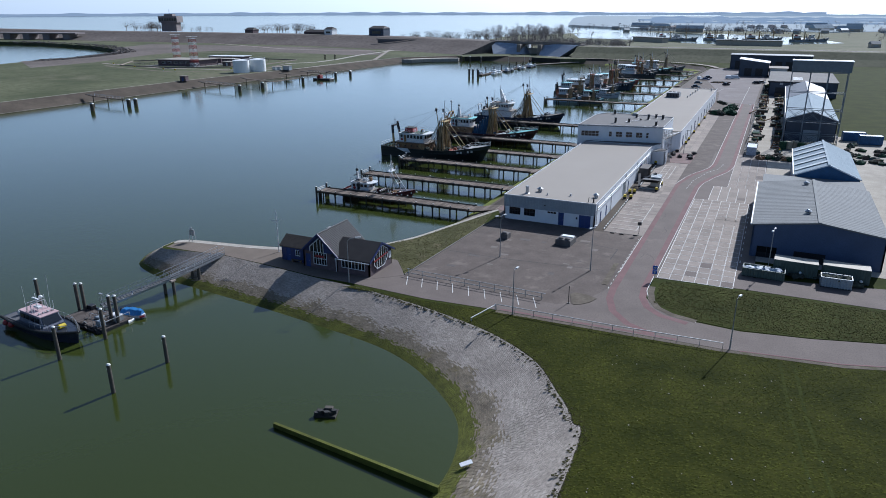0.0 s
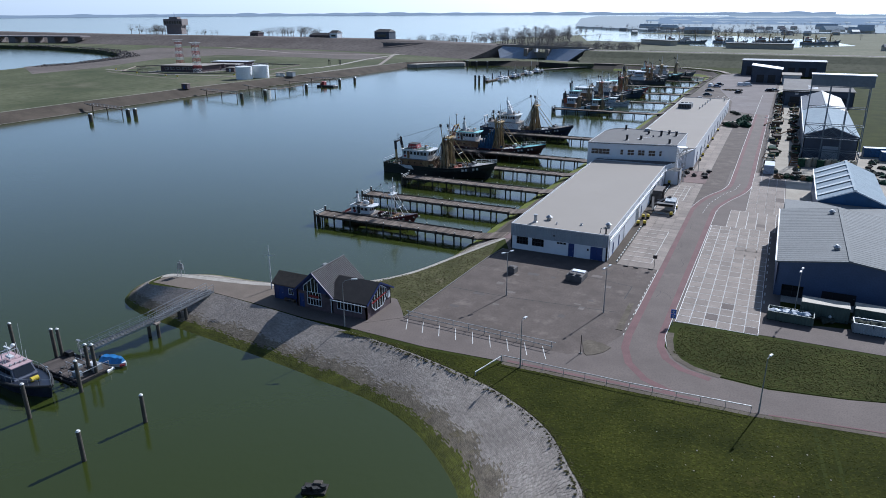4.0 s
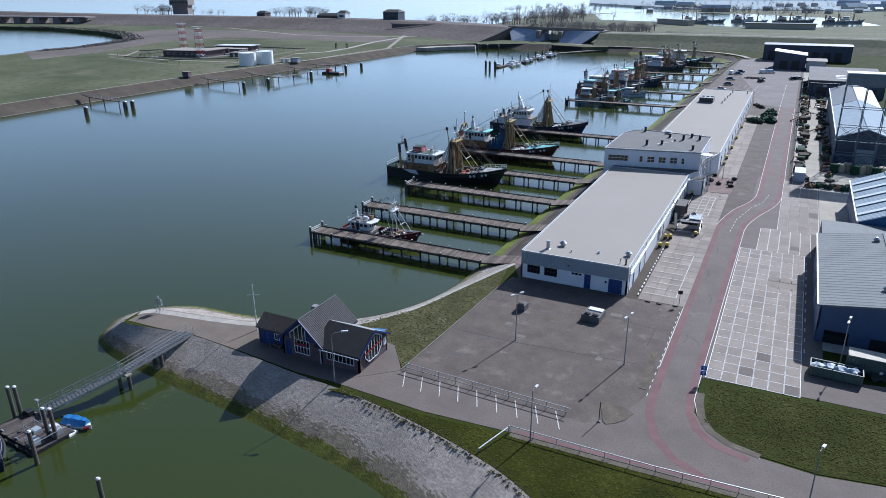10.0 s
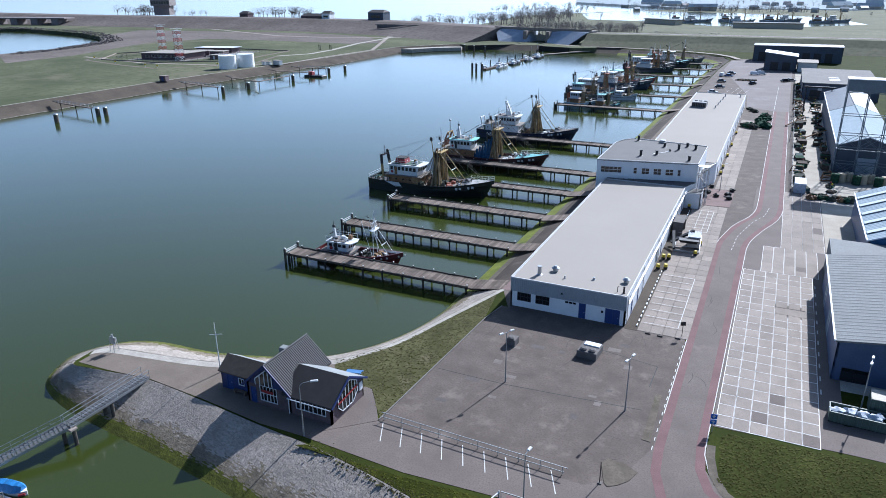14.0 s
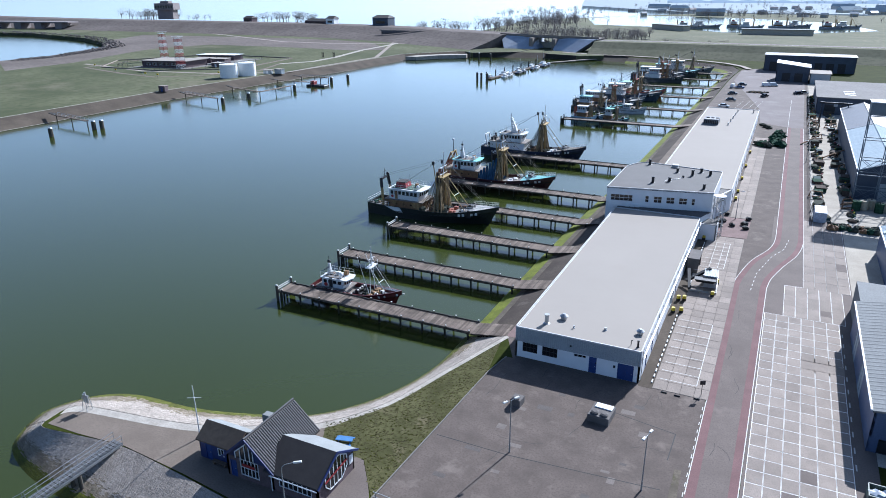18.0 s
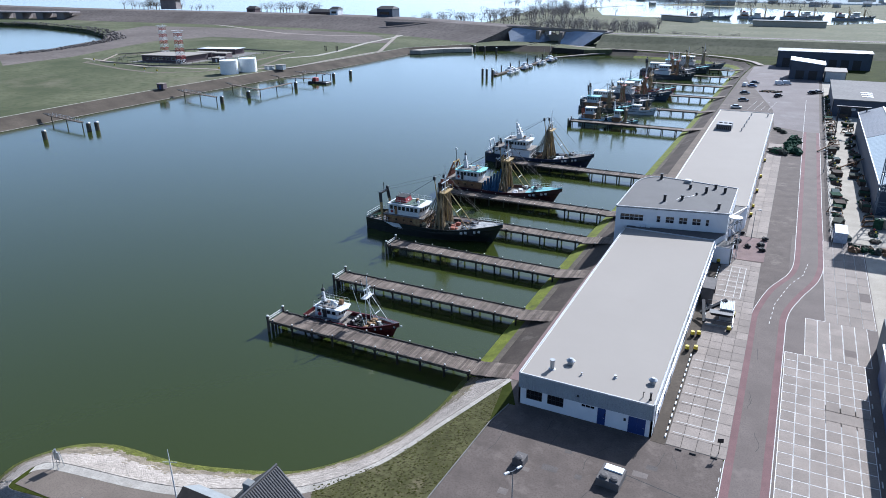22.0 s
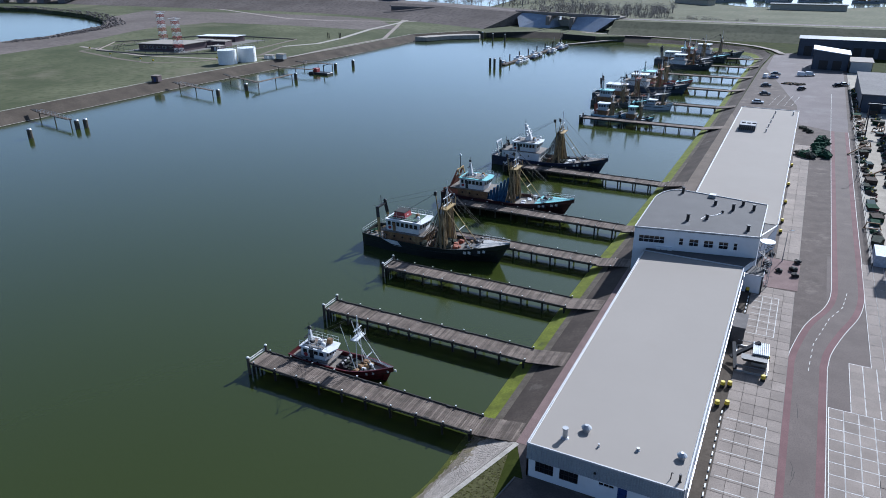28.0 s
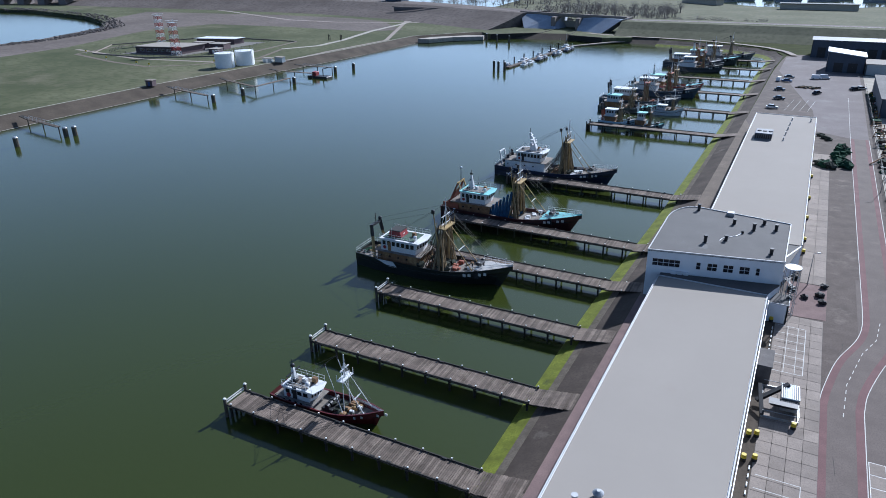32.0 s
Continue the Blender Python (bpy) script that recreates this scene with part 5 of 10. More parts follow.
        for k in range(3):
            xx = bx0 + 0.8 + k * (bx1 - bx0) / 3.2
            part("roof_box", Geo().box(xx, xx + 0.7, -bw * 0.3 + k * 0.5, -bw * 0.3 + 0.6 + k * 0.5, zt + 0.1, zt + 0.5 + 0.2 * k, 0.04), (M_DARKMETAL, M_BOATWHITE, M_RUST)[k], b)
        for sgn in (-1, 1):
            part("life_ring", Geo().tube((bx0 + 0.9, sgn * (bw + 0.02), z2 + h2 * 0.3), (bx0 + 0.9, sgn * (bw + 0.12), z2 + h2 * 0.3), 0.36, n=12), M_RED, b, "red life ring")
            part("side_door", Geo().box(bx0 + 1.6, bx0 + 2.3, sgn * bw - 0.04, sgn * bw + 0.06, z2 + 0.05, z2 + 1.9), M_RUST if cfg.get("funnel") else M_DARKMETAL, b)
        part("window_band", Geo().rings([[(bx0 + 0.3, -bw * 0.99, z2 + h2 * 0.47), (bx1 + 0.14, -bw * 0.96, z2 + h2 * 0.47), (bx1 + 0.6, 0, z2 + h2 * 0.47), (bx1 + 0.14, bw * 0.96, z2 + h2 * 0.47), (bx0 + 0.3, bw * 0.99, z2 + h2 * 0.47)],
                                         [(bx0 + 0.3, -bw * 0.99, z2 + h2 * 0.5), (bx1 + 0.16, -bw * 0.96, z2 + h2 * 0.5), (bx1 + 0.62, 0, z2 + h2 * 0.5), (bx1 + 0.16, bw * 0.96, z2 + h2 * 0.5), (bx0 + 0.3, bw * 0.99, z2 + h2 * 0.5)]]), hull_paint(hull), b)
        rr3 = random.Random(int(L * 3))
        for k in range(9):
            s_ = rr3.uniform(0.74, 0.9)
            hwid = hull_shape(L, B, F, s_)[0] * 0.6
            zz = sheer(s_) + (0.3 if s_ > cfg.get("bow_from", 0.8) and cfg.get("bow") else -0.7)
            xx, yy, q = at(s_), rr3.uniform(-hwid, hwid), rr3.uniform(0.2, 0.45)
            if k % 3 == 0:
                part("rope_coil", Geo().tube((xx, yy, zz), (xx, yy, zz + 0.25), q, n=10), M_ROPE, b)
            elif k % 3 == 1:
                part("deck_box", Geo().box(xx - q, xx + q, yy - q * 0.7, yy + q * 0.7, zz, zz + q * 1.6, 0.04), rr3.choice((M_BOATWHITE, M_RUST, M_BLUE_NET)), b)
            else:
                part("bitt", Geo().tube((xx, yy, zz), (xx, yy, zz + 0.7), 0.14, n=8), M_DARKMETAL, b)
        for k in range(7):
            s_ = rr3.uniform(0.03, 0.12)
            part("stern_gear", Geo().blob((at(s_), rr3.uniform(-0.3, 0.3) * B, sheer(s_) - 0.45), rr3.uniform(0.3, 0.7) * B / 8, k + 70, 1, 0.7, 0.4), rr3.choice((M_NETDARK, M_OCHRE, M_NETGREEN)), b)
    # working deck gear
    g = Geo()
    wx = at((w1 + cfg["mast"]) / 2)
    g.box(wx - 1.0, wx + 0.8, -B * 0.28, B * 0.28, mz, mz + 0.4, 0.05)
    for k in range(4):
        y = -B * 0.24 + k * B * 0.16
        g.tube((wx, y - 0.25, mz + 0.75), (wx, y + 0.25, mz + 0.75), 0.62 * B / 8, n=12)
    part("winch", g, cfg.get("winch", M_RUST), b)
    for k in range(6 if det > 1 else 2):
        xx, yy = at(rr.uniform(cfg["mast"] + 0.06, 0.72)), rr.uniform(-0.3, 0.3) * B
        part("fish_bin", Geo().box(xx - 0.5, xx + 0.5, yy - 0.35, yy + 0.35, mz, mz + rr.uniform(0.4, 0.9), 0.06), cfg.get("bins", M_BOATWHITE), b)
    return b


go = dict(house=(0.17, 0.47), bridge=(0.19, 0.44), lower=M_RUST, funnel=M_RED, panel=True, gallows=6.6, mast=0.62, mast_h=13.5, bow=M_BOWPALE, bins=M_RUSTRED, fan=M_OCHRE, boatdeck=M_DECKGREY, roof=M_BOATWHITE, nets=18, heap=M_NETDARK, h1=2.3, h2=2.4, piles=12)
build_boat("beam_trawler", pose(-61.0, 60.1, WATER, 0, 0, 1), 33.6, 8.4, 2.5, (0.012, 0.016, 0.015), "large black-hulled beam trawler with white bridge and ochre nets", go)
od = dict(house=(0.1, 0.4), bridge=(0.16, 0.36), lower=M_RUST, mast=0.6, mast_h=13.5, gallows=0, gallows_mat=M_RUSTRED, bow=M_TURQ, bow_from=0.74, roof=M_TURQ, mast_top=3.4, nets=18, drape=M_BLUE_NET, heap=M_BLUE_NET, mark_at=0.8)
red_trawler = build_boat("beam_trawler", pose(-58.0, 93.2, WATER, 0, 0, 1), 34.5, 8.2, 2.3, (0.042, 0.01, 0.013), "dark red beam trawler with turquoise foredeck and blue nets", od)
for sy in (-1, 1):
    part("stern_frame_leg", Geo().beam((-15.9, sy * 2.5, 1.8), (-13.2, sy * 1.5, 8.6), 0.34, 0.42), M_RUSTRED, red_trawler, "rust-red stern frame leg")
    part("stern_frame_stay", Geo().beam((-11.6, sy * 1.5, 3.6), (-13.2, sy * 1.5, 8.6), 0.24, 0.26), M_GALLOW, red_trawler, "ochre frame stay")
    part("bulwark_plate", Geo().beam((-16.6, sy * 3.0, 3.0), (-12.4, sy * 3.3, 3.0), 0.12, 1.5), M_RUSTRED, red_trawler, "rust-red stern bulwark")
for z, x in ((4.2, -14.95), (6.4, -14.08), (8.5, -13.2)):
    part("frame_crossbar", Geo().beam((x, -2.0, z), (x, 2.0, z), 0.22, 0.3), M_GALLOW, red_trawler)
part("frame_panel", Geo().rings([[(-14.8, -1.5, 4.4), (-14.6, -1.5, 4.4), (-14.6, 1.5, 4.4), (-14.8, 1.5, 4.4)], [(-14.1, -1.2, 6.3), (-13.9, -1.2, 6.3), (-13.9, 1.2, 6.3), (-14.1, 1.2, 6.3)]]), M_RUSTRED, red_trawler)
part("stern_mast", Geo().tube((-13.2, 0, 8.5), (-13.2, 0, 11.6), 0.12, 0.07, n=8), M_DARKMETAL, red_trawler)
part("radome", Geo().blob((-13.2, 0, 11.9), 0.36, 6, 2, 1.0, 0.0), M_BOATWHITE, red_trawler)
part("net_drum", Geo().tube((-15.2, -1.6, 2.6), (-15.2, 1.6, 2.6), 0.9, n=14), M_NETGREY, red_trawler)
gv = dict(house=(0.1, 0.46), bridge=(0.2, 0.42), lower=M_BOATWHITE, mast=0.64, mast_h=14.0, gallows=3.6, gallows_mat=M_BOATWHITE, bow=M_DECKGREY, bow_from=0.78, nets=18, fan=M_NETGREY, h1=2.8, h2=2.5, heap=M_NETDARK)
blue_trawler = build_boat("beam_trawler", pose(-59.5, 130.1, WATER, 0, 0, 1), 34.6, 8.6, 2.5, (0.012, 0.02, 0.05), "navy blue beam trawler with tall white superstructure", gv)
part("mast_house", Geo().rings([[(-7.6, -0.85, 7.6), (-5.6, -0.85, 7.6), (-5.6, 0.85, 7.6), (-7.6, 0.85, 7.6)], [(-7.7, -0.5, 9.4), (-6.3, -0.5, 9.4), (-6.3, 0.5, 9.4), (-7.7, 0.5, 9.4)], [(-8.3, -0.22, 12.4), (-7.7, -0.22, 12.4), (-7.7, 0.22, 12.4), (-8.3, 0.22, 12.4)]]), M_BOATWHITE, blue_trawler, "white raked radar mast")
for z, w, x in ((9.3, 2.1, -6.9), (10.6, 1.5, -7.3), (11.7, 0.9, -7.7)):
    part("radar", Geo().box(x - 0.25, x + 0.35, -w, w, z, z + 0.16, 0.04), M_BOATWHITE, blue_trawler)
for x, y, z, q in ((-6.9, -1.9, 9.85, 0.42), (-6.9, 1.9, 9.8, 0.36), (-4.0, 2.2, 8.1, 0.45)):
    part("dome", Geo().blob((x, y, z), q, 3, 2, 1.0, 0.0), M_BOATWHITE, blue_trawler, "white satellite dome")
part("mast_head", Geo().tube((-8.0, 0, 12.4), (-8.0, 0, 13.8), 0.07, n=6), M_DARKMETAL, blue_trawler)
for sy in (-1, 1):
    part("stern_frame_leg", Geo().beam((-15.6, sy * 1.7, 2.4), (-16.4, sy * 1.7, 6.4), 0.32, 0.34), M_BOATWHITE, blue_trawler)
part("stern_frame_top", Geo().beam((-16.4, -1.9, 6.4), (-16.4, 1.9, 6.4), 0.34, 0.34), M_BOATWHITE, blue_trawler)
kg = dict(house=(0.1, 0.42), bridge=(0.14, 0.4), lower=M_BOATWHITE, roof=M_BOATWHITE, mast=0.72, mast_h=8.6, thin=0.5, mast_mat=M_BOATWHITE, stay_mat=M_BOATWHITE, mast_top=2.2, nets=0, piles=14, heap=M_NETDARK, booms=2.2, h1=0.8, h2=1.6, winch=M_DARKMETAL, bins=M_RUST, mark_at=0.82)
build_boat("fishing_cutter", pose(-52.9, 12.8, WATER, 0, 0, 2), 18.0, 4.9, 1.5, (0.085, 0.008, 0.012), "small dark red fishing cutter with white wheelhouse and mast", kg)
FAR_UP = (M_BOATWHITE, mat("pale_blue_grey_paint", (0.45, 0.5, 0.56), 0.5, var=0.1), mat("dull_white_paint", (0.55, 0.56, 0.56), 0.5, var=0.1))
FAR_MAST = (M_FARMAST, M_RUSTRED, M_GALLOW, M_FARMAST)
far_specs = [(-59.6, 199.4, 13.5, 4.8, 1.7, (0.3, 0.42, 0.5), go), (-48.6, 199.4, 11, 4.2, 1.2, (0.05, 0.09, 0.13), od), (-62.0, 224.8, 23, 6.2, 1.7, (0.03, 0.035, 0.03), od), (-46.6, 224.9, 11.5, 4.4, 1.7, (0.3, 0.34, 0.37), kg),
             (-60.2, 237.0, 32, 8.0, 2.4, (0.015, 0.03, 0.05), go), (-56.2, 261.8, 31, 8.0, 2.4, (0.012, 0.03, 0.06), gv), (-54.6, 274.4, 27, 7.4, 2.3, (0.22, 0.035, 0.03), od),
             (-52.0, 333.2, 24, 7.2, 2.2, (0.02, 0.025, 0.03), gv), (-57.0, 345.6, 30, 8.0, 2.4, (0.02, 0.03, 0.05), go), (-50.5, 362.5, 30, 7.6, 2.3, (0.02, 0.03, 0.03), od), (-45.0, 380.5, 31, 7.6, 2.3, (0.1, 0.11, 0.12), gv)]
for x, y, L, B, F, col, base in far_specs:
    # far hull colours lifted towards grey to stand in for haze
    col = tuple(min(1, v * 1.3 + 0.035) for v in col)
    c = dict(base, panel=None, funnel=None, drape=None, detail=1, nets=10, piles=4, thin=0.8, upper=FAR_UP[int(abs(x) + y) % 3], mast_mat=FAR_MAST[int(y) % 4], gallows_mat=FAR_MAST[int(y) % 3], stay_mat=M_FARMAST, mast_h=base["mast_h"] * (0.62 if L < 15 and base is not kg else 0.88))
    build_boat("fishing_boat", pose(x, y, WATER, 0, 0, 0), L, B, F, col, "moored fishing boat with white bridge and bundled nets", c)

# ---- street furniture ----
M_GREYPOST = mat("grey_lamp_post", (0.3, 0.31, 0.31), 0.5, metal=0.4, var=0.1)
M_LAMPHEAD = mat("white_lamp_head", (0.6, 0.6, 0.58), 0.4, var=0.04)
M_SIGNBLUE = mat("sign_blue", (0.01, 0.1, 0.45), 0.4, var=0.05)
M_BRICK = mat("dark_purple_brick", (0.10, 0.07, 0.075), 0.85, var=0.25, scale=2, fine=14, bump=0.01)
M_NAVY = mat("navy_boarding", (0.018, 0.032, 0.12), 0.5, var=0.15, scale=1.2)
M_TILE = mat("dark_roof_tile", (0.04, 0.04, 0.043), 0.7, var=0.2, scale=1, rnd=0.2, isl=0.0)
M_SHEET = mat("dark_bitumen_roof", (0.035, 0.03, 0.028), 0.8, var=0.25, scale=0.8)
M_SHEETGREY = mat("grey_bitumen_roof", (0.2, 0.21, 0.21), 0.7, var=0.15, scale=0.8)
M_TIMBER = mat("brown_timber", (0.13, 0.095, 0.065), 0.85, var=0.25, scale=1.5)
M_ALU = mat("aluminium", (0.36, 0.375, 0.39), 0.4, metal=0.7, var=0.1)


def lamp_post(x, y, h, label, arm=0.0, turn=0.0, twin=False):
    p = thing("street_lamp", pose(x, y, 0, 0, 0, turn), label, "street lamp", "lamp posts on the harbour side")
    g = Geo().tube((0, 0, 0), (0, 0, 1.2), 0.1, 0.09, n=10)
    g.tube((0, 0, 1.2), (0, 0, h), 0.075, 0.045, n=10)
    part("post", g, M_GREYPOST, p)
    if arm:
        g = Geo().pipe([(0, 0, h), (0.08, 0, h + 0.35), (0.35, 0, h + 0.6), (arm, 0, h + 0.75)], 0.04, n=8)
        part("arm", g, M_GREYPOST, p)
        g = Geo().box(arm - 0.1, arm + 0.75, -0.13, 0.13, h + 0.68, h + 0.84, 0.05)
        part("lamp_head", g, M_LAMPHEAD, p)
    else:
        for s in ((-1, 1) if twin else (1,)):
            g = Geo().tube((0, 0, h - 0.05), (s * 0.55, 0, h + 0.1), 0.035, n=6)
            part("arm", g, M_GREYPOST, p)
            g = Geo().box(min(s * 0.5, s * 1.15), max(s * 0.5, s * 1.15), -0.14, 0.14, h + 0.03, h + 0.17, 0.05)
            part("lamp_head", g, M_LAMPHEAD, p)
    return p


lamp_post(-10.5, -21.3, 7.0, "tall grey lamp post with twin white heads", twin=True, turn=60)
lamp_post(4.5, -21.3, 7.0, "tall grey lamp post with twin white heads", twin=True, turn=75)
lamp_post(-1.0, -41.7, 6.3, "tall grey lamp post with a white head", turn=80)
lamp_post(26.0, -40.2, 6.6, "tall grey lamp post with a white head", turn=70)
lamp_post(-27.0, -41.2, 6.2, "grey lamp post with a curved arm", arm=1.3, turn=35)
lamp_post(29.5, -9.5, 6.5, "tall grey lamp post beside the blue hall", twin=True, turn=80)
lamp_post(6.1, 79.5, 6.5, "tall grey lamp post beside the quay road", turn=20)
lamp_post(20.6, 144.0, 6.5, "tall grey lamp post beside the quay road", turn=180)

# road sign, thin poles
sg = thing("road_sign", pose(14.15, -21.4, 0, 0, 0, 10), "blue square road sign on a grey post", "road sign")
part("post", Geo().tube((0, 0, 0), (0, 0, 2.4), 0.04, n=8), M_GREYPOST, sg)
for z in (1.75, 1.05):
    pl = part("plate", Geo().box(-0.34, 0.34, -0.05, -0.02, z, z + 0.62, 0.0), M_SIGNBLUE, sg, "blue plate")
    part("symbol", Geo().box(-0.06, 0.06, -0.06, -0.05, z + 0.1, z + 0.5).box(-0.18, 0.18, -0.06, -0.05, z + 0.3, z + 0.42), M_LAMPHEAD, pl, "white arrow")
sp = thing("sign_pole", pose(8.0, 0.4, 0, 0, 0, 20), "dark sign on a short post beside the road", "road sign")
part("post", Geo().tube((0, 0, 0), (0, 0, 2.3), 0.045, n=8), M_DARKMETAL, sp)
part("plate", Geo().box(-0.35, 0.35, -0.05, -0.02, 1.7, 2.3), M_DARKMETAL, sp)
fp = thing("flag_pole", pose(4.8, -35.1, 0), "thin dark pole at the car park corner", "pole")
part("post", Geo().tube((0, 0, 0), (0, 0, 2.6), 0.05, n=8), M_DARKMETAL, fp)
part("foot", Geo().box(-0.2, 0.2, -0.2, 0.2, 0.0, 0.12, 0.03), M_CONC_DARK, fp)

# parking bay lines and the low fence
for i in range(9):
    x = -20.2 + i * 2.5
    ribbon("bay_line", [(x, -35.3), (x + 1.45, -38.5)], 0.1, 0.03, M_WHITE_LINE, "white parking bay line")
fence = thing("parking_fence", label="low grey steel rail fence along the parking bays", category="fence")
for i in range(10):
    x = -20.3 + i * 2.37
    y = -34.85 - 0.028 * (x + 20.3)
    part("post", Geo().beam((x, y, 0), (x, y, 1.0), 0.07, 0.07), M_GREYPOST, fence)
part("top_rail", Geo().beam((-20.6, -34.84, 1.0), (1.6, -35.47, 1.0), 0.07, 0.07), M_GREYPOST, fence)
part("low_rail", Geo().beam((-20.6, -34.84, 0.38), (1.2, -35.46, 0.38), 0.05, 0.09), M_GREYPOST, fence)
guard = thing("guard_rail", label="long low grey guard rail beside the road", category="fence")
xs = [-3.4 + i * 2.6 for i in range(12)]
for x in xs:
    y = -41.35 + max(0, x - 12) * 0.05
    part("post", Geo().beam((x, y, 0), (x, y, 0.85), 0.06, 0.06), M_GREYPOST, guard)
gp = [(x, -41.35 + max(0, x - 12) * 0.05, 0.85) for x in xs]
part("rail", Geo().rings([[(x, y + dy, z + dz) for dy, dz in ((-0.04, -0.04), (0.04, -0.04), (0.04, 0.04), (-0.04, 0.04))] for x, y, z in gp]), M_GREYPOST, guard)
bar = thing("swing_barrier", label="pale wooden barrier boom lying on the slope edge", category="barrier")
part("boom", Geo().beam((-3.6, -41.4, 0.75), (-5.2, -46.0, 0.45), 0.12, 0.1), M_CAP, bar)
part("post", Geo().beam((-3.6, -41.4, 0), (-3.6, -41.4, 0.9), 0.12, 0.12), M_GREYPOST, bar)
part("rest", Geo().beam((-5.2, -46.0, -0.2), (-5.2, -46.0, 0.5), 0.1, 0.1), M_GREYPOST, bar)

# utility boxes on the car park
M_PUMPBOX = mat("dark_concrete_box", (0.11, 0.1, 0.095), 0.9, var=0.25, scale=0.8)
for (x, y, s, lab, lid) in ((-2.6, -9.9, 1.0, "grey concrete pump box with white hatch and round vents", True), (-13.1, -11.6, 0.5, "small dark concrete pump box with a round vent", False)):
    ub = thing("pump_box", pose(x, y, 0, 0, 0, -4), lab, "pump box")
    part("body", Geo().box(-1.35 * s, 1.35 * s, -1.6 * s, 1.5 * s, 0, 1.0, 0.06), M_PUMPBOX, ub)
    if lid:
        part("hatch", Geo().box(-1.0, 1.15, 0.3, 1.35, 1.0, 1.14, 0.03), M_WHITE, ub, "white hatch cover")
    for k in ((-0.6, 0.6) if lid else (0,)):
        g = Geo().tube((k, -0.9 * s, 1.0), (k, -0.9 * s, 1.2), 0.42, n=16).tube((k, -0.9 * s, 1.2), (k, -0.9 * s, 1.32), 0.5, 0.3, n=16)
        part("vent", g, M_PUMPBOX, ub)
for k, pts in enumerate(([(-19.6, -21.9), (-10.5, -21.9), (6.3, -20.4)], [(-1.5, -8.2), (6.3, -9.6)], [(6.3, -9.6), (6.2, -15)])):
    ribbon("tar_joint", pts, 0.12, 0.012, M_BLACK, "dark tar joint in the paving", "joint")
ribbon("kerb_line", [(8.6, -27.5), (8.55, -1.5)], 0.09, 0.026, M_WHITE_LINE, "white dashed kerb marking", dash=(0.75, 1.0))
rc = random.Random(17)
M_CRACK = mat("dark_crack_filler", (0.05, 0.045, 0.042), 0.95, var=0.3, scale=1.0)
M_PATCH = mat("asphalt_patch", (0.082, 0.07, 0.063), 0.92, var=0.2, scale=0.6, fine=5, coord="World")
M_PATCH_PALE = mat("pale_asphalt_patch", (0.14, 0.118, 0.104), 0.92, var=0.2, scale=0.6, fine=5, coord="World")
for k in range(22):
    if k < 14:
        x, y, a = rc.uniform(-18, 5), rc.uniform(-33, -4), rc.choice((0.0, 1.57)) + rc.uniform(-0.2, 0.2)
    else:
        x, y, a = rc.uniform(10.3, 12.6), rc.uniform(-20, 60), 1.57 + rc.uniform(-0.3, 0.3)
    pts = [(x, y)]
    for j in range(rc.randint(4, 9)):
        a += rc.uniform(-0.35, 0.35)
        x, y = x + math.cos(a) * 0.7, y + math.sin(a) * 0.7
        if k >= 14 and not 10.2 < x < 12.8 or k < 14 and not (-18.5 < x < 6 and -33.5 < y < -2):
            break
        pts.append((x, y))
    if len(pts) > 2:
        ribbon("crack", pts, 0.06, 0.017 if k >= 14 else 0.011, M_CRACK, "thin dark crack in the asphalt", "crack")
for k in range(16):
    x, y, w, d = rc.uniform(-17, 3), rc.uniform(-32, -5), rc.uniform(0.5, 2.4), rc.uniform(0.4, 1.2)
    flat("patch", [(x, y), (x + w, y + 0.05), (x + w, y + d), (x, y + d)], 0.009, M_PATCH if k % 2 else M_PATCH_PALE, "square repair patch in the asphalt", "patch", thick=0.003)
kerb = Geo()
for p, q in (((-20.9, -35.1), (-19.5, -6)), ((-19.5, -6), (-18.7, -1))):
    kerb.beam((*p, 0.05), (*q, 0.05), 0.15, 0.14)
tagged(part("kerb", kerb, M_CONC_DARK), "grey concrete kerb of the car park", "kerb", kind="structure")

# ---- visitor house on the breakwater ----
house = thing("harbour_house", label="dark brick harbour house with navy gables and steep tiled roof", category="house")


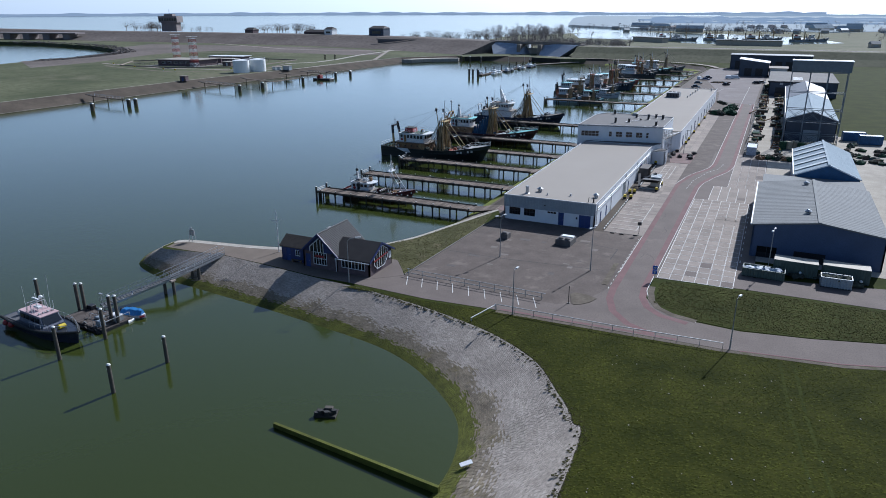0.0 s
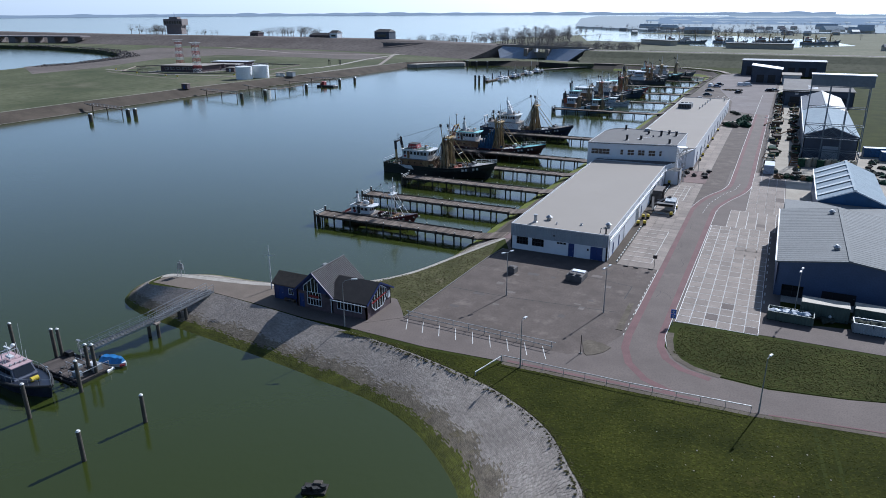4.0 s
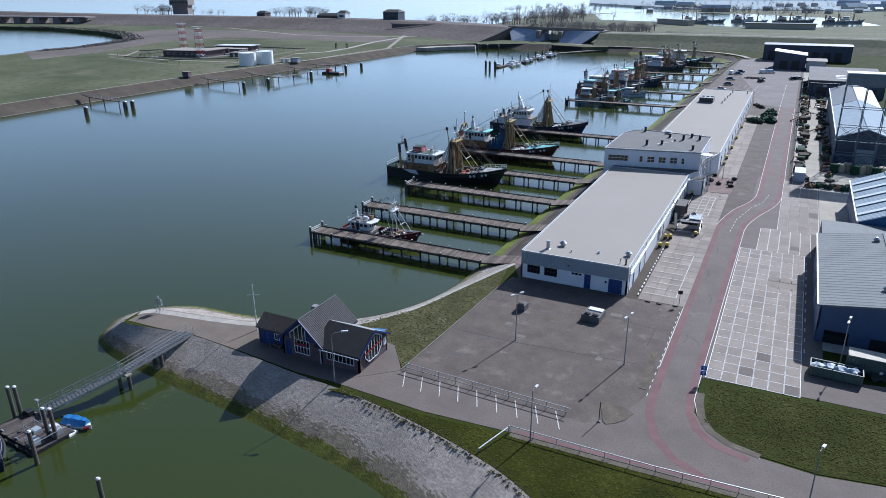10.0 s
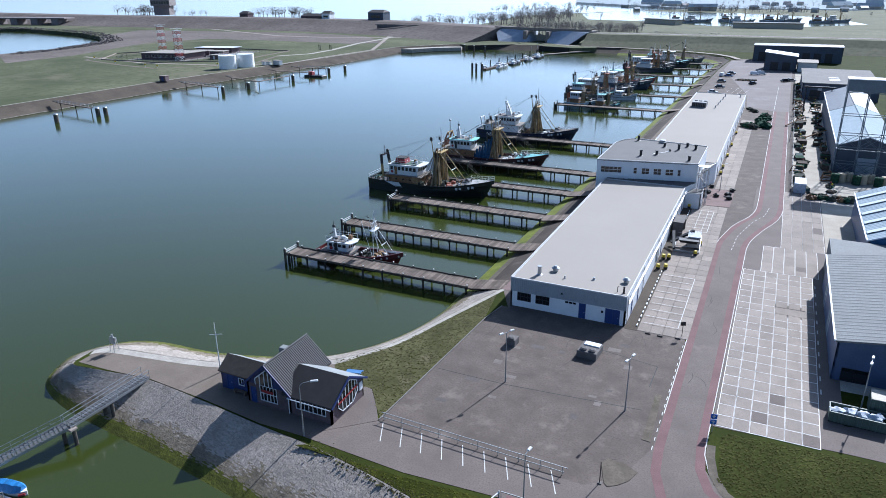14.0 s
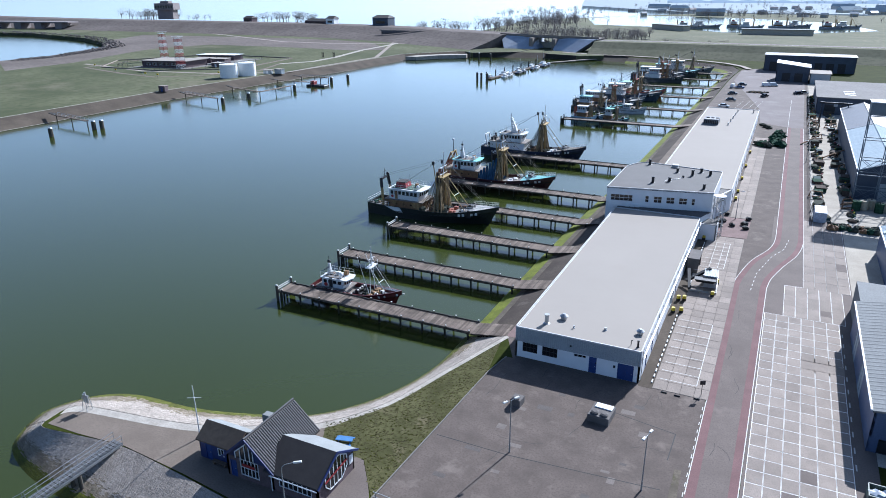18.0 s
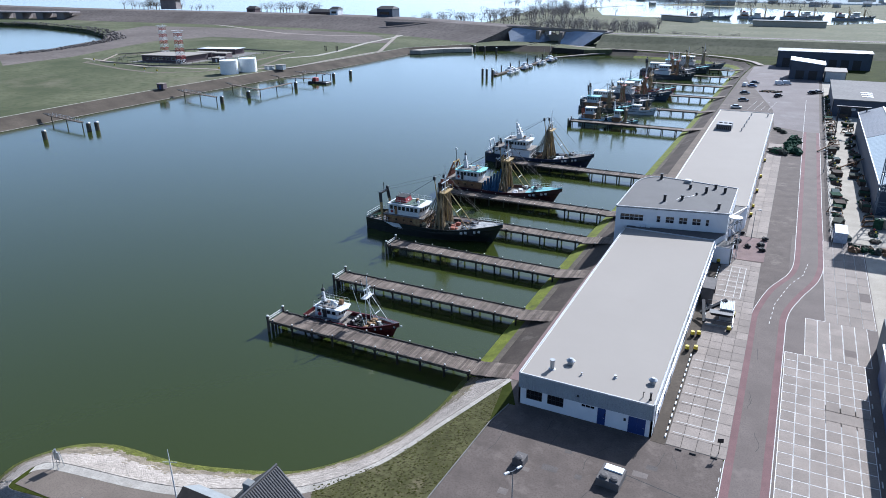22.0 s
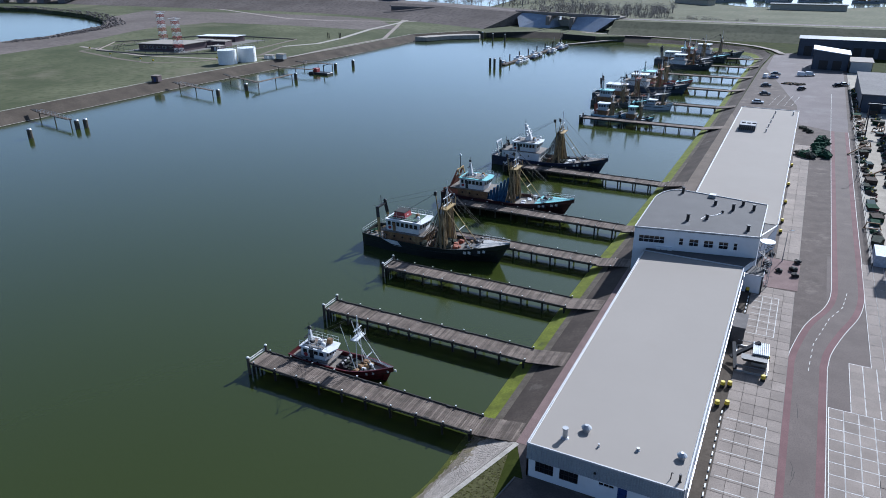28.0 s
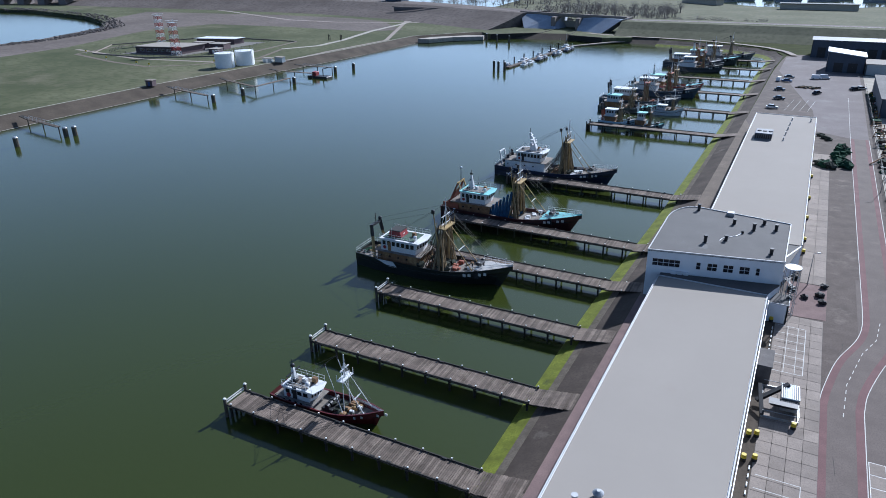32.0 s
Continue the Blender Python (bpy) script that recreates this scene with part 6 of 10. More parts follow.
def gable_house(parent, x0, x1, y0, y1, eave, ridge, axis, roof_mat, over=0.35, thick=0.16, wall=None, gable=None, ends=(True, True)):
    """Walls with gables and two roof slabs; axis is the direction of the ridge."""
    if axis == "y":
        xm = (x0 + x1) / 2
        ga = [((x0, y0), (x1, y0)), ((x1, y1), (x0, y1))]
        slabs = [[(x0 - over, eave - over * (ridge - eave) / (xm - x0)), (xm, ridge)], [(xm, ridge), (x1 + over, eave - over * (ridge - eave) / (xm - x0))]]
    else:
        ym = (y0 + y1) / 2
        ga = [((x1, y0), (x1, y1)), ((x0, y1), (x0, y0))]
        slabs = [[(y0 - over, eave - over * (ridge - eave) / (ym - y0)), (ym, ridge)], [(ym, ridge), (y1 + over, eave - over * (ridge - eave) / (ym - y0))]]
    for use, (p, q) in zip(ends, ga):
        if not use:
            continue
        m, n = wall_frame(p, q)
        g = Geo()
        g.add([(0, 0, eave), (n, 0, eave), (n / 2, 0, ridge), (0, -0.2, eave), (n, -0.2, eave), (n / 2, -0.2, ridge)], [(0, 1, 2), (5, 4, 3), (0, 3, 4, 1), (1, 4, 5, 2), (2, 5, 3, 0)])
        part("gable", g.xf(m), gable or M_NAVY, parent)
    for k, ((a, za), (b, zb)) in enumerate(slabs):
        g = Geo()
        if axis == "y":
            v = [(a, y0 - over, za), (b, y0 - over, zb), (b, y1 + over, zb), (a, y1 + over, za)]
        else:
            v = [(x0 - over, a, za), (x0 - over, b, zb), (x1 + over, b, zb), (x1 + over, a, za)]
        up = [(x, y, z + thick) for x, y, z in v]
        g.rings([v, up])
        part("roof_slope", g, roof_mat[k] if isinstance(roof_mat, (list, tuple)) else roof_mat, parent)


# main block
facade(house, (-37.3, -38.2), (-31.0, -38.2), 0, 2.75, M_BRICK, [(0.5, 1.35, 0.05, 2.2, "door", 1, 1, M_BLUE_DOOR), (1.9, 4.4, 0.6, 2.7, "window", 5, 2, M_FRAME)])
facade(house, (-31.0, -38.2), (-31.0, -30.4), 0, 2.75, M_BRICK)
facade(house, (-31.0, -30.4), (-37.3, -30.4), 0, 2.75, M_BRICK)
facade(house, (-37.3, -30.4), (-37.3, -38.2), 0, 2.75, M_BRICK)
gable_house(house, -37.3, -31.0, -38.2, -30.4, 2.7, 5.6, "y", M_SHEET)
g = Geo()
g.add([(-35.9, -38.25, 2.75), (-33.4, -38.25, 2.75), (-33.4, -38.25, 4.3), (-34.15, -38.25, 5.0), (-35.9, -38.25, 3.5)], [(0, 1, 2, 3, 4)])
gw = part("gable_window", g, M_GLASS_DARK, house, "tall dark gable window")
g = Geo()
for x, zt in ((-35.9, 3.5), (-35.2, 4.1), (-34.5, 4.7), (-33.9, 4.75), (-33.4, 4.3)):
    g.beam((x, -38.3, 2.7), (x, -38.3, zt), 0.08, 0.08)
g.beam((-35.9, -38.3, 3.5), (-34.15, -38.3, 5.0), 0.12, 0.12)
part("mullion", g, M_FRAME, gw)
part("banner", Geo().box(-35.0, -33.3, -38.36, -38.3, 1.9, 2.25), M_RED, house, "red board with plain bars")
g = Geo()
g.beam((-34.15, -38.62, 5.72), (-37.75, -38.62, 2.35), 0.12, 0.26)
g.beam((-34.15, -38.62, 5.72), (-30.55, -38.62, 2.35), 0.12, 0.26)
part("barge_board", g, M_NAVY, house)
# tiles in rows on both slopes of the main roof
tile = Geo().add([(0, -0.13, 0), (0, 0.13, 0), (0.44, 0.13, 0.025), (0.44, -0.13, 0.025), (0, -0.05, 0.05), (0, 0.05, 0.05), (0.44, 0.05, 0.075), (0.44, -0.05, 0.075)],
                 [(0, 4, 7, 3), (4, 5, 6, 7), (5, 1, 2, 6), (0, 1, 5, 4)]).mesh("roof_tile", M_TILE)
for sgn in (-1, 1):
    d = Vector((sgn * 3.15, 0, -2.9)).normalized()
    nrm = Vector((sgn * 2.9, 0, 3.15)).normalized()
    for r in range(10):
        for c in range(28 if sgn > 0 else 14):
            yy = -38.4 + c * (8.5 / 28 if sgn > 0 else 8.5 / 14)
            o = Vector((-34.15, yy, 5.6)) + d * (0.1 + r * 0.45) + nrm * 0.2
            ax = Matrix((( d.x, 0, nrm.x, o.x), (0, 1 if sgn > 0 else 2, 0, o.y), (d.z, 0, nrm.z, o.z), (0, 0, 0, 1)))
            if sgn > 0:
                piece("roof_tile", tile, house, ax)
for y in range(1):
    part("ridge_cap", Geo().tube((-34.15, -38.6, 5.78), (-34.15, -30.0, 5.78), 0.13, n=8), M_TILE, house)
part("chimney", Geo().box(-36.0, -35.0, -33.4, -32.5, 4.2, 5.15, 0.04), M_SHEETGREY, house, "grey roof box")
# east wing
facade(house, (-30.9, -38.2), (-25.2, -38.2), 0, 2.6, M_BRICK, [(0.7, 4.9, 0.85, 2.35, "window", 7, 1, M_FRAME)])
facade(house, (-25.2, -38.2), (-25.2, -31.4), 0, 2.6, M_BRICK)
facade(house, (-25.2, -31.4), (-31, -31.4), 0, 2.6, M_BRICK)
gable_house(house, -31.6, -25.2, -38.2, -31.4, 2.55, 4.45, "x", [M_SHEET, M_SHEETGREY], ends=(True, False))
oct_ = [(-37.0, 1.6), (-36.2, 0.75), (-34.0, 0.75), (-33.0, 1.7), (-33.0, 3.1), (-34.3, 3.95), (-35.3, 3.95), (-37.0, 2.9)]
g = Geo().rings([[(-25.18, y, z) for y, z in oct_], [(-25.06, y, z) for y, z in oct_]])
gw = part("gable_window", g, M_GLASS_DARK, house, "dark eight-sided gable window")
for (y0, z0), (y1, z1) in zip(oct_, oct_[1:] + oct_[:1]):
    part("frame", Geo().beam((-25.04, y0, z0), (-25.04, y1, z1), 0.08, 0.1), M_FRAME, gw)
for y, za, zt in ((-36.2, 0.75, 3.4), (-35.5, 0.75, 3.8), (-34.8, 0.75, 3.95), (-34.1, 0.75, 3.8), (-33.5, 1.2, 3.4)):
    part("mullion", Geo().beam((-25.03, y, za), (-25.03, y, zt), 0.07, 0.07), M_FRAME, gw)
part("banner", Geo().add([(-24.98, -37.1, 2.0), (-24.98, -33.0, 2.35), (-24.98, -33.0, 2.6), (-24.98, -37.1, 2.3)], [(0, 1, 2, 3)]), M_RED, house, "red board with plain bars")
part("notice", Geo().box(-25.18, -25.1, -32.4, -31.7, 1.2, 2.3), M_FRAME, house)
g = Geo()
g.beam((-24.82, -34.8, 4.56), (-24.82, -38.6, 2.4), 0.12, 0.24)
g.beam((-24.82, -34.8, 4.56), (-24.82, -31.0, 2.4), 0.12, 0.24)
part("barge_board", g, M_NAVY, house)
# west wing
facade(house, (-42.3, -37.2), (-37.3, -37.2), 0, 2.5, M_NAVY, [(0.9, 1.8, 0.05, 2.1, "door", 1, 1, M_BLUE_DOOR), (2.7, 3.6, 1.0, 2.0, "window", 2, 1, M_FRAME)])
facade(house, (-42.3, -33.6), (-42.3, -37.2), 0, 2.5, M_NAVY)
facade(house, (-37.3, -33.6), (-42.3, -33.6), 0, 2.5, M_NAVY)
gable_house(house, -42.3, -37.0, -37.2, -33.6, 2.5, 3.7, "x", [M_TIMBER, M_SHEETGREY], over=0.25, ends=(False, True))
part("gutter", Geo().tube((-31.0, -38.75, 2.3), (-24.9, -38.75, 2.3), 0.07, n=8), M_FRAME, house)
part("downpipe", Geo().tube((-31.1, -38.35, 0), (-31.1, -38.35, 2.4), 0.06, n=8), M_FRAME, house)
part("bench", Geo().box(-40.2, -38.2, -37.75, -37.3, 0.38, 0.46).box(-40.1, -39.9, -37.7, -37.35, 0, 0.38).box(-38.5, -38.3, -37.7, -37.35, 0, 0.38), M_TIMBER, house)
pt = thing("picnic_table", pose(-28.6, -28.2, 0, 0, 0, 14), "blue picnic table with benches on the grass", "table")
M_PICNIC = mat("blue_picnic_paint", (0.05, 0.16, 0.36), 0.6, var=0.2)
part("tabletop", Geo().box(-1, 1, -0.4, 0.4, 0.72, 0.77, 0.01), M_PICNIC, pt)
for s in (-1, 1):
    part("bench", Geo().box(-1, 1, s * 0.75 - 0.14, s * 0.75 + 0.14, 0.42, 0.47, 0.01), M_PICNIC, pt)
    part("leg", Geo().beam((s * 0.7, -0.75, 0), (s * 0.7, 0.3, 0.72), 0.08, 0.08).beam((s * 0.7, 0.75, 0), (s * 0.7, -0.3, 0.72), 0.08, 0.08).beam((s * 0.7, -0.8, 0.38), (s * 0.7, 0.8, 0.38), 0.08, 0.06), M_PICNIC, pt)
ms = thing("signal_mast", pose(-45.0, -34.6, 0), "thin white signal mast with a yard", "mast")
part("pole", Geo().tube((0, 0, 0), (0, 0, 7.2), 0.09, 0.04, n=8), M_BOATWHITE, ms)
part("yard", Geo().tube((-0.9, -0.2, 5.4), (0.9, 0.2, 5.7), 0.04, n=6), M_BOATWHITE, ms)
bs_ = thing("beacon_frame", pose(-62.3, -36.4, 0), "grey steel beacon frame at the breakwater tip", "beacon")
for a, b_ in ((-0.4, -0.4), (0.4, -0.4), (0.4, 0.4), (-0.4, 0.4)):
    part("leg", Geo().tube((a, b_, 0), (a * 0.7, b_ * 0.7, 2.0), 0.04, n=6), M_STEEL, bs_)
part("panel", Geo().box(-0.5, 0.5, -0.06, 0.06, 1.1, 2.2).tube((0, 0, 2.2), (0, 0, 2.6), 0.12, n=10), M_STEEL, bs_)

# ---- gangway, pontoon, mooring piles ----
M_GRATING = mat("grey_walkway_grating", (0.09, 0.092, 0.095), 0.7, metal=0.2, var=0.2)
gw_ = thing("gangway", label="long aluminium gangway with handrails down to the pontoon", category="gangway")
pa, pb, pc = Vector((-53.0, -39.6, 0.25)), Vector((-53.6, -50.8, -0.35)), Vector((-57.3, -59.9, -1.95))
for k, (p, q) in enumerate(((pa, pb), (pb, pc))):
    d = (q - p).normalized()
    s = Vector((d.y, -d.x, 0)).normalized() * 0.75
    g = Geo()
    nn = int((q - p).length / 0.45)
    for i in range(nn):
        c = p + (q - p) * ((i + 0.5) / nn)
        g.beam(c - s, c + s, 0.4, 0.05)
    tagged(part("walkway", g, M_GRATING, gw_), kind="stuff")
    for sg_ in (-1, 1):
        o = s * sg_
        part("beam", Geo().beam(p + o - Vector((0, 0, 0.15)), q + o - Vector((0, 0, 0.15)), 0.12, 0.3), M_ALU, gw_)
        g = Geo()
        for h in (0.55, 1.05):
            g.tube(p + o + Vector((0, 0, h)), q + o + Vector((0, 0, h)), 0.035, n=6)
        nn = 7
        for i in range(nn + 1):
            c = p + (q - p) * (i / nn) + o
            g.tube(c, c + Vector((0, 0, 1.05)), 0.03, n=6)
        part("handrail", g, M_ALU, gw_)
for x, y in ((-54.3, -50.9), (-52.9, -50.5), (-54.0, -45.4), (-52.7, -45.3)):
    part("support_pile", Geo().tube((x, y, WATER - 2), (x, y, -0.5), 0.24, n=10), M_PILE, gw_)
part("crosshead", Geo().box(-54.8, -52.4, -51.2, -50.3, -0.75, -0.5, 0.05), M_CONC, gw_)
M_OLDPLANK = mat("dark_old_plank", (0.085, 0.072, 0.065), 0.9, var=0.3, scale=1.5, rnd=0.3, spec=0.2)
pn = thing("pontoon", pose(-55.3, -62.1, WATER, 0, 0, -4), "dark timber floating pontoon with mooring gear", "pontoon")
part("float", Geo().box(-4.6, 4.2, -2.6, 2.2, -0.4, 0.45, 0.08), M_DARKMETAL, pn)
for i in range(22):
    part("plank", Geo().box(-4.55 + i * 0.4, -4.19 + i * 0.4, -2.5, 2.1, 0.45, 0.52), M_OLDPLANK, pn)
for x, y in ((-3, -2.2), (0, -2.2), (2.5, -2.2), (-3, 1.8), (1.5, 1.8)):
    part("cleat", Geo().box(x - 0.25, x + 0.25, y - 0.08, y + 0.08, 0.52, 0.72, 0.03), M_STEEL, pn)
part("fender", Geo().tube((-4.4, -2.75, 0.1), (4.0, -2.75, 0.1), 0.2, n=8), M_BLACK, pn)
part("service_post", Geo().tube((-1, 1.4, 0.5), (-1, 1.4, 3.4), 0.05, n=6).box(-1.3, -0.7, 1.25, 1.55, 3.3, 3.45), M_STEEL, pn)
part("rail", Geo().pipe([(-0.5, -1, 0.52), (-0.5, -1, 1.5), (1.6, -1, 1.5), (1.6, -1, 0.52)], 0.04).pipe([(-0.5, 0.3, 0.52), (-0.5, 0.3, 1.5), (1.6, 0.3, 1.5), (1.6, 0.3, 0.52)], 0.04), M_STEEL, pn)
for x, y, zt in ((-60.2, -61.4, 1.5), (-59.5, -61.0, 1.5), (-49.8, -65.8, 1.3), (-52.4, -62.4, 1.4), (-51.4, -62.2, 1.5), (-50.1, -72.4, 1.5), (-37.3, -67.2, 0.55), (-37.4, -75.2, 0.6), (-67.0, -62.6, 1.5)):
    pl = thing("mooring_pile", pose(x, y, 0), "thick weathered timber mooring pile with white cap", "mooring pile", "mooring piles in the basin")
    part("shaft", Geo().tube((0.03, 0.02, WATER - 2.5), (-0.04, 0, zt), 0.25, 0.23, n=12), M_PILE, pl)
    part("cap", Geo().tube((-0.04, 0, zt), (-0.04, 0, zt + 0.16), 0.26, 0.14, n=12), M_CAP, pl, "white cap")
    part("ring", Geo().tube((-0.3, 0, zt - 0.6), (-0.36, 0, zt - 0.6), 0.12, n=8), M_CAP, pl)
# small blue covered boat and its tender float
bb = thing("dinghy", pose(-52.0, -58.9, WATER, 0, 0, 8), "small motor boat under a blue tarpaulin", "boat")
M_TARP = mat("blue_tarpaulin", (0.03, 0.17, 0.42), 0.5, var=0.25, scale=2, fine=6, bump=0.03)
g = Geo()
rows = []
for i in range(9):
    s = i / 8
    w = 0.85 * (1 - max(0, (s - 0.5) / 0.5) ** 2) + 0.03
    rows.append([(-1.9 + 3.8 * s, -w * 0.7, -0.2), (-1.9 + 3.8 * s, -w, 0.55), (-1.9 + 3.8 * s, w, 0.55), (-1.9 + 3.8 * s, w * 0.7, -0.2)])
part("hull", g.rings(rows), M_BOATWHITE, bb)
g = Geo()
rows = []
for i in range(8):
    s = i / 8
    w = 0.9 * (1 - max(0, (s - 0.5) / 0.5) ** 2) + 0.03
    hh = 0.75 + 0.35 * math.sin(s * 3.1) + 0.1 * math.sin(i * 2.3)
    rows.append([(-1.9 + 3.8 * s, -w, 0.5), (-1.9 + 3.8 * s, -w * 0.4, 0.5 + hh * 0.6), (-1.9 + 3.8 * s, w * 0.3, 0.5 + hh * 0.7), (-1.9 + 3.8 * s, w, 0.5)])
part("cover", g.rings(rows), M_TARP, bb, "blue tarpaulin cover")
part("engine", Geo().box(-2.3, -1.9, -0.2, 0.2, 0.1, 1.0, 0.06), M_DARKMETAL, bb)
part("fender", Geo().tube((1.4, -0.7, 0.3), (1.9, -0.3, 0.35), 0.15, n=8), M_RED, bb)
td = thing("jet_ski_float", pose(-51.9, -60.5, WATER, 0, 0, 5), "small white floating dock beside the pontoon", "float")
part("deck", Geo().box(-1.0, 1.0, -0.6, 0.6, -0.1, 0.35, 0.12), M_BOATWHITE, td)

# patrol boat
pb_ = thing("patrol_boat", pose(-59.3, -67.4, WATER, 0, 0, -6), "dark-hulled patrol boat with red fenders and grey wheelhouse", "boat")
L_, B_ = 14.5, 4.4
rows = []
for i in range(13):
    s = i / 12
    w = B_ / 2 * (0.85 + 0.15 * min(1, s / 0.2)) * (1 - max(0, (s - 0.55) / 0.45) ** 2.2) + 0.03
    z = 1.15 + 0.55 * max(0, s - 0.4) ** 1.5 * 2
    rows.append([(-L_ / 2 + s * L_, -w * 0.75, -0.5), (-L_ / 2 + s * L_ + 0.5 * s ** 4, -w, z), (-L_ / 2 + s * L_ + 0.5 * s ** 4, w, z), (-L_ / 2 + s * L_, w * 0.75, -0.5)])
part("hull", Geo().rings(rows), hull_paint((0.012, 0.016, 0.03)), pb_)
for sgn in (-1, 1):
    part("fender_collar", Geo().rings([[(r[1][0], sgn * (abs(r[1][1]) + 0.05) + 0.2 * math.cos(q), r[1][2] + 0.2 * math.sin(q)) for q in (0, 0.79, 1.57, 2.36, 3.14, 3.93, 4.71, 5.5)] for r in rows]), M_BLACK, pb_)
part("deck", Geo().box(-6.8, 4.0, -1.8, 1.8, 1.15, 1.24), mat("grey_deck", (0.09, 0.09, 0.095), 0.7, var=0.2), pb_)
part("cabin", Geo().rings([[(-3.6, -1.45, 1.2), (2.2, -1.45, 1.2), (2.2, 1.45, 1.2), (-3.6, 1.45, 1.2)], [(-3.4, -1.25, 2.7), (1.4, -1.25, 2.7), (1.4, 1.25, 2.7), (-3.4, 1.25, 2.7)]]), mat("grey_cabin_paint", (0.12, 0.13, 0.17), 0.5, var=0.15), pb_)
for k in range(4):
    for sgn in (-1, 1):
        part("pane", Geo().box(-3.1 + k * 1.15, -2.2 + k * 1.15, sgn * 1.36 - 0.05, sgn * 1.36 + 0.05, 1.85, 2.45), M_GLASS_DARK, pb_)
part("windscreen", Geo().add([(2.08, -1.2, 1.65), (2.08, 1.2, 1.65), (1.55, 1.1, 2.55), (1.55, -1.1, 2.55)], [(0, 1, 2, 3)]), M_GLASS_DARK, pb_)
part("cabin_roof", Geo().box(-3.6, 1.6, -1.35, 1.35, 2.7, 2.82, 0.04), mat("pale_pink_canvas", (0.42, 0.3, 0.31), 0.8, var=0.15), pb_, "faded pink roof cover")
g = Geo().tube((-1.2, 0, 2.8), (-1.2, 0, 5.2), 0.06, n=6).tube((-1.2, -0.7, 4.2), (-1.2, 0.7, 4.2), 0.05, n=6).box(-1.5, -0.4, -0.3, 0.3, 3.2, 3.45, 0.05)
g.tube((0.6, 0.8, 2.8), (0.9, 0.9, 8.0), 0.03, 0.015, n=5).tube((-2.4, -0.8, 2.8), (-2.5, -0.8, 6.2), 0.02, n=5)
part("aerial_mast", g, M_BOATWHITE, pb_)
g = Geo()
for sgn in (-1, 1):
    g.pipe([(r[1][0], sgn * abs(r[1][1]) * 0.92, r[1][2] + 0.9) for r in rows[6:]], 0.03, n=5)
    for r in rows[6:]:
        g.tube((r[1][0], sgn * abs(r[1][1]) * 0.92, r[1][2]), (r[1][0], sgn * abs(r[1][1]) * 0.92, r[1][2] + 0.9), 0.025, n=5)
part("rail", g, M_STEEL, pb_)
part("yellow_drum", Geo().tube((4.2, -0.5, 1.7), (4.2, 0.4, 1.7), 0.32, n=12), M_YELLOW, pb_)
for x in (-5.5, -4.2):
    part("buoy", Geo().blob((x, -2.35, 0.8), 0.42, 4, 2, 1.0, 0.02), M_RED, pb_)
# sheet pile breakwater stub, nesting raft, stray board
tagged(part("sheet_wall", Geo().beam((-16.3, -72.9, WATER - 0.1), (4.0, -75.2, WATER + 0.15), 0.34, 1.2), M_ALGAE), "low algae-green timber wall in the water", "wall", kind="structure")
rf = thing("floating_raft", pose(-12.7, -68.6, WATER, 0, 0, 20), "small dark raft of scrap floating in the basin", "raft")
part("base", Geo().box(-1.2, 1.2, -0.8, 0.8, -0.2, 0.22, 0.06), M_WOOD_DARK, rf)
for k in range(6):
    part("tyre", Geo().tube((-0.9 + k * 0.36, -0.5 + 0.2 * (k % 3), 0.2), (-0.9 + k * 0.36, -0.45 + 0.2 * (k % 3), 0.55 + 0.1 * (k % 2)), 0.3, n=10), M_BLACK, rf)
part("box", Geo().box(-0.2, 0.7, 0.0, 0.6, 0.2, 0.75, 0.05), M_PILE, rf)
tagged(part("stray_board", Geo().beam((4.5, -71.6, -2.2), (5.4, -70.8, -2.0), 0.6, 0.06), M_BOATWHITE), "white board lying on the algae slope", "board")

# clutter on the patrol boat and the pontoon
rq = random.Random(41)
part("roof_frame", Geo().pipe([(-1.8, -1.1, 2.8), (-1.6, -1.0, 4.1), (-1.6, 1.0, 4.1), (-1.8, 1.1, 2.8)], 0.06).pipe([(-0.6, -1.1, 2.8), (-0.8, -1.0, 4.1), (-0.8, 1.0, 4.1), (-0.6, 1.1, 2.8)], 0.06), M_STEEL, pb_)
part("radar", Geo().box(-1.9, -0.5, -0.14, 0.14, 4.4, 4.55, 0.03), M_BOATWHITE, pb_)
part("radome", Geo().blob((-1.2, 0.7, 4.5), 0.3, 2, 2, 0.8, 0.0), M_BOATWHITE, pb_)
for k in range(5):
    part("aerial", Geo().tube((-3 + k * 1.0, (-1) ** k * 1.0, 2.8), (-3 + k * 1.0, (-1) ** k * 1.05, 3.8 + 0.5 * (k % 3)), 0.03, n=5), M_BOATWHITE, pb_)
for k in range(4):
    part("lamp", Geo().box(0.6 + 0.0 * k, 0.85, -1.0 + k * 0.6, -0.75 + k * 0.6, 2.84, 3.05, 0.03), M_STEEL, pb_)
part("raft_canister", Geo().tube((-5.2, -0.6, 1.6), (-5.2, 0.6, 1.6), 0.35, n=12), M_BOATWHITE, pb_)
for k, (x, y, w, d, h, m_) in enumerate(((2.6, -1.6, 0.5, 0.4, 0.7, M_CLAD), (1.9, 1.2, 0.6, 0.4, 0.5, M_BOATWHITE), (3.3, 0.6, 0.4, 0.6, 0.9, M_STEEL), (-3.6, 1.4, 0.5, 0.4, 0.6, M_DARKMETAL), (0.4, -0.2, 0.5, 0.5, 0.35, M_CLAD))):
    part("locker", Geo().box(x - w, x + w, y - d, y + d, 0.52, 0.52 + h, 0.04), m_, pn)
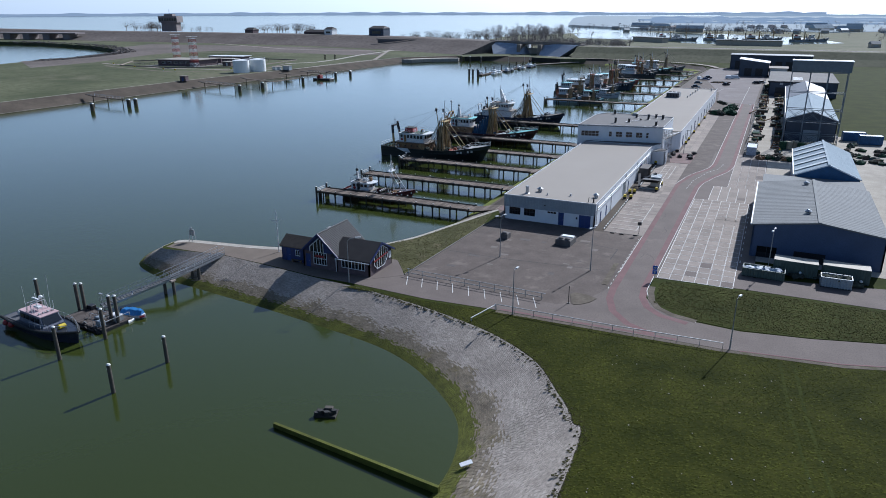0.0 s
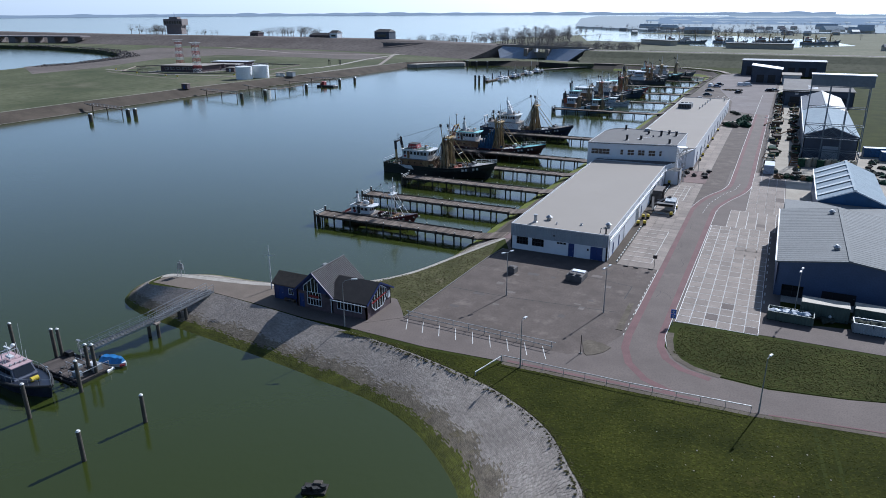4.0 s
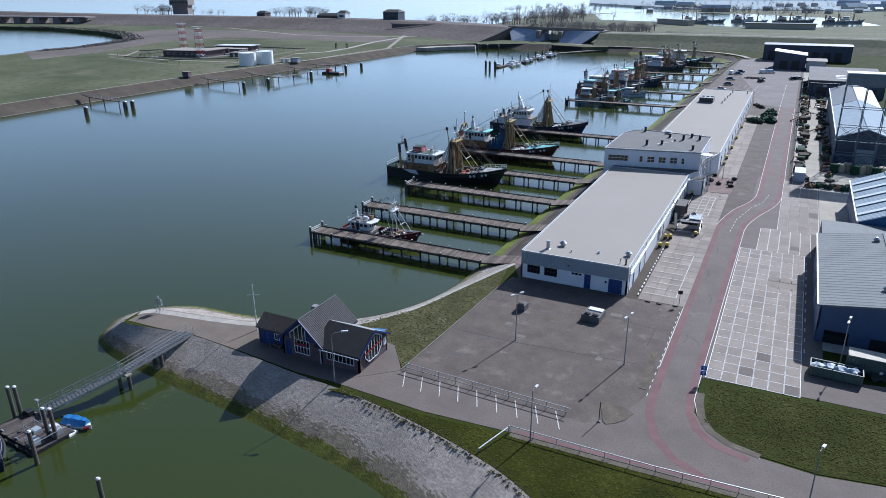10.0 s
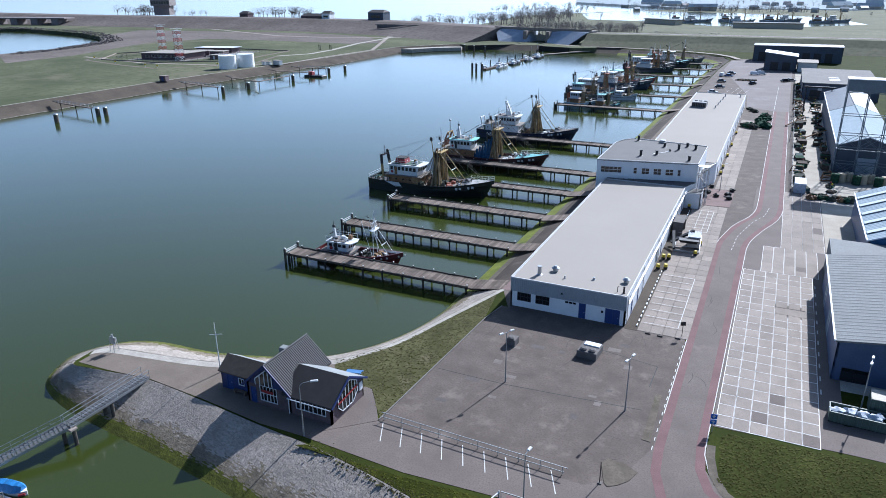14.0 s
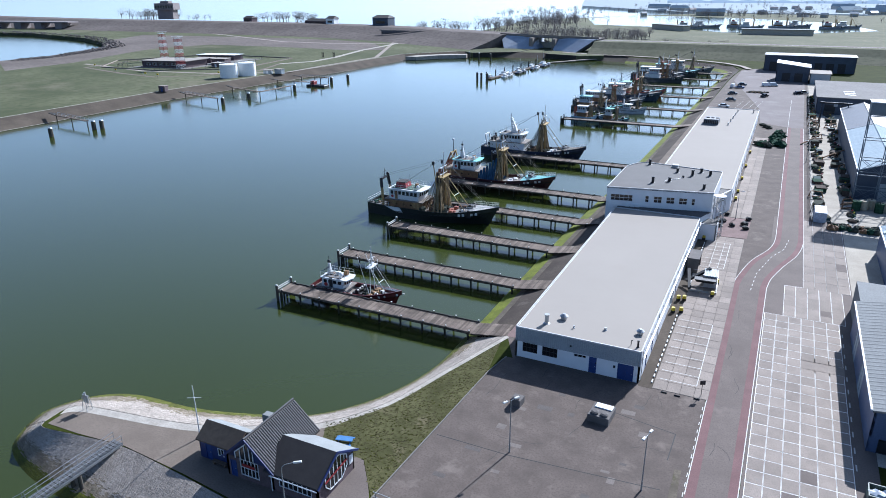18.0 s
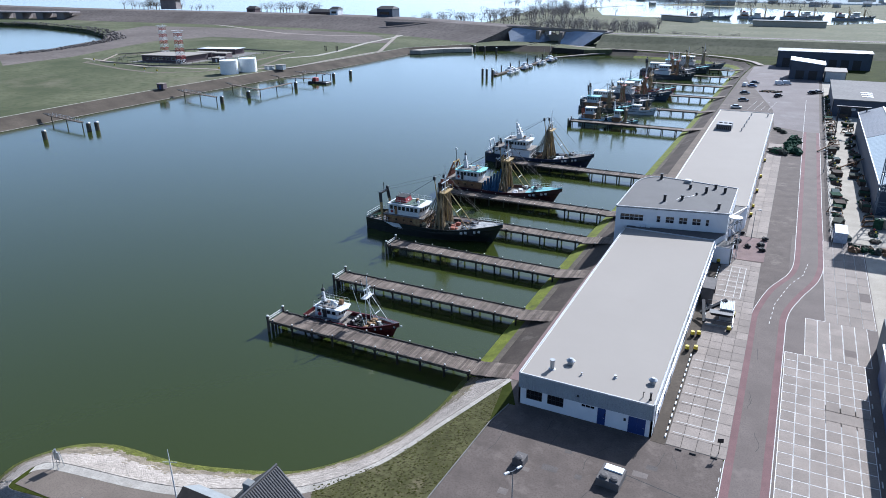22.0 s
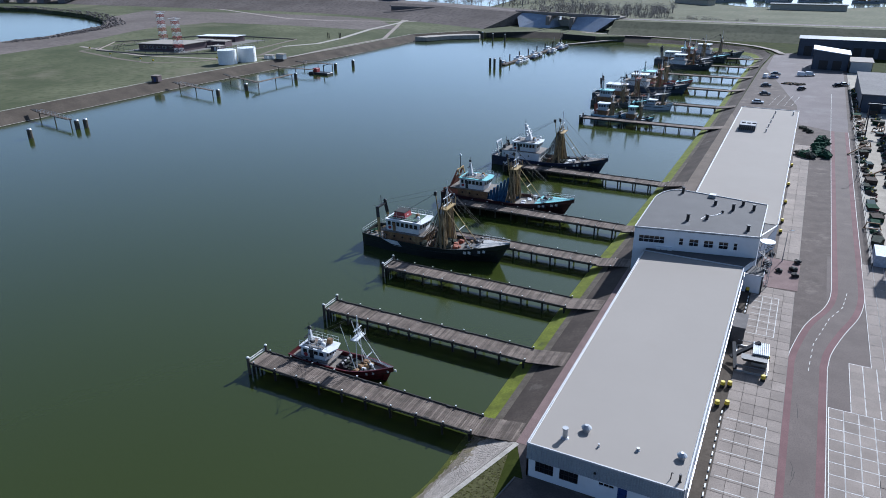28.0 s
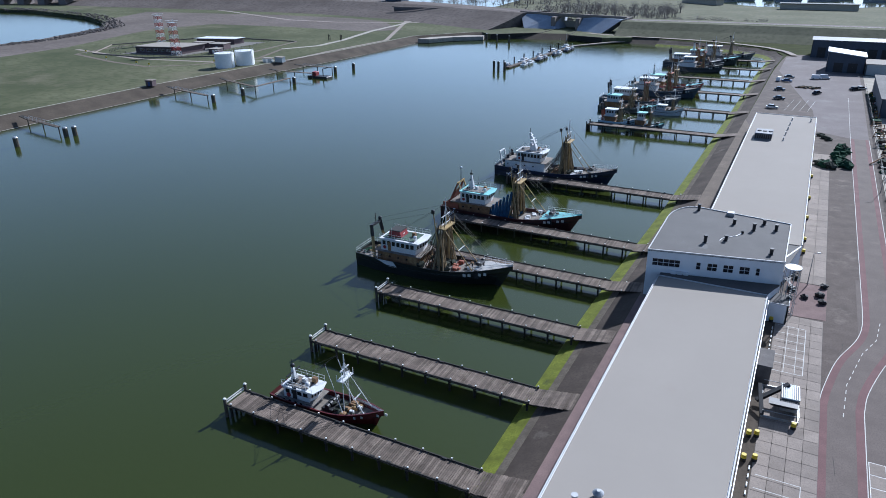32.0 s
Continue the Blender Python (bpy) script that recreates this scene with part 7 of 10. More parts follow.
for k in range(5):
    x, y = rq.uniform(-4, 3.8), rq.uniform(-2.1, 1.8)
    part("rope_coil", Geo().tube((x, y, 0.52), (x, y, 0.66), rq.uniform(0.2, 0.4), n=10), M_ROPE, pn)
part("rail", Geo().pipe([(2.0, -2.3, 0.52), (2.0, -2.3, 1.5), (4.1, -2.3, 1.5), (4.1, 1.9, 1.5), (4.1, 1.9, 0.52)], 0.04), M_STEEL, pn)
for k in range(4):
    part("tyre_fender", Geo().tube((-3.5 + k * 2.2, -2.95, 0.15), (-3.5 + k * 2.2, -2.75, 0.15), 0.35, n=12), M_BLACK, pn)

# ---- east yard: halls, containers, gear ----
M_CONT_GREEN = mat("dull_green_container", (0.07, 0.10, 0.085), 0.6, var=0.2, scale=0.8, stain=(0.12, 0.08, 0.05), stain_at=0.66)
M_CONT_BLUE = mat("blue_container", (0.03, 0.10, 0.22), 0.55, var=0.2, scale=0.8)
M_BEIGE = mat("beige_sheet", (0.42, 0.38, 0.31), 0.75, var=0.15, scale=0.8)
M_SAND = mat("pale_gravel_yard", (0.37, 0.335, 0.28), 0.95, var=0.2, scale=0.2, fine=4, spec=0.1, coord="World")
M_TOWER_BLUE = mat("blue_grey_steel", (0.12, 0.15, 0.18), 0.55, metal=0.3, var=0.15)
M_DRUM = mat("tan_rope_roll", (0.42, 0.36, 0.25), 0.9, var=0.2, scale=2)
# dark cladding lifted a little to stand in for distance haze
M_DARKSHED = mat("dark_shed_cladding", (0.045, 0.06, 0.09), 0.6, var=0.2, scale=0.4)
flat("east_yard", [(21.6, 84), (21.8, 330), (46.5, 330), (46.5, 128), (62, 126), (62, -6), (27.2, -6), (27.2, 84)], 0.002, M_SAND, "pale gravel and concrete yard", "yard")
flat("forecourt_plain", [(19.7, 12.9), (25.2, 12.9), (25.2, 17.4), (19.7, 17.4)], 0.03, M_CONC, "plain concrete patch in the slab paving", "paving")
flat("hall_forecourt", [(14.0, -20.2), (14.0, 86), (27.6, 86), (27.6, -14), (62, -8), (62, -19), (27, -19.5)], 0.006, M_ASPHALT, "grey asphalt under the slab paving", "paving")
flat("grass_verge", [(14.6, -22.0), (15.2, -30.5), (17.5, -32.4), (21.5, -33.8), (27, -34.3), (35, -33), (43, -30.8), (62, -25.4), (62, -19.6), (27, -20.0), (15.5, -20.6)], 0.03, M_GRASS, "green grass verge beside the road", "grass", thick=0.05)

bh = thing("blue_hall", label="large dark blue hall with grey ribbed roof", category="building")
BX0, BX1, BY0, BY1 = 26.5, 45.4, -3.4, 28.0
facade(bh, (BX0, BY0), (BX1, BY0), 0, 5.4, M_BLUE_CLAD, [(1.0, 4.0, 0.02, 1.9, "window", 2, 1, M_DARKMETAL), (6.5, 11.0, 0.02, 1.7, "door", 3, 1, M_DARKMETAL)])
facade(bh, (BX1, BY0), (BX1, BY1), 0, 5.4, M_BLUE_CLAD)
facade(bh, (BX1, BY1), (BX0, BY1), 0, 5.4, M_BLUE_CLAD)
facade(bh, (BX0, BY1), (BX0, BY0), 0, 5.4, M_BLUE_CLAD, [(6, 9.5, 0.02, 3.6, "door", 2, 1, M_CLAD), (16, 19.5, 0.02, 3.6, "door", 2, 1, M_CLAD)])


def ribbed_roof(parent, x0, x1, y0, y1, eave, ridge, material, pitch=1.0, over=0.25, label=""):
    """Two ribbed sheet slopes with the ridge along y."""
    xm = (x0 + x1) / 2
    for s in (-1, 1):
        xe = x0 - over if s < 0 else x1 + over
        ze = eave - over * (ridge - eave) / (xm - x0)
        g = Geo()
        n = int((y1 - y0 + 2 * over) / pitch)
        lo, hi = [], []
        for i in range(n):
            y = y0 - over + i * (y1 - y0 + 2 * over) / n
            st = (y1 - y0 + 2 * over) / n
            for f, h in ((0, 0), (0.6, 0), (0.72, 0.035), (0.88, 0.035)):
                lo.append((xe, y + f * st, ze + h + 0.1)), hi.append((xm, y + f * st, ridge + h + 0.1))
        lo.append((xe, y1 + over, ze + 0.1)), hi.append((xm, y1 + over, ridge + 0.1))
        g.rings([lo, hi] if s > 0 else [hi, lo], False, False, closed=False)
        part("roof_sheet", g, material, parent, label)
        b = Geo().add([(xe, y0 - over, ze), (xm, y0 - over, ridge), (xm, y1 + over, ridge), (xe, y1 + over, ze)], [(0, 1, 2, 3)])
        part("roof_lining", b, M_DARKMETAL, parent)
        t = Geo().beam((xe, y0 - over, ze + 0.05), (xm, y0 - over, ridge + 0.05), 0.1, 0.24)
        part("verge_trim", t, M_WHITE if material is M_PALE_ROOF else M_BLUE_GREY_ROOF, parent)
    part("ridge_cap", Geo().beam((xm, y0 - over, ridge + 0.2), (xm, y1 + over, ridge + 0.2), 0.5, 0.06), material, parent)
    part("gutter", Geo().beam((x0 - over - 0.08, y0, eave + 0.02), (x0 - over - 0.08, y1, eave + 0.02), 0.2, 0.2), M_WHITE, parent, "white gutter")


def gables(parent, x0, x1, y0, y1, eave, ridge, material):
    for p, q in (((x0, y0), (x1, y0)), ((x1, y1), (x0, y1))):
        m, n = wall_frame(p, q)
        g = Geo().add([(0, 0, eave), (n, 0, eave), (n / 2, 0, ridge), (0, -0.2, eave), (n, -0.2, eave), (n / 2, -0.2, ridge)], [(0, 1, 2), (5, 4, 3), (0, 3, 4, 1), (1, 4, 5, 2), (2, 5, 3, 0)])
        part("gable", g.xf(m), material, parent)


gables(bh, BX0, BX1, BY0, BY1, 5.4, 6.7, M_BLUE_CLAD)
ribbed_roof(bh, BX0, BX1, BY0, BY1, 5.4, 6.7, M_BLUE_GREY_ROOF, label="grey ribbed roof sheets")
roof_vent(bh, 34.4, 2.6, 6.5, 0.8, 0.55, "dome")
roof_vent(bh, 34.6, 24.2, 6.5, 0.8, 0.55, "dome")
part("parapet", Geo().box(27.0, 45.4, 28.1, 37.5, 0, 5.2), M_BLUE_GREY_ROOF, bh, "lower grey rear extension")
M_SKYLIGHT = mat("translucent_roof_strip", (0.44, 0.49, 0.52), 0.6, var=0.1, scale=0.5)
b2 = thing("pale_hall", label="blue hall with pale blue striped pitched roof", category="building")
facade(b2, (33.0, 38.5), (45.0, 38.5), 0, 5.4, M_CONT_BLUE)
facade(b2, (45.0, 38.5), (45.0, 69.0), 0, 5.4, M_CONT_BLUE)
facade(b2, (45.0, 69.0), (33.0, 69.0), 0, 5.4, M_CONT_BLUE)
facade(b2, (33.0, 69.0), (33.0, 38.5), 0, 5.4, M_BLUE_CLAD)
gables(b2, 33.0, 45.0, 38.5, 69.0, 5.4, 7.9, M_CONT_BLUE)
ribbed_roof(b2, 33.0, 45.0, 38.5, 69.0, 5.4, 7.9, M_PALE_ROOF, pitch=0.8, label="pale blue roof sheets")
for k in range(5):
    y = 41.5 + k * 5.6
    g = Geo().add([(32.9, y, 5.6), (38.9, y, 8.1), (38.9, y + 1.4, 8.1), (32.9, y + 1.4, 5.6)], [(0, 1, 2, 3)])
    g.v = [(a, b, c + 0.08) for a, b, c in g.v]
    part("skylight_strip", g, M_SKYLIGHT, b2, "pale translucent roof strip")


def container(x, y, rz, L, W, H, material, label, open_top=False, fill=None):
    c = thing("container", pose(x, y, 0, 0, 0, rz), label, "container")
    n = int(L / 0.35)
    for s in (-1, 1):
        lo, hi = [], []
        for i in range(n):
            a = -L / 2 + i * L / n
            for f, d in ((0, 0), (0.4, 0), (0.5, 0.05), (0.9, 0.05)):
                lo.append((a + f * L / n, s * (W / 2 + d), 0.1)), hi.append((a + f * L / n, s * (W / 2 + d), H))
        lo.append((L / 2, s * W / 2, 0.1)), hi.append((L / 2, s * W / 2, H))
        part("side", Geo().rings([lo, hi], False, False, closed=False), material, c)
    for s in (-1, 1):
        part("end", Geo().box(s * L / 2 - 0.05, s * L / 2 + 0.05, -W / 2, W / 2, 0.1, H), material, c)
    part("floor", Geo().box(-L / 2, L / 2, -W / 2, W / 2, 0.0, 0.16), M_DARKMETAL, c)
    if open_top:
        part("rim", Geo().beam((-L / 2, -W / 2, H), (L / 2, -W / 2, H), 0.12, 0.14).beam((-L / 2, W / 2, H), (L / 2, W / 2, H), 0.12, 0.14).beam((-L / 2, -W / 2, H), (-L / 2, W / 2, H), 0.12, 0.14).beam((L / 2, -W / 2, H), (L / 2, W / 2, H), 0.12, 0.14), material, c)
        for k in range(4):
            part("load", Geo().blob((-L / 2 + (k + 0.6) * L / 4.4, R.uniform(-0.3, 0.3), H * 0.82), 0.75, k + 40, 2, 0.6, 0.35), fill or M_NETDARK, c)
    else:
        part("roof", Geo().box(-L / 2, L / 2, -W / 2 - 0.03, W / 2 + 0.03, H, H + 0.06), fill or material, c)
    return c


M_TARPGREY = mat("pale_tarpaulin", (0.42, 0.46, 0.52), 0.7, var=0.3, scale=2, fine=5, bump=0.05)
container(28.9, -12.7, -2, 5.8, 2.2, 1.3, M_CONT_GREEN, "open dull green skip with bagged nets", True, M_TARPGREY)
container(33.2, -9.6, -2, 6.0, 2.4, 2.3, M_CONT_GREEN, "dull green container with a flat beige roof", False, M_BEIGE)
container(40.0, -9.2, -2, 6.2, 2.4, 2.3, M_CONT_GREEN, "dull green container with a flat beige roof", False, M_BEIGE)
container(38.6, -12.6, 0, 4.0, 2.0, 1.5, M_CLAD, "grey open skip in front of the blue hall", True, M_NETDARK)
container(23.2, 87.5, 90, 6.1, 2.4, 2.3, M_TARPGREY, "pale grey shipping container inside the yard fence")
container(50.5, 122.0, 8, 6.1, 2.4, 2.6, M_CONT_BLUE, "blue shipping container in the yard")
container(54.5, 117.0, 8, 6.1, 2.4, 2.6, M_CONT_BLUE, "blue shipping container in the yard")
for k, (x, y) in enumerate(((33.5, -11.2), (36.5, -10.0), (41.5, -11.5))):
    t = thing("gear_heap", pose(x, y, 0), "heap of dark fishing gear beside the containers", "gear heap", "gear heaps in the yard")
    part("cover", Geo().blob((0, 0, 0.35), 0.9, k + 60, 2, 0.5, 0.4), M_NETDARK, t)
    part("float", Geo().blob((0.4, 0.2, 0.8), 0.22, k, 2, 1, 0.05), M_CAP, t)
for k in range(11):
    ribbon("forecourt_dash", [(25.4, -8 + k * 3.4), (25.4, -6.8 + k * 3.4)], 0.16, 0.03, M_WHITE_LINE, "white dash beside the blue hall")

# yard fence and gear along it
yf = thing("yard_fence", label="dark wire mesh yard fence on steel posts", category="fence")
for k in range(42):
    part("post", Geo().tube((21.5 + 0.006 * k, 82 + k * 5.2, 0), (21.5 + 0.006 * k, 82 + k * 5.2, 2.0), 0.05, n=6), M_DARKMETAL, yf)
g = Geo()
for z in (0.15, 0.6, 1.05, 1.5, 1.95):
    g.beam((21.5, 82, z), (21.75, 296, z), 0.03, 0.04)
part("wire", g, M_DARKMETAL, yf)
rr = random.Random(5)
M_GEARBROWN = mat("brown_weathered_gear", (0.075, 0.06, 0.05), 0.9, var=0.4, scale=1.5, fine=6, bump=0.03, spec=0.1)
M_GEARTEAL = mat("faded_teal_gear", (0.035, 0.06, 0.062), 0.85, var=0.35, scale=1.5, fine=6, spec=0.1)
mats_ = [M_NETDARK, M_NETGREEN, M_GEARBROWN, M_GEARBROWN, M_NETDARK, M_GEARTEAL, M_NETDARK, M_NETGREEN, M_GEARBROWN]
for k in range(110):
    side = k % 2
    y = 88 + (k // 2) * 3.6 + rr.uniform(-1, 1)
    x = 23.1 + rr.uniform(-0.5, 1.1) if side == 0 else 29.2 + rr.uniform(-1.0, 1.0)
    kind = rr.random()
    if kind < 0.45:
        t = thing("gear_heap", pose(x, y, 0), "heap of dark nets and chains in the yard", "gear heap", "gear heaps in the yard")
        for j in range(3):
            part("cover", Geo().blob((rr.uniform(-0.8, 0.8), rr.uniform(-0.8, 0.8), 0.22), rr.uniform(0.6, 1.1), k * 5 + j, 1, 0.6, 0.5), rr.choice(mats_[:3]), t)
        part("float", Geo().blob((0.3, 0.3, 0.9), 0.25, k, 1, 1, 0.05), rr.choice((M_CAP, M_YELLOW, M_RED)), t)
    elif kind < 0.8:
        t = thing("gear_crate", pose(x, y, 0, 0, 0, rr.uniform(-20, 20)), "steel crate with fishing gear in the yard", "crate", "gear crates in the yard")
        w, d, h = rr.uniform(0.7, 1.4), rr.uniform(0.8, 1.8), rr.uniform(0.7, 1.7)
        part("body", Geo().box(-w, w, -d, d, 0.12, h, 0.05), rr.choice(mats_[2:]), t)
        part("lid", Geo().box(-w - 0.04, w + 0.04, -d - 0.04, d + 0.04, h, h + 0.08), rr.choice(mats_[3:]), t)
        part("skid", Geo().box(-w, -w + 0.2, -d, d, 0, 0.12).box(w - 0.2, w, -d, d, 0, 0.12), M_DARKMETAL, t)
    else:
        t = thing("trawl_door", pose(x, y, 0, 0, 0, rr.uniform(0, 90)), "rusty trawl gear frame in the yard", "trawl gear", "trawl gear in the yard")
        part("frame", Geo().beam((-1.8, 0, 0.3), (1.8, 0, 0.3), 0.25, 0.25).beam((-1.6, 0, 0.2), (-1.2, 0, 1.6), 0.2, 0.2).beam((1.6, 0, 0.2), (1.2, 0, 1.6), 0.2, 0.2).beam((-1.2, 0, 1.6), (1.2, 0, 1.6), 0.2, 0.2), M_RUST, t)
        part("chain", Geo().blob((0, 0.6, 0.25), 0.7, k, 1, 0.4, 0.4), M_DARKMETAL, t)
for k in range(9):
    x, y = 31.0 + k * 1.55, 98.0 + (k % 3) * 1.3
    t = thing("rope_drum", pose(x, y, 0), "large tan rope roll standing in the yard", "rope roll", "rope rolls in the yard")
    part("roll", Geo().tube((0, 0, 0.1), (0, 0, 2.3), 0.95, n=16), M_DRUM if k % 3 else M_NETGREEN, t)
    part("core", Geo().tube((0, 0, 0), (0, 0, 2.45), 0.2, n=10), M_DARKMETAL, t)
for k in range(16):
    x, y = 25.0 + (k % 8) * 1.25 + rr.uniform(-0.4, 0.4), 80.5 + (k // 8) * 2.0 + rr.uniform(-0.5, 0.5)
    t = thing("net_bundle", pose(x, y, 0), "bundled dark net stored behind the paving", "net bundle", "net bundles in the yard")
    part("net_roll", Geo().blob((0, 0, 0.5), rr.uniform(0.6, 0.95), k + 90, 2, 0.8, 0.4), rr.choice((M_NETDARK, M_NETGREEN, M_RUST, M_NETDARK)), t)
    part("tie", Geo().tube((-0.5, 0, 0.6), (0.5, 0, 0.7), 0.1, n=6), M_ROPE, t)

for k in range(34):
    x, y = rr.uniform(47, 63), rr.uniform(84, 113)
    t = thing("gear_heap", pose(x, y, 0), "heap of dark nets and chains in the yard", "gear heap", "gear heaps in the yard")
    for j in range(3):
        part("cover", Geo().blob((rr.uniform(-1, 1), rr.uniform(-1, 1), 0.25), rr.uniform(0.6, 1.2), k * 7 + j, 1, 0.6, 0.5), rr.choice(mats_), t)

# shed with pale roof, steel gantry over it
sh = thing("workshop_shed", label="long dark workshop with pale grey pitched roof", category="building")
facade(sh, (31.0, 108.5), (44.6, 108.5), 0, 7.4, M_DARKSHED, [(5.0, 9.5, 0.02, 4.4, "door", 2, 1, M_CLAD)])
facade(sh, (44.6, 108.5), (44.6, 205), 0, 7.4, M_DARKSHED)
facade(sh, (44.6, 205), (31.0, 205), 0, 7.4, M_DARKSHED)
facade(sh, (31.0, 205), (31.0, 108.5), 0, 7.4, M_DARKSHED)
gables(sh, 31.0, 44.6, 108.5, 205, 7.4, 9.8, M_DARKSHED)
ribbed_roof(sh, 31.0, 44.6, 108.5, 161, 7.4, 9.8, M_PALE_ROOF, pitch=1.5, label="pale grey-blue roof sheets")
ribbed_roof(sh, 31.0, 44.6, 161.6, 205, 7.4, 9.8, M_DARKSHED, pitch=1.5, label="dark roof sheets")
gn = thing("gantry_crane", label="tall blue-grey lattice frame carrying a box girder before the workshop", category="crane")
GANTRY_X = (30.6, 35.4, 40.0, 44.8)
GANTRY_Z = (3.6, 7.2, 10.8, 15.6, 21.2)
for y in (104.0, 107.4):
    for x in GANTRY_X:
        part("leg", Geo().beam((x, y, 0), (x, y, 21.4), 0.2, 0.2), M_TOWER_BLUE, gn)
        part("foot_plate", Geo().box(x - 0.3, x + 0.3, y - 0.3, y + 0.3, 0, 0.05), M_TOWER_BLUE, gn)
    for z in GANTRY_Z:
        part("tie_beam", Geo().beam((GANTRY_X[0], y, z), (GANTRY_X[-1], y, z), 0.12, 0.18), M_TOWER_BLUE, gn)
    for a, b_ in zip(GANTRY_X[:-1], GANTRY_X[1:]):
        for z0, z1 in ((0.3, 3.6), (7.2, 10.8)):
            part("brace", Geo().tube((a, y, z0), (b_, y, z1), 0.06, n=6), M_TOWER_BLUE, gn)
            part("brace", Geo().tube((b_, y, z0), (a, y, z1), 0.06, n=6), M_TOWER_BLUE, gn)
for x in GANTRY_X:
    for z in GANTRY_Z:
        part("cross_beam", Geo().beam((x, 104.0, z - 0.2), (x, 107.4, z - 0.2), 0.12, 0.16), M_TOWER_BLUE, gn)
    for z0, z1 in ((3.6, 7.2), (10.8, 15.6), (15.6, 21.2)):
        part("brace", Geo().tube((x, 104.0, z0), (x, 107.4, z1), 0.06, n=6), M_TOWER_BLUE, gn)
# dark face and white top put shade and sunlight into the colours
part("bridge_girder", Geo().box(30.4, 45.4, 103.8, 107.8, 21.4, 24.3, 0.1), M_TOWER_BLUE, gn, "large box girder of the crane")
part("girder_top", Geo().box(30.2, 45.6, 103.6, 108.0, 24.3, 24.5), M_WHITE, gn)
M_ROOF_FAR = mat("brown_grey_roof_felt", (0.2, 0.19, 0.18), 0.9, var=0.1, scale=0.1, fine=1, spec=0.1)
pf = thing("portal_frame", label="dark steel portal hoist frame in the yard", category="hoist")
for x in (24.6, 33.0):
    part("leg", Geo().beam((x, 196, 0), (x, 203, 9.2), 0.35, 0.35), M_DARKMETAL, pf)
    part("back_leg", Geo().beam((x, 208, 0), (x, 203, 9.2), 0.25, 0.25), M_DARKMETAL, pf)
part("beam", Geo().beam((23.8, 203, 9.3), (34.2, 203, 9.3), 0.5, 0.6), M_DARKMETAL, pf)
part("hoist", Geo().box(28.4, 29.6, 202.5, 203.5, 8.2, 9.0, 0.1), M_STEEL, pf)
for y0, dx in ((170, -1), (150, 1)):
    bm_ = thing("boom", label="long dark steel boom lying across the yard fence" if dx < 0 else "long dark steel boom lying in the yard", category="boom")
    part("spar", Geo().tube((19.2 if dx < 0 else 24.5, y0, 0.3 if dx < 0 else 0.4), (24.5 if dx < 0 else 31.5, y0 + 8, 2.2), 0.22, 0.16, n=8), M_RUST, bm_)
    part("foot", Geo().box(19.0 if dx < 0 else 24.2, 19.7 if dx < 0 else 24.9, y0 - 0.3, y0 + 0.3, 0, 0.25, 0.03), M_DARKMETAL, bm_)
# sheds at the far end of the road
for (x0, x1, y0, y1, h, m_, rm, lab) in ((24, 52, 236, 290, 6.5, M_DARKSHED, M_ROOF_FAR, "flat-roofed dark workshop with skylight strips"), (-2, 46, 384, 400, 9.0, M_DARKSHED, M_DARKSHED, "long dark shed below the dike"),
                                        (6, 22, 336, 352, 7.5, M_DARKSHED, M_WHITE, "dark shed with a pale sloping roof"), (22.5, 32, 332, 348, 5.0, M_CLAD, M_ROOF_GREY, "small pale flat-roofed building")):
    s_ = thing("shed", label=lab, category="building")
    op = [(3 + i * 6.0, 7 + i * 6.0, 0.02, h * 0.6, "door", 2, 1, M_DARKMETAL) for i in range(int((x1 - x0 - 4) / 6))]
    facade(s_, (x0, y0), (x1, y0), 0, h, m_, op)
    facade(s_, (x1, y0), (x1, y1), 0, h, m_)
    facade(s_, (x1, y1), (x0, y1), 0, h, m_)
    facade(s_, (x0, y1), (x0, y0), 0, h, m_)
    g = Geo()
    up = 2.0 if rm is M_WHITE else 0.0
    g.rings([[(x0 - 0.4, y0 - 0.4, h + up), (x1 + 0.4, y0 - 0.4, h), (x1 + 0.4, y1 + 0.4, h), (x0 - 0.4, y1 + 0.4, h + up)], [(x0 - 0.4, y0 - 0.4, h + up + 0.3), (x1 + 0.4, y0 - 0.4, h + 0.3), (x1 + 0.4, y1 + 0.4, h + 0.3), (x0 - 0.4, y1 + 0.4, h + up + 0.3)]])
    part("roof", g, rm, s_)
    if up:
        part("gable", Geo().add([(x0, y0, h), (x1, y0, h), (x0, y0, h + up)], [(0, 1, 2)]), m_, s_)
    if rm is M_ROOF_FAR:
        for k in range(3):
            part("skylight_strip", Geo().box(x0 + 10, x0 + 14, y0 + 8 + k * 5, y0 + 9.6 + k * 5, h + 0.3, h + 0.42), M_WHITE, s_, "white skylight strip")

# ---- concrete slab paving with pale joints ----
M_JOINT = mat("pale_joint", (0.8, 0.78, 0.74), 0.9, var=0.12, scale=0.6, stain=(0.42, 0.4, 0.37), stain_at=0.64, coord="World")


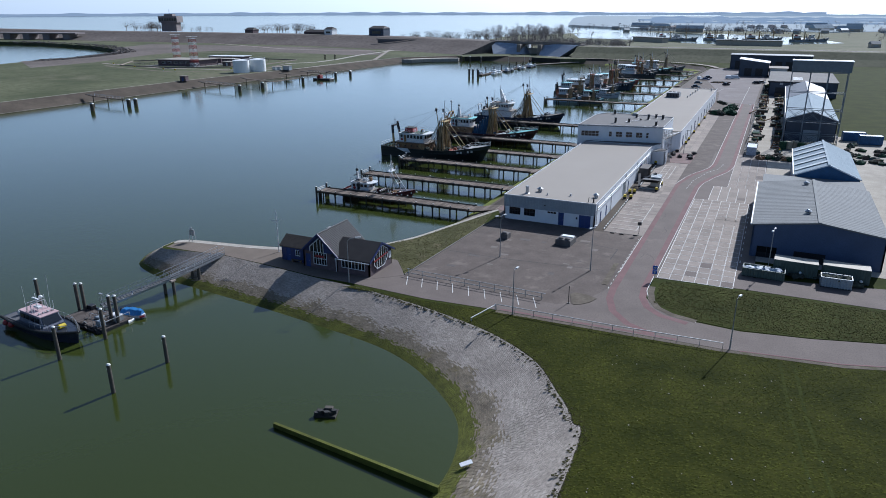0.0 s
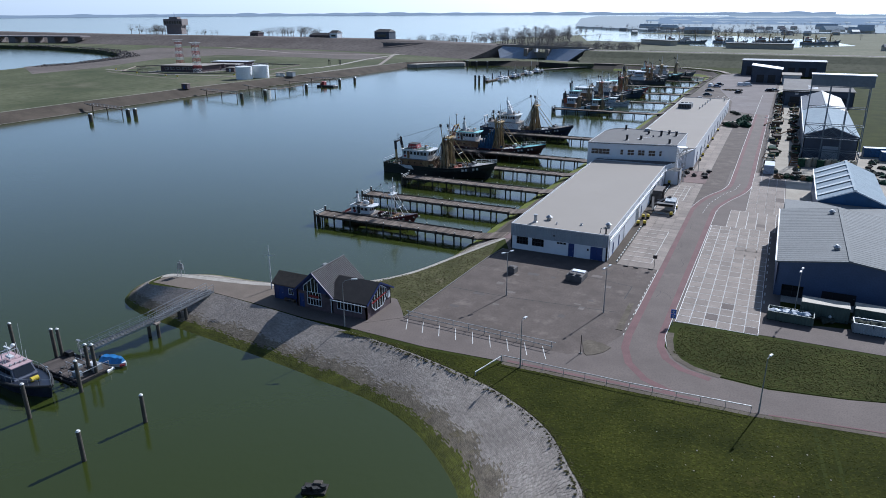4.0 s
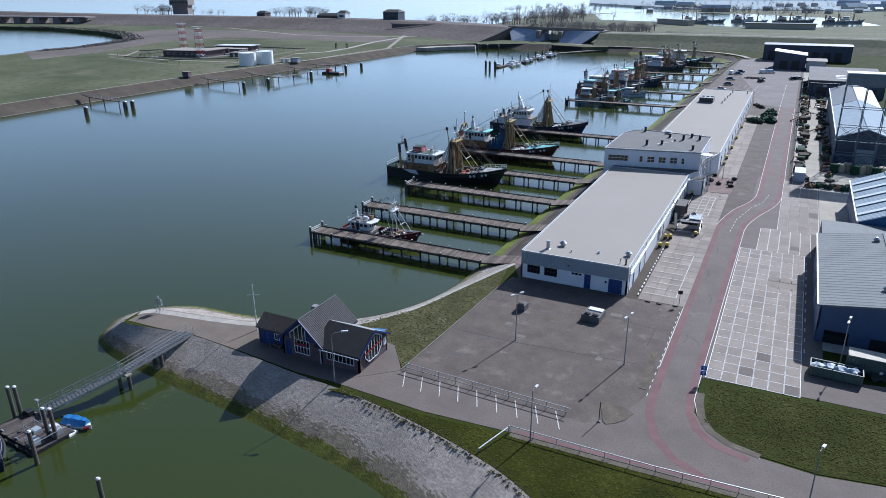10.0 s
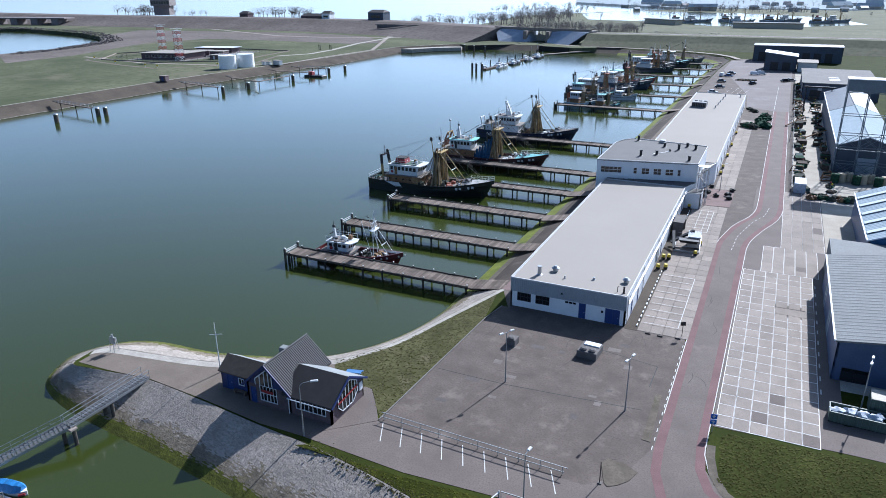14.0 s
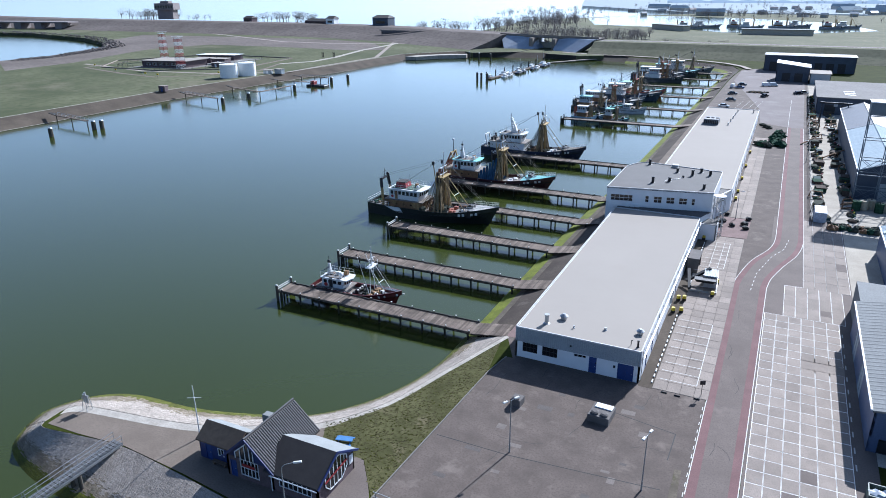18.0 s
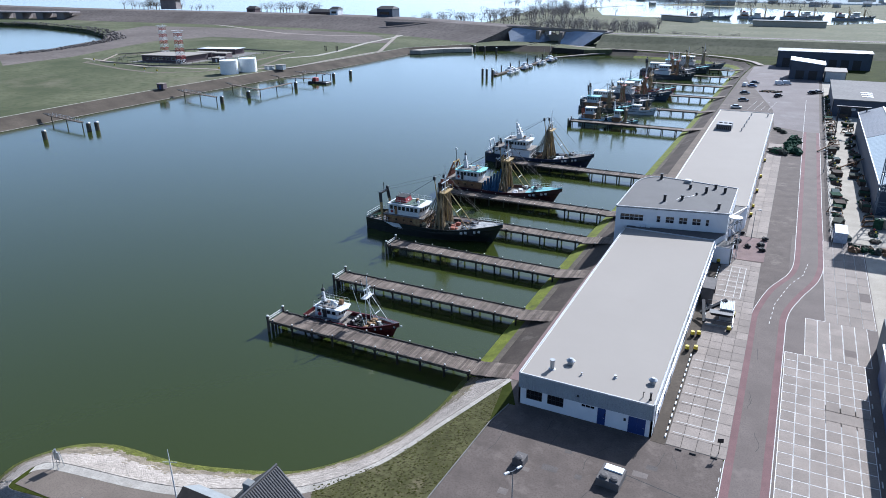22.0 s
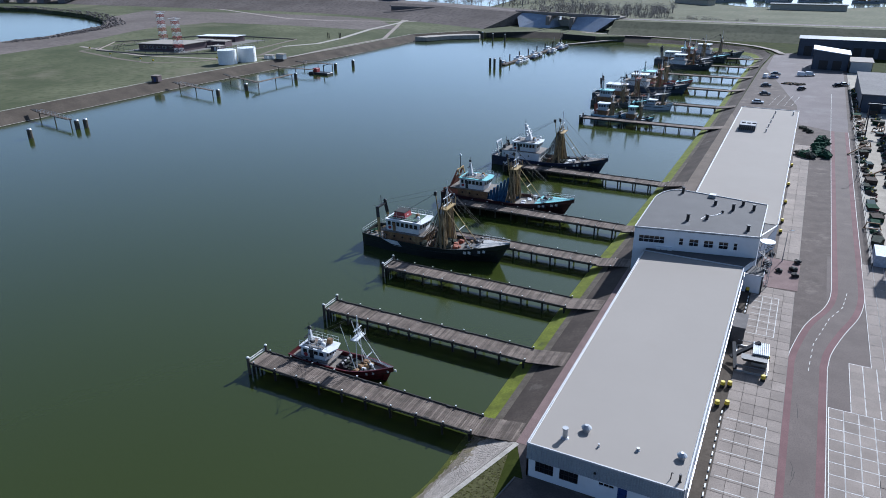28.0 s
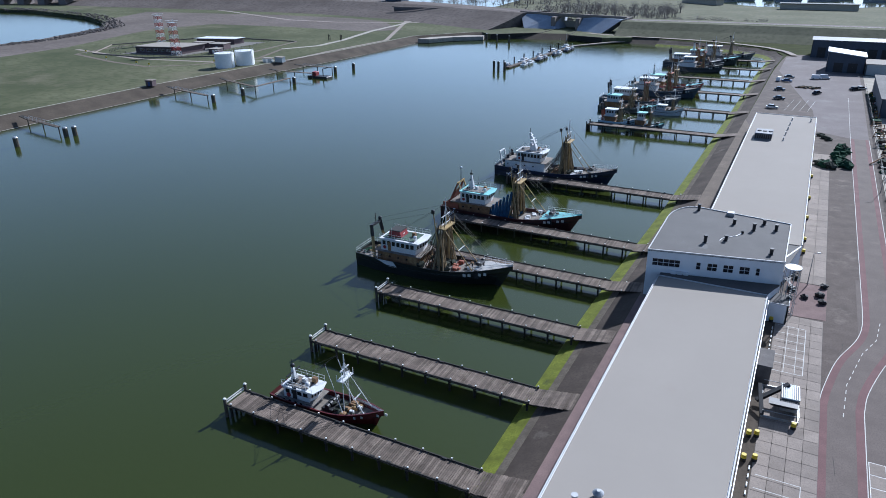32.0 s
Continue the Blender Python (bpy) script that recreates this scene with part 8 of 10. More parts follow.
def slabs(name, cells, w, d, z, label, jx=0.04, jy=0.06, joint=None, dark=0.05):
    base = Geo()
    for x, y in cells:
        base.box(x - 0.02, x + w + 0.02, y - 0.02, y + d + 0.02, z - 0.03, z)
    s_ = tagged(part(name, base, joint or M_JOINT), label, "paving", kind="structure")
    me = Geo().box(jx, w - jx, jy, d - jy, 0, 0.012, 0.006).mesh("slab", M_CONC)
    me2 = Geo().box(jx, w - jx, jy, d - jy, 0, 0.012, 0.006).mesh("slab", M_ASPHALT)
    for i, (x, y) in enumerate(cells):
        if i >= 300:
            break
        piece("slab", me2 if R.random() < dark else me, s_, Matrix.Translation((x, y, z + R.uniform(-0.002, 0.002))))
    rest = Geo()
    for x, y in cells[300:]:
        rest.box(x + jx, x + w - jx, y + jy, y + d - jy, z, z + 0.012)
    if rest.v:
        tagged(part("slabs", rest, M_CONC, s_), kind="stuff")


cells = []
for j in range(21):
    y = -19.9 + j * 2.4
    for i in range(6):
        if i >= 3 and 13.0 < y + 1.2 < 17.0:
            continue
        cells.append((14.35 + i * 1.79, y))
for j in range(6):
    cells += [(17.05 + i * 1.8, 30.5 + j * 2.2) for i in range(5)]
slabs("forecourt_slabs", cells, 1.79, 2.4, 0.03, "pale concrete slab paving with white joints", 0.055, 0.075)
cells = [(20.0 + i * 1.85, 43.8 + j * 3.7) for j in range(11) for i in range(4)]
slabs("forecourt_slabs_north", cells, 1.85, 3.7, 0.03, "large pale concrete slabs in front of the yard", 0.035, 0.03)
cells = []
for j in range(27):
    for i in range(4):
        cells.append((1.9 + i * 1.75, -0.4 + j * 2.45))
slabs("quay_slabs", cells, 1.75, 2.45, 0.03, "pale worn concrete slab paving beside the hall", 0.02, 0.03, M_CONC_DARK, 0.0)
cells = [(4.9 + i * 2.1, 80.5 + j * 4.0) for j in range(24) for i in range(2)]
slabs("quay_slabs_north", cells, 2.1, 4.0, 0.03, "long pale concrete paving beside the second hall", 0.02, 0.03, M_CONC_DARK, 0.0)
for y0, y1, x1 in ((2.5, 23.0, 7.2), (47.0, 64.0, 6.5)):
    n = int((y1 - y0) / 2.45)
    for i in range(n + 1):
        ribbon("bay_line", [(2.3, y0 + i * 2.45), (x1, y0 + i * 2.45)], 0.1, 0.05, M_WHITE_LINE, "white parking bay line")
    for xx in (3.9, 5.4) if y0 > 40 else ():
        ribbon("bay_line", [(xx, y0), (xx, y0 + n * 2.45)], 0.07, 0.0505, M_WHITE_LINE, "white parking bay line")
    ribbon("bay_line", [(x1, y0), (x1, y0 + n * 2.45)], 0.1, 0.051, M_WHITE_LINE, "white parking bay line")
flat("gutter_strip", [(0.05, -0.6), (1.85, -0.6), (1.85, 66), (0.05, 62)], 0.02, M_SOIL, "brown dirty strip along the hall wall", "paving")
flat("red_patch", [(3.6, 66.0), (9.3, 66.4), (9.4, 80.2), (2.6, 80.2)], 0.045, M_REDPAVE, "reddish brick paved patch beside the stair tower", "paving")
block = Geo().box(-0.09, 0.09, -0.38, 0.38, 0, 0.16, 0.03)
bme, bme2 = block.mesh("kerb_block", M_CAP), block.mesh("kerb_block", M_BLACK)
for k, y in enumerate([1.2 + i * 1.55 for i in range(15)] + [49.5 + i * 1.5 for i in range(8)]):
    kb = tagged(new("kerb_block", bme), "white painted concrete kerb block on the paving", "kerb block", "kerb blocks beside the hall")
    kb.matrix_world = pose(1.6, y, 0.04)
for k, (x, y) in enumerate(((3.5, -0.9), (5.2, -1.0), (7.6, -0.7))):
    kb = tagged(new("kerb_block", bme2), "black rubber kerb block at the paving edge", "kerb block", "kerb blocks beside the hall")
    kb.matrix_world = pose(x, y, 0.0, 0, 0, 88)
for x, y in ((0.8, 24.1), (2.0, 24.6), (0.9, 29.2), (1.8, 29.6), (5.9, 33.3), (6.1, 39.1), (1.1, 48.4), (1.7, 48.7), (1.2, 62.3), (4.9, 95), (4.9, 102), (4.9, 116), (4.9, 131), (4.9, 150)):
    yb = thing("bollard", pose(x, y, 0.03), "short yellow and black steel bollard", "bollard", "yellow bollards beside the halls")
    part("base", Geo().tube((0, 0, 0), (0, 0, 0.45), 0.34, n=12), M_BLACK, yb)
    part("top", Geo().tube((0, 0, 0.45), (0, 0, 0.95), 0.34, 0.3, n=12), M_YELLOW, yb, "yellow painted top")
for k, (x, y, s) in enumerate(((3.6, 76, 0.9), (5.8, 73.7, 0.7), (8.3, 75.5, 0.9), (8.6, 72.8, 0.8), (8.8, 79.6, 0.8), (4.1, 81.8, 0.7), (3.4, 72.4, 0.7))):
    rk = thing("gear_heap", pose(x, y, 0.05), "dark tarpaulin-covered heap on the red paving", "gear heap", "heaps on the red paving")
    part("cover", Geo().blob((0, 0, 0.45 * s), s * 0.85, k + 20, 2, 0.7, 0.35), M_BLACK, rk)
    part("weight", Geo().blob((0.4, 0.3, 0.2), 0.25, k, 1, 0.6, 0.2), M_VENT, rk)
mc = thing("ice_machine", pose(4.0, 38.0, 0.04, 0, 0, 3), "grey loading machine with white ribbed roof and conveyor", "machine")
part("base_frame", Geo().beam((-2.2, -3.6, 0.15), (2.2, -3.6, 0.15), 0.15, 0.3).beam((-2.2, 4.0, 0.15), (2.2, 4.0, 0.15), 0.15, 0.3).beam((-2.2, -3.6, 0.15), (-2.2, 4.0, 0.15), 0.15, 0.3).beam((2.2, -3.6, 0.15), (2.2, 4.0, 0.15), 0.15, 0.3), M_STEEL, mc)
part("body", Geo().box(0.0, 2.1, -1.6, 1.8, 0.3, 2.3, 0.05), M_VENT, mc)
for k in range(9):
    part("roof_rib", Geo().box(-0.1 + k * 0.26, 0.06 + k * 0.26, -1.7, 1.9, 2.3, 2.45), M_CLAD, mc)
part("hopper", Geo().rings([[(-1.2, -2.6, 1.4), (1.6, -2.6, 1.4), (1.6, -1.7, 1.4), (-1.2, -1.7, 1.4)], [(-1.6, -3.2, 2.1), (2.0, -3.2, 2.1), (2.0, -1.7, 2.1), (-1.6, -1.7, 2.1)]]), M_DARKMETAL, mc)
part("conveyor", Geo().beam((0.8, 1.6, 2.6), (-3.0, -1.0, 0.7), 0.6, 0.4), M_DARKMETAL, mc)
part("conveyor", Geo().beam((-2.8, 0.6, 2.4), (-2.2, -3.8, 0.5), 0.5, 0.35), M_DARKMETAL, mc)
part("guard_rail", Geo().pipe([(-2.2, -3.6, 1.1), (2.2, -3.6, 1.1), (2.2, 4.0, 1.1), (-2.2, 4.0, 1.1)], 0.04).pipe([(2.2, -3.6, 0), (2.2, -3.6, 1.1)], 0.04).pipe([(2.2, 0, 0), (2.2, 0, 1.1)], 0.04).pipe([(2.2, 4, 0), (2.2, 4, 1.1)], 0.04), M_STEEL, mc)
ls = thing("loading_shelter", label="grey steel loading shelter against the hall wall", category="shelter")
part("side", Geo().box(0.4, 2.3, 42.6, 42.7, 0.04, 2.8), M_PUMPBOX, ls)
part("side", Geo().box(0.4, 2.3, 47.4, 47.5, 0.04, 2.8), M_PUMPBOX, ls)
part("canopy", Geo().box(0.35, 2.4, 42.5, 47.6, 2.8, 2.95, 0.03), M_PUMPBOX, ls)
part("back", Geo().box(0.32, 0.4, 42.7, 47.4, 0.04, 2.8), M_DARKMETAL, ls)
# net heap on the road
nh = thing("net_pile", pose(10.3, 170, 0), "long pile of dark green nets on the asphalt", "net pile")
rr = random.Random(9)
for k in range(34):
    if k < 20:
        x, y = rr.uniform(0.6, 3.4), rr.uniform(-8, 17)
    else:
        x, y = rr.uniform(-3.8, 1.0), rr.uniform(-9, -5)
    part("net_roll", Geo().blob((x, y, 0.55), rr.uniform(0.8, 1.5), k + 200, 2, 0.7, 0.5), rr.choice((M_NETGREEN, M_NETDARK, M_NETGREEN)), nh)
for k, (x, y) in enumerate(((6.2, 200), (7.4, 197), (8.6, 195))):
    t = thing("net_pile", pose(x, y, 0), "small dark net pile on the asphalt", "net pile")
    part("net_roll", Geo().blob((0, 0, 0.4), 1.1, k + 300, 2, 0.6, 0.4), M_NETDARK, t)
    part("rope", Geo().tube((-0.6, 0, 0.7), (0.6, 0, 0.8), 0.1, n=6), M_ROPE, t)


def car(x, y, rz, paint, label, van=False):
    c = thing("car", pose(x, y, 0.02, 0, 0, rz), label, "car", "cars parked on the quay")
    hh = 1.0 if van else 0.62
    L2, W2 = 2.15, 0.88
    part("body", Geo().rings([[(-L2, -W2, 0.3), (L2, -W2, 0.3), (L2, W2, 0.3), (-L2, W2, 0.3)], [(-L2 - 0.05, -W2, 0.6), (L2 + 0.08, -W2, 0.6), (L2 + 0.08, W2, 0.6), (-L2 - 0.05, W2, 0.6)], [(-L2 + 0.05, -W2 * 0.95, 0.92), (L2 - 0.15, -W2 * 0.95, 0.82), (L2 - 0.15, W2 * 0.95, 0.82), (-L2 + 0.05, W2 * 0.95, 0.92)]]), paint, c)
    x0, x1, x2, x3 = (-2.1, -2.0, 1.0, 1.55) if van else (-1.7, -1.1, 0.5, 1.15)
    part("cabin", Geo().rings([[(x0, -W2 * 0.93, 0.88), (x3, -W2 * 0.93, 0.86), (x3, W2 * 0.93, 0.86), (x0, W2 * 0.93, 0.88)], [(x1, -W2 * 0.78, 0.88 + hh), (x2, -W2 * 0.78, 0.88 + hh), (x2, W2 * 0.78, 0.88 + hh), (x1, W2 * 0.78, 0.88 + hh)]]), paint if van else M_GLASS_DARK, c)
    part("roof", Geo().box(x1 + 0.02, x2 - 0.02, -W2 * 0.76, W2 * 0.76, 0.88 + hh, 0.92 + hh, 0.02), paint, c)
    for a in (-1.35, 1.35):
        for s in (-1, 1):
            w = part("wheel", Geo().tube((a, s * 0.7, 0.32), (a, s * 0.9, 0.32), 0.32, n=14), M_BLACK, c)
            part("rim", Geo().tube((a, s * 0.89, 0.32), (a, s * 0.915, 0.32), 0.2, n=12), M_STEEL, w)
    part("windscreen", Geo().add([(x3 + 0.01, -W2 * 0.85, 0.9), (x3 + 0.01, W2 * 0.85, 0.9), (x2 + 0.03, W2 * 0.74, 0.86 + hh), (x2 + 0.03, -W2 * 0.74, 0.86 + hh)], [(0, 1, 2, 3)]), M_GLASS_DARK, c)


P_DARK = mat("dark_car_paint", (0.02, 0.025, 0.035), 0.25, metal=0.3, var=0.05)
P_SILVER = mat("silver_car_paint", (0.45, 0.46, 0.48), 0.3, metal=0.5, var=0.05)
P_WHITE = mat("white_car_paint", (0.75, 0.75, 0.75), 0.3, var=0.03)
P_BLUE = mat("blue_car_paint", (0.03, 0.07, 0.2), 0.3, var=0.05)
for x, y, rz, pnt, lab, van in ((-10.9, 238, 4, P_SILVER, "silver car parked on the quay", 0), (-9.6, 257, 4, P_DARK, "dark car parked on the quay", 0), (-10.6, 277, 4, P_DARK, "dark car parked on the quay", 0), (-9.0, 300, 5, P_BLUE, "blue car parked on the quay", 0), (-8.6, 311, 5, P_DARK, "dark car parked on the quay", 0),
                                (-12.4, 301, 80, P_WHITE, "white van parked on the quay", 1), (2.6, 312, 5, P_WHITE, "white van parked beside the sheds", 1), (6.0, 314, 5, P_SILVER, "silver van parked beside the sheds", 1), (17.5, 289, 40, P_DARK, "dark car parked near the yard fence", 0), (20.0, 292, 30, P_SILVER, "silver car parked near the yard fence", 0),
                                (3.6, 274, 60, P_DARK, "dark car parked on the quay", 0), (24.8, 262, 80, P_SILVER, "silver car in the yard", 0), (26, 248, 85, P_WHITE, "white van in the yard", 1)):
    car(x, y, rz, pnt, lab, van)
for k in range(9):
    t = thing("trawl_gear", pose(-3.5 + k * 0.9, 286 + (k % 3) * 1.4, 0, 0, 0, 30 * k), "rusty trawl gear laid on the asphalt", "trawl gear", "trawl gear on the quay")
    part("frame", Geo().beam((-1.6, 0, 0.3), (1.6, 0, 0.3), 0.3, 0.4), M_RUST, t)
    part("net", Geo().blob((0, 0.5, 0.35), 0.8, k + 400, 1, 0.6, 0.4), M_NETDARK, t)
for i in range(4):
    ribbon("bay_line", [(-6.5 + i * 2.6, 236 + i * 0.5), (-4.2 + i * 2.6, 258 + i * 0.5)], 0.08, 0.03, M_WHITE_LINE, "white parking line on the quay")
ribbon("edge_line_far", [(14.8, 200), (14.9, 230), (15.1, 270)], 0.1, 0.03, M_WHITE_LINE, "white road edge line")

# ---- far shore: tanks, lattice towers, piers ----
M_TANK = mat("white_tank_paint", (0.78, 0.8, 0.8), 0.45, var=0.05, scale=0.4, stain=(0.6, 0.58, 0.54), stain_at=0.68)
M_TOWER_RED = mat("tower_red", (0.34, 0.03, 0.03), 0.6, var=0.15)
M_ROCK = mat("dark_armour_rock", (0.10, 0.09, 0.085), 0.9, var=0.35, scale=0.3, isl=0.35, bump=0.05, spec=0.2)
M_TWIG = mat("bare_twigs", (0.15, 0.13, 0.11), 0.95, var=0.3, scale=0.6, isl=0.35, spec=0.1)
# paler, greyer copy of the twig colour that carries distance haze
M_TWIG_FAR = mat("haze_paled_twigs", (0.21, 0.19, 0.185), 0.95, var=0.2, scale=0.6, isl=0.2, spec=0.1)
M_ABUT = mat("blue_grey_concrete", (0.30, 0.34, 0.40), 0.8, var=0.15, scale=0.15, stain=(0.22, 0.24, 0.28), stain_at=0.58, coord="World")
for x, y in ((-277.5, 229.0), (-274.0, 240.5)):
    t = thing("storage_tank", pose(x, y, 0.4), "round white steel storage tank on the meadow", "tank", "storage tanks")
    part("shell", Geo().tube((0, 0, 0), (0, 0, 7.4), 5.0, n=32), M_TANK, t, smooth=False)
    part("roof", Geo().tube((0, 0, 7.4), (0, 0, 8.0), 5.05, 0.4, n=32), M_TANK, t)
    g = Geo()
    for a in range(16):
        q = a * math.pi / 8
        g.tube((4.9 * math.cos(q), 4.9 * math.sin(q), 7.4), (4.9 * math.cos(q), 4.9 * math.sin(q), 8.4), 0.04, n=5)
        q2 = (a + 1) * math.pi / 8
        g.tube((4.9 * math.cos(q), 4.9 * math.sin(q), 8.4), (4.9 * math.cos(q2), 4.9 * math.sin(q2), 8.4), 0.04, n=5)
    part("railing", g, M_STEEL, t)
    g = Geo()
    for k in range(22):
        g.beam((5.15, -0.3, k * 0.35), (5.15, 0.3, k * 0.35), 0.06, 0.06)
    g.beam((5.15, -0.3, 0), (5.15, -0.3, 8.2), 0.06, 0.06).beam((5.15, 0.3, 0), (5.15, 0.3, 8.2), 0.06, 0.06)
    part("ladder", g, M_STEEL, t)
for x, y, h in ((-388, 286, 18.0), (-338, 252, 18.5)):
    t = thing("lattice_tower", pose(x, y, 0.4), "red and white steel lattice tower on the far shore", "tower", "lattice towers")
    n = 8
    for k in range(n):
        z0, z1 = h * k / n, h * (k + 1) / n
        w0, w1 = 2.0 - 0.4 * k / n, 2.0 - 0.4 * (k + 1) / n
        paint = M_TOWER_RED if k % 2 else M_BOATWHITE
        cs = [(-1, -1), (1, -1), (1, 1), (-1, 1)]
        for i in range(4):
            p, q = cs[i], cs[(i + 1) % 4]
            part("leg", Geo().beam((p[0] * w0, p[1] * w0, z0), (p[0] * w1, p[1] * w1, z1), 0.22, 0.22), paint, t)
            part("brace", Geo().tube((p[0] * w0, p[1] * w0, z0), (q[0] * w1, q[1] * w1, z1), 0.1, n=5), paint, t)
            part("brace", Geo().tube((q[0] * w0, q[1] * w0, z0), (p[0] * w1, p[1] * w1, z1), 0.1, n=5), paint, t)
            part("tie", Geo().beam((p[0] * w1, p[1] * w1, z1), (q[0] * w1, q[1] * w1, z1), 0.18, 0.18), paint, t)
    part("platform", Geo().box(-2.0, 2.0, -2.0, 2.0, h, h + 0.16).tube((0.6, 0.4, h + 0.16), (0.6, 0.4, h + 1.9), 0.16, n=8), M_STEEL, t)
    part("rail", Geo().pipe([(-2.6, -2.6, h + 1.2), (2.6, -2.6, h + 1.2), (2.6, 2.6, h + 1.2), (-2.6, 2.6, h + 1.2), (-2.6, -2.6, h + 1.2)], 0.07, n=5), M_BOATWHITE, t)
fac = thing("pump_station", label="low dark station building with pale flat roof", category="building")
facade(fac, (-369, 249), (-338, 256), 0.4, 4.4, M_BRICK, [(3 + i * 4.6, 6 + i * 4.6, 1.6, 3.2, "window", 3, 1, M_FRAME) for i in range(6)])
facade(fac, (-338, 256), (-338, 275), 0.4, 4.4, M_BRICK)
facade(fac, (-338, 275), (-369, 268), 0.4, 4.4, M_BRICK)
facade(fac, (-369, 268), (-369, 249), 0.4, 4.4, M_BRICK)
flat("roof", [(-370, 248), (-337, 255.4), (-337, 276), (-370, 269)], 4.6, M_ROOF_GREY, "", "", thick=0.3, parent=fac)
fac2 = thing("pump_station", label="low brown annex with white flat roof", category="building")
facade(fac2, (-366, 296), (-340, 303), 0.4, 4.0, M_BRICK, [(2 + i * 3.2, 4.4 + i * 3.2, 0.6, 3.4, "door", 2, 1, M_TIMBER) for i in range(7)])
facade(fac2, (-340, 303), (-340, 312), 0.4, 4.0, M_BRICK)
facade(fac2, (-366, 305), (-366, 296), 0.4, 4.0, M_BRICK)
flat("roof", [(-367, 295), (-339, 302.4), (-339, 313), (-367, 306)], 4.2, M_WHITE, "", "", thick=0.25, parent=fac2)
cw = Geo()
ring = [(-417, 270), (-392, 236), (-345, 236), (-300, 262), (-310, 330), (-380, 330)]
for p, q in zip(ring, ring[1:] + ring[:1]):
    cw.beam((*p, 0.7), (*q, 0.7), 0.2, 0.6)
tagged(part("compound_wall", cw, M_CONC), "low grey concrete compound wall", "wall", kind="structure")
flat("compound_paving", [(-376, 243), (-332, 250), (-328, 320), (-372, 312)], 0.42, M_CONC_DARK, "grey paved compound", "paving")
ribbon("track_west", [(-420, 246), (-350, 232), (-296, 240), (-262, 262), (-262, 300), (-258, 360), (-330, 520)], 3.0, 0.44, M_CONC, "pale concrete track across the meadow", "track")
ribbon("dike_foot_road", [(-660, 560), (-610, 532), (-531, 502), (-472, 476), (-415, 452), (-364, 450), (-311, 466), (-250, 486)], 4.0, 0.47, M_CONC, "pale road along the foot of the dike", "road")
ribbon("meadow_track", [(-310, 500), (-302, 455), (-298, 404), (-286, 349), (-284, 319), (-296, 298)], 4.0, 0.45, M_SHELL, "pale worn track across the meadow", "track")
ribbon("meadow_track", [(-296, 298), (-283, 261), (-300, 228), (-320, 213), (-353, 218), (-401, 231), (-405, 253), (-406, 280)], 2.6, 0.452, M_PATH, "brown worn track round the compound", "track")
for k, (x, y) in enumerate(((-398, 236), (-362, 222), (-330, 216), (-318, 214), (-292, 236))):
    mk = thing("marker_post", pose(x, y, 0.44), "small yellow marker post beside the track", "post", "marker posts round the compound")
    part("post", Geo().tube((0, 0, 0), (0, 0, 1.3), 0.12, n=6), M_STEEL, mk)
    part("plate", Geo().box(-0.7, 0.7, -0.08, 0.08, 1.0, 1.9, 0.03), M_YELLOW, mk)
cf = thing("compound_fence", label="dark wire fence round the station compound", category="fence")
fence_ring = [(-398, 262), (-384, 242), (-344, 240), (-316, 256), (-322, 318), (-382, 316), (-398, 262)]
for p, q in zip(fence_ring[:-1], fence_ring[1:]):
    part("wire", Geo().beam((*p, 1.9), (*q, 1.9), 0.05, 0.1).beam((*p, 1.2), (*q, 1.2), 0.04, 0.06), M_DARKMETAL, cf)
    for k in range(8):
        x, y = p[0] + (q[0] - p[0]) * k / 8, p[1] + (q[1] - p[1]) * k / 8
        part("post", Geo().tube((x, y, 0.42), (x, y, 2.6), 0.09, n=5), M_DARKMETAL, cf)
for x, y, w, d, h in ((-333, 283, 5, 4, 3.4), (-322, 268, 3, 3, 2.6), (-350, 286, 6, 3, 3.0), (-268, 252, 2.5, 1.5, 2.0)):
    an = thing("service_hut", pose(x, y, 0.42, 0, 0, 12), "small grey flat-roofed service hut", "hut", "service huts in the compound")
    part("wall", Geo().box(-w, w, -d, d, 0, h), M_BRICK if w > 2.6 else M_CLAD, an)
    part("roof", Geo().box(-w - 0.3, w + 0.3, -d - 0.3, d + 0.3, h, h + 0.3, 0.05), M_ROOF_GREY, an)
    part("door", Geo().box(-0.6, 0.6, -d - 0.06, -d, 0, 2.1), M_FRAME, an)
ribbon("shore_path", [(-275, 40), (-274, 117), (-272, 175), (-266, 238), (-259, 296), (-253, 388), (-224, 425)], 0.9, 0.46, M_SHELL, "narrow pale path along the far bank", "path")
ribbon("shore_stones", [(-264.1, 41.0), (-263.1, 118.6), (-261.3, 177.0), (-255.3, 240.5), (-248.2, 299.0), (-244.2, 388.7), (-217.8, 415.9)], 0.6, WATER + 0.15, M_SHELL, "pale stone edge at the waterline", "edge")
ht = thing("brick_hut", pose(-270.5, 173.5, 0.4, 0, 0, 10), "small dark brick hut on the meadow", "hut")
part("body", Geo().box(-1.8, 1.8, -1.4, 1.4, 0, 2.6), M_BRICK, ht)
part("roof", Geo().box(-2.0, 2.0, -1.6, 1.6, 2.6, 2.8, 0.05), M_CONC, ht)
part("door", Geo().box(-0.5, 0.5, -1.45, -1.4, 0, 2.0), M_BLUE_DOOR, ht)
bx = thing("brick_hut", pose(-262, 255, 0.4), "small grey service hut beside the tanks", "hut")
part("body", Geo().box(-2.5, 2.5, -1.5, 1.5, 0, 2.6), M_CLAD, bx)
part("roof", Geo().box(-2.7, 2.7, -1.7, 1.7, 2.6, 2.8), M_ROOF_GREY, bx)


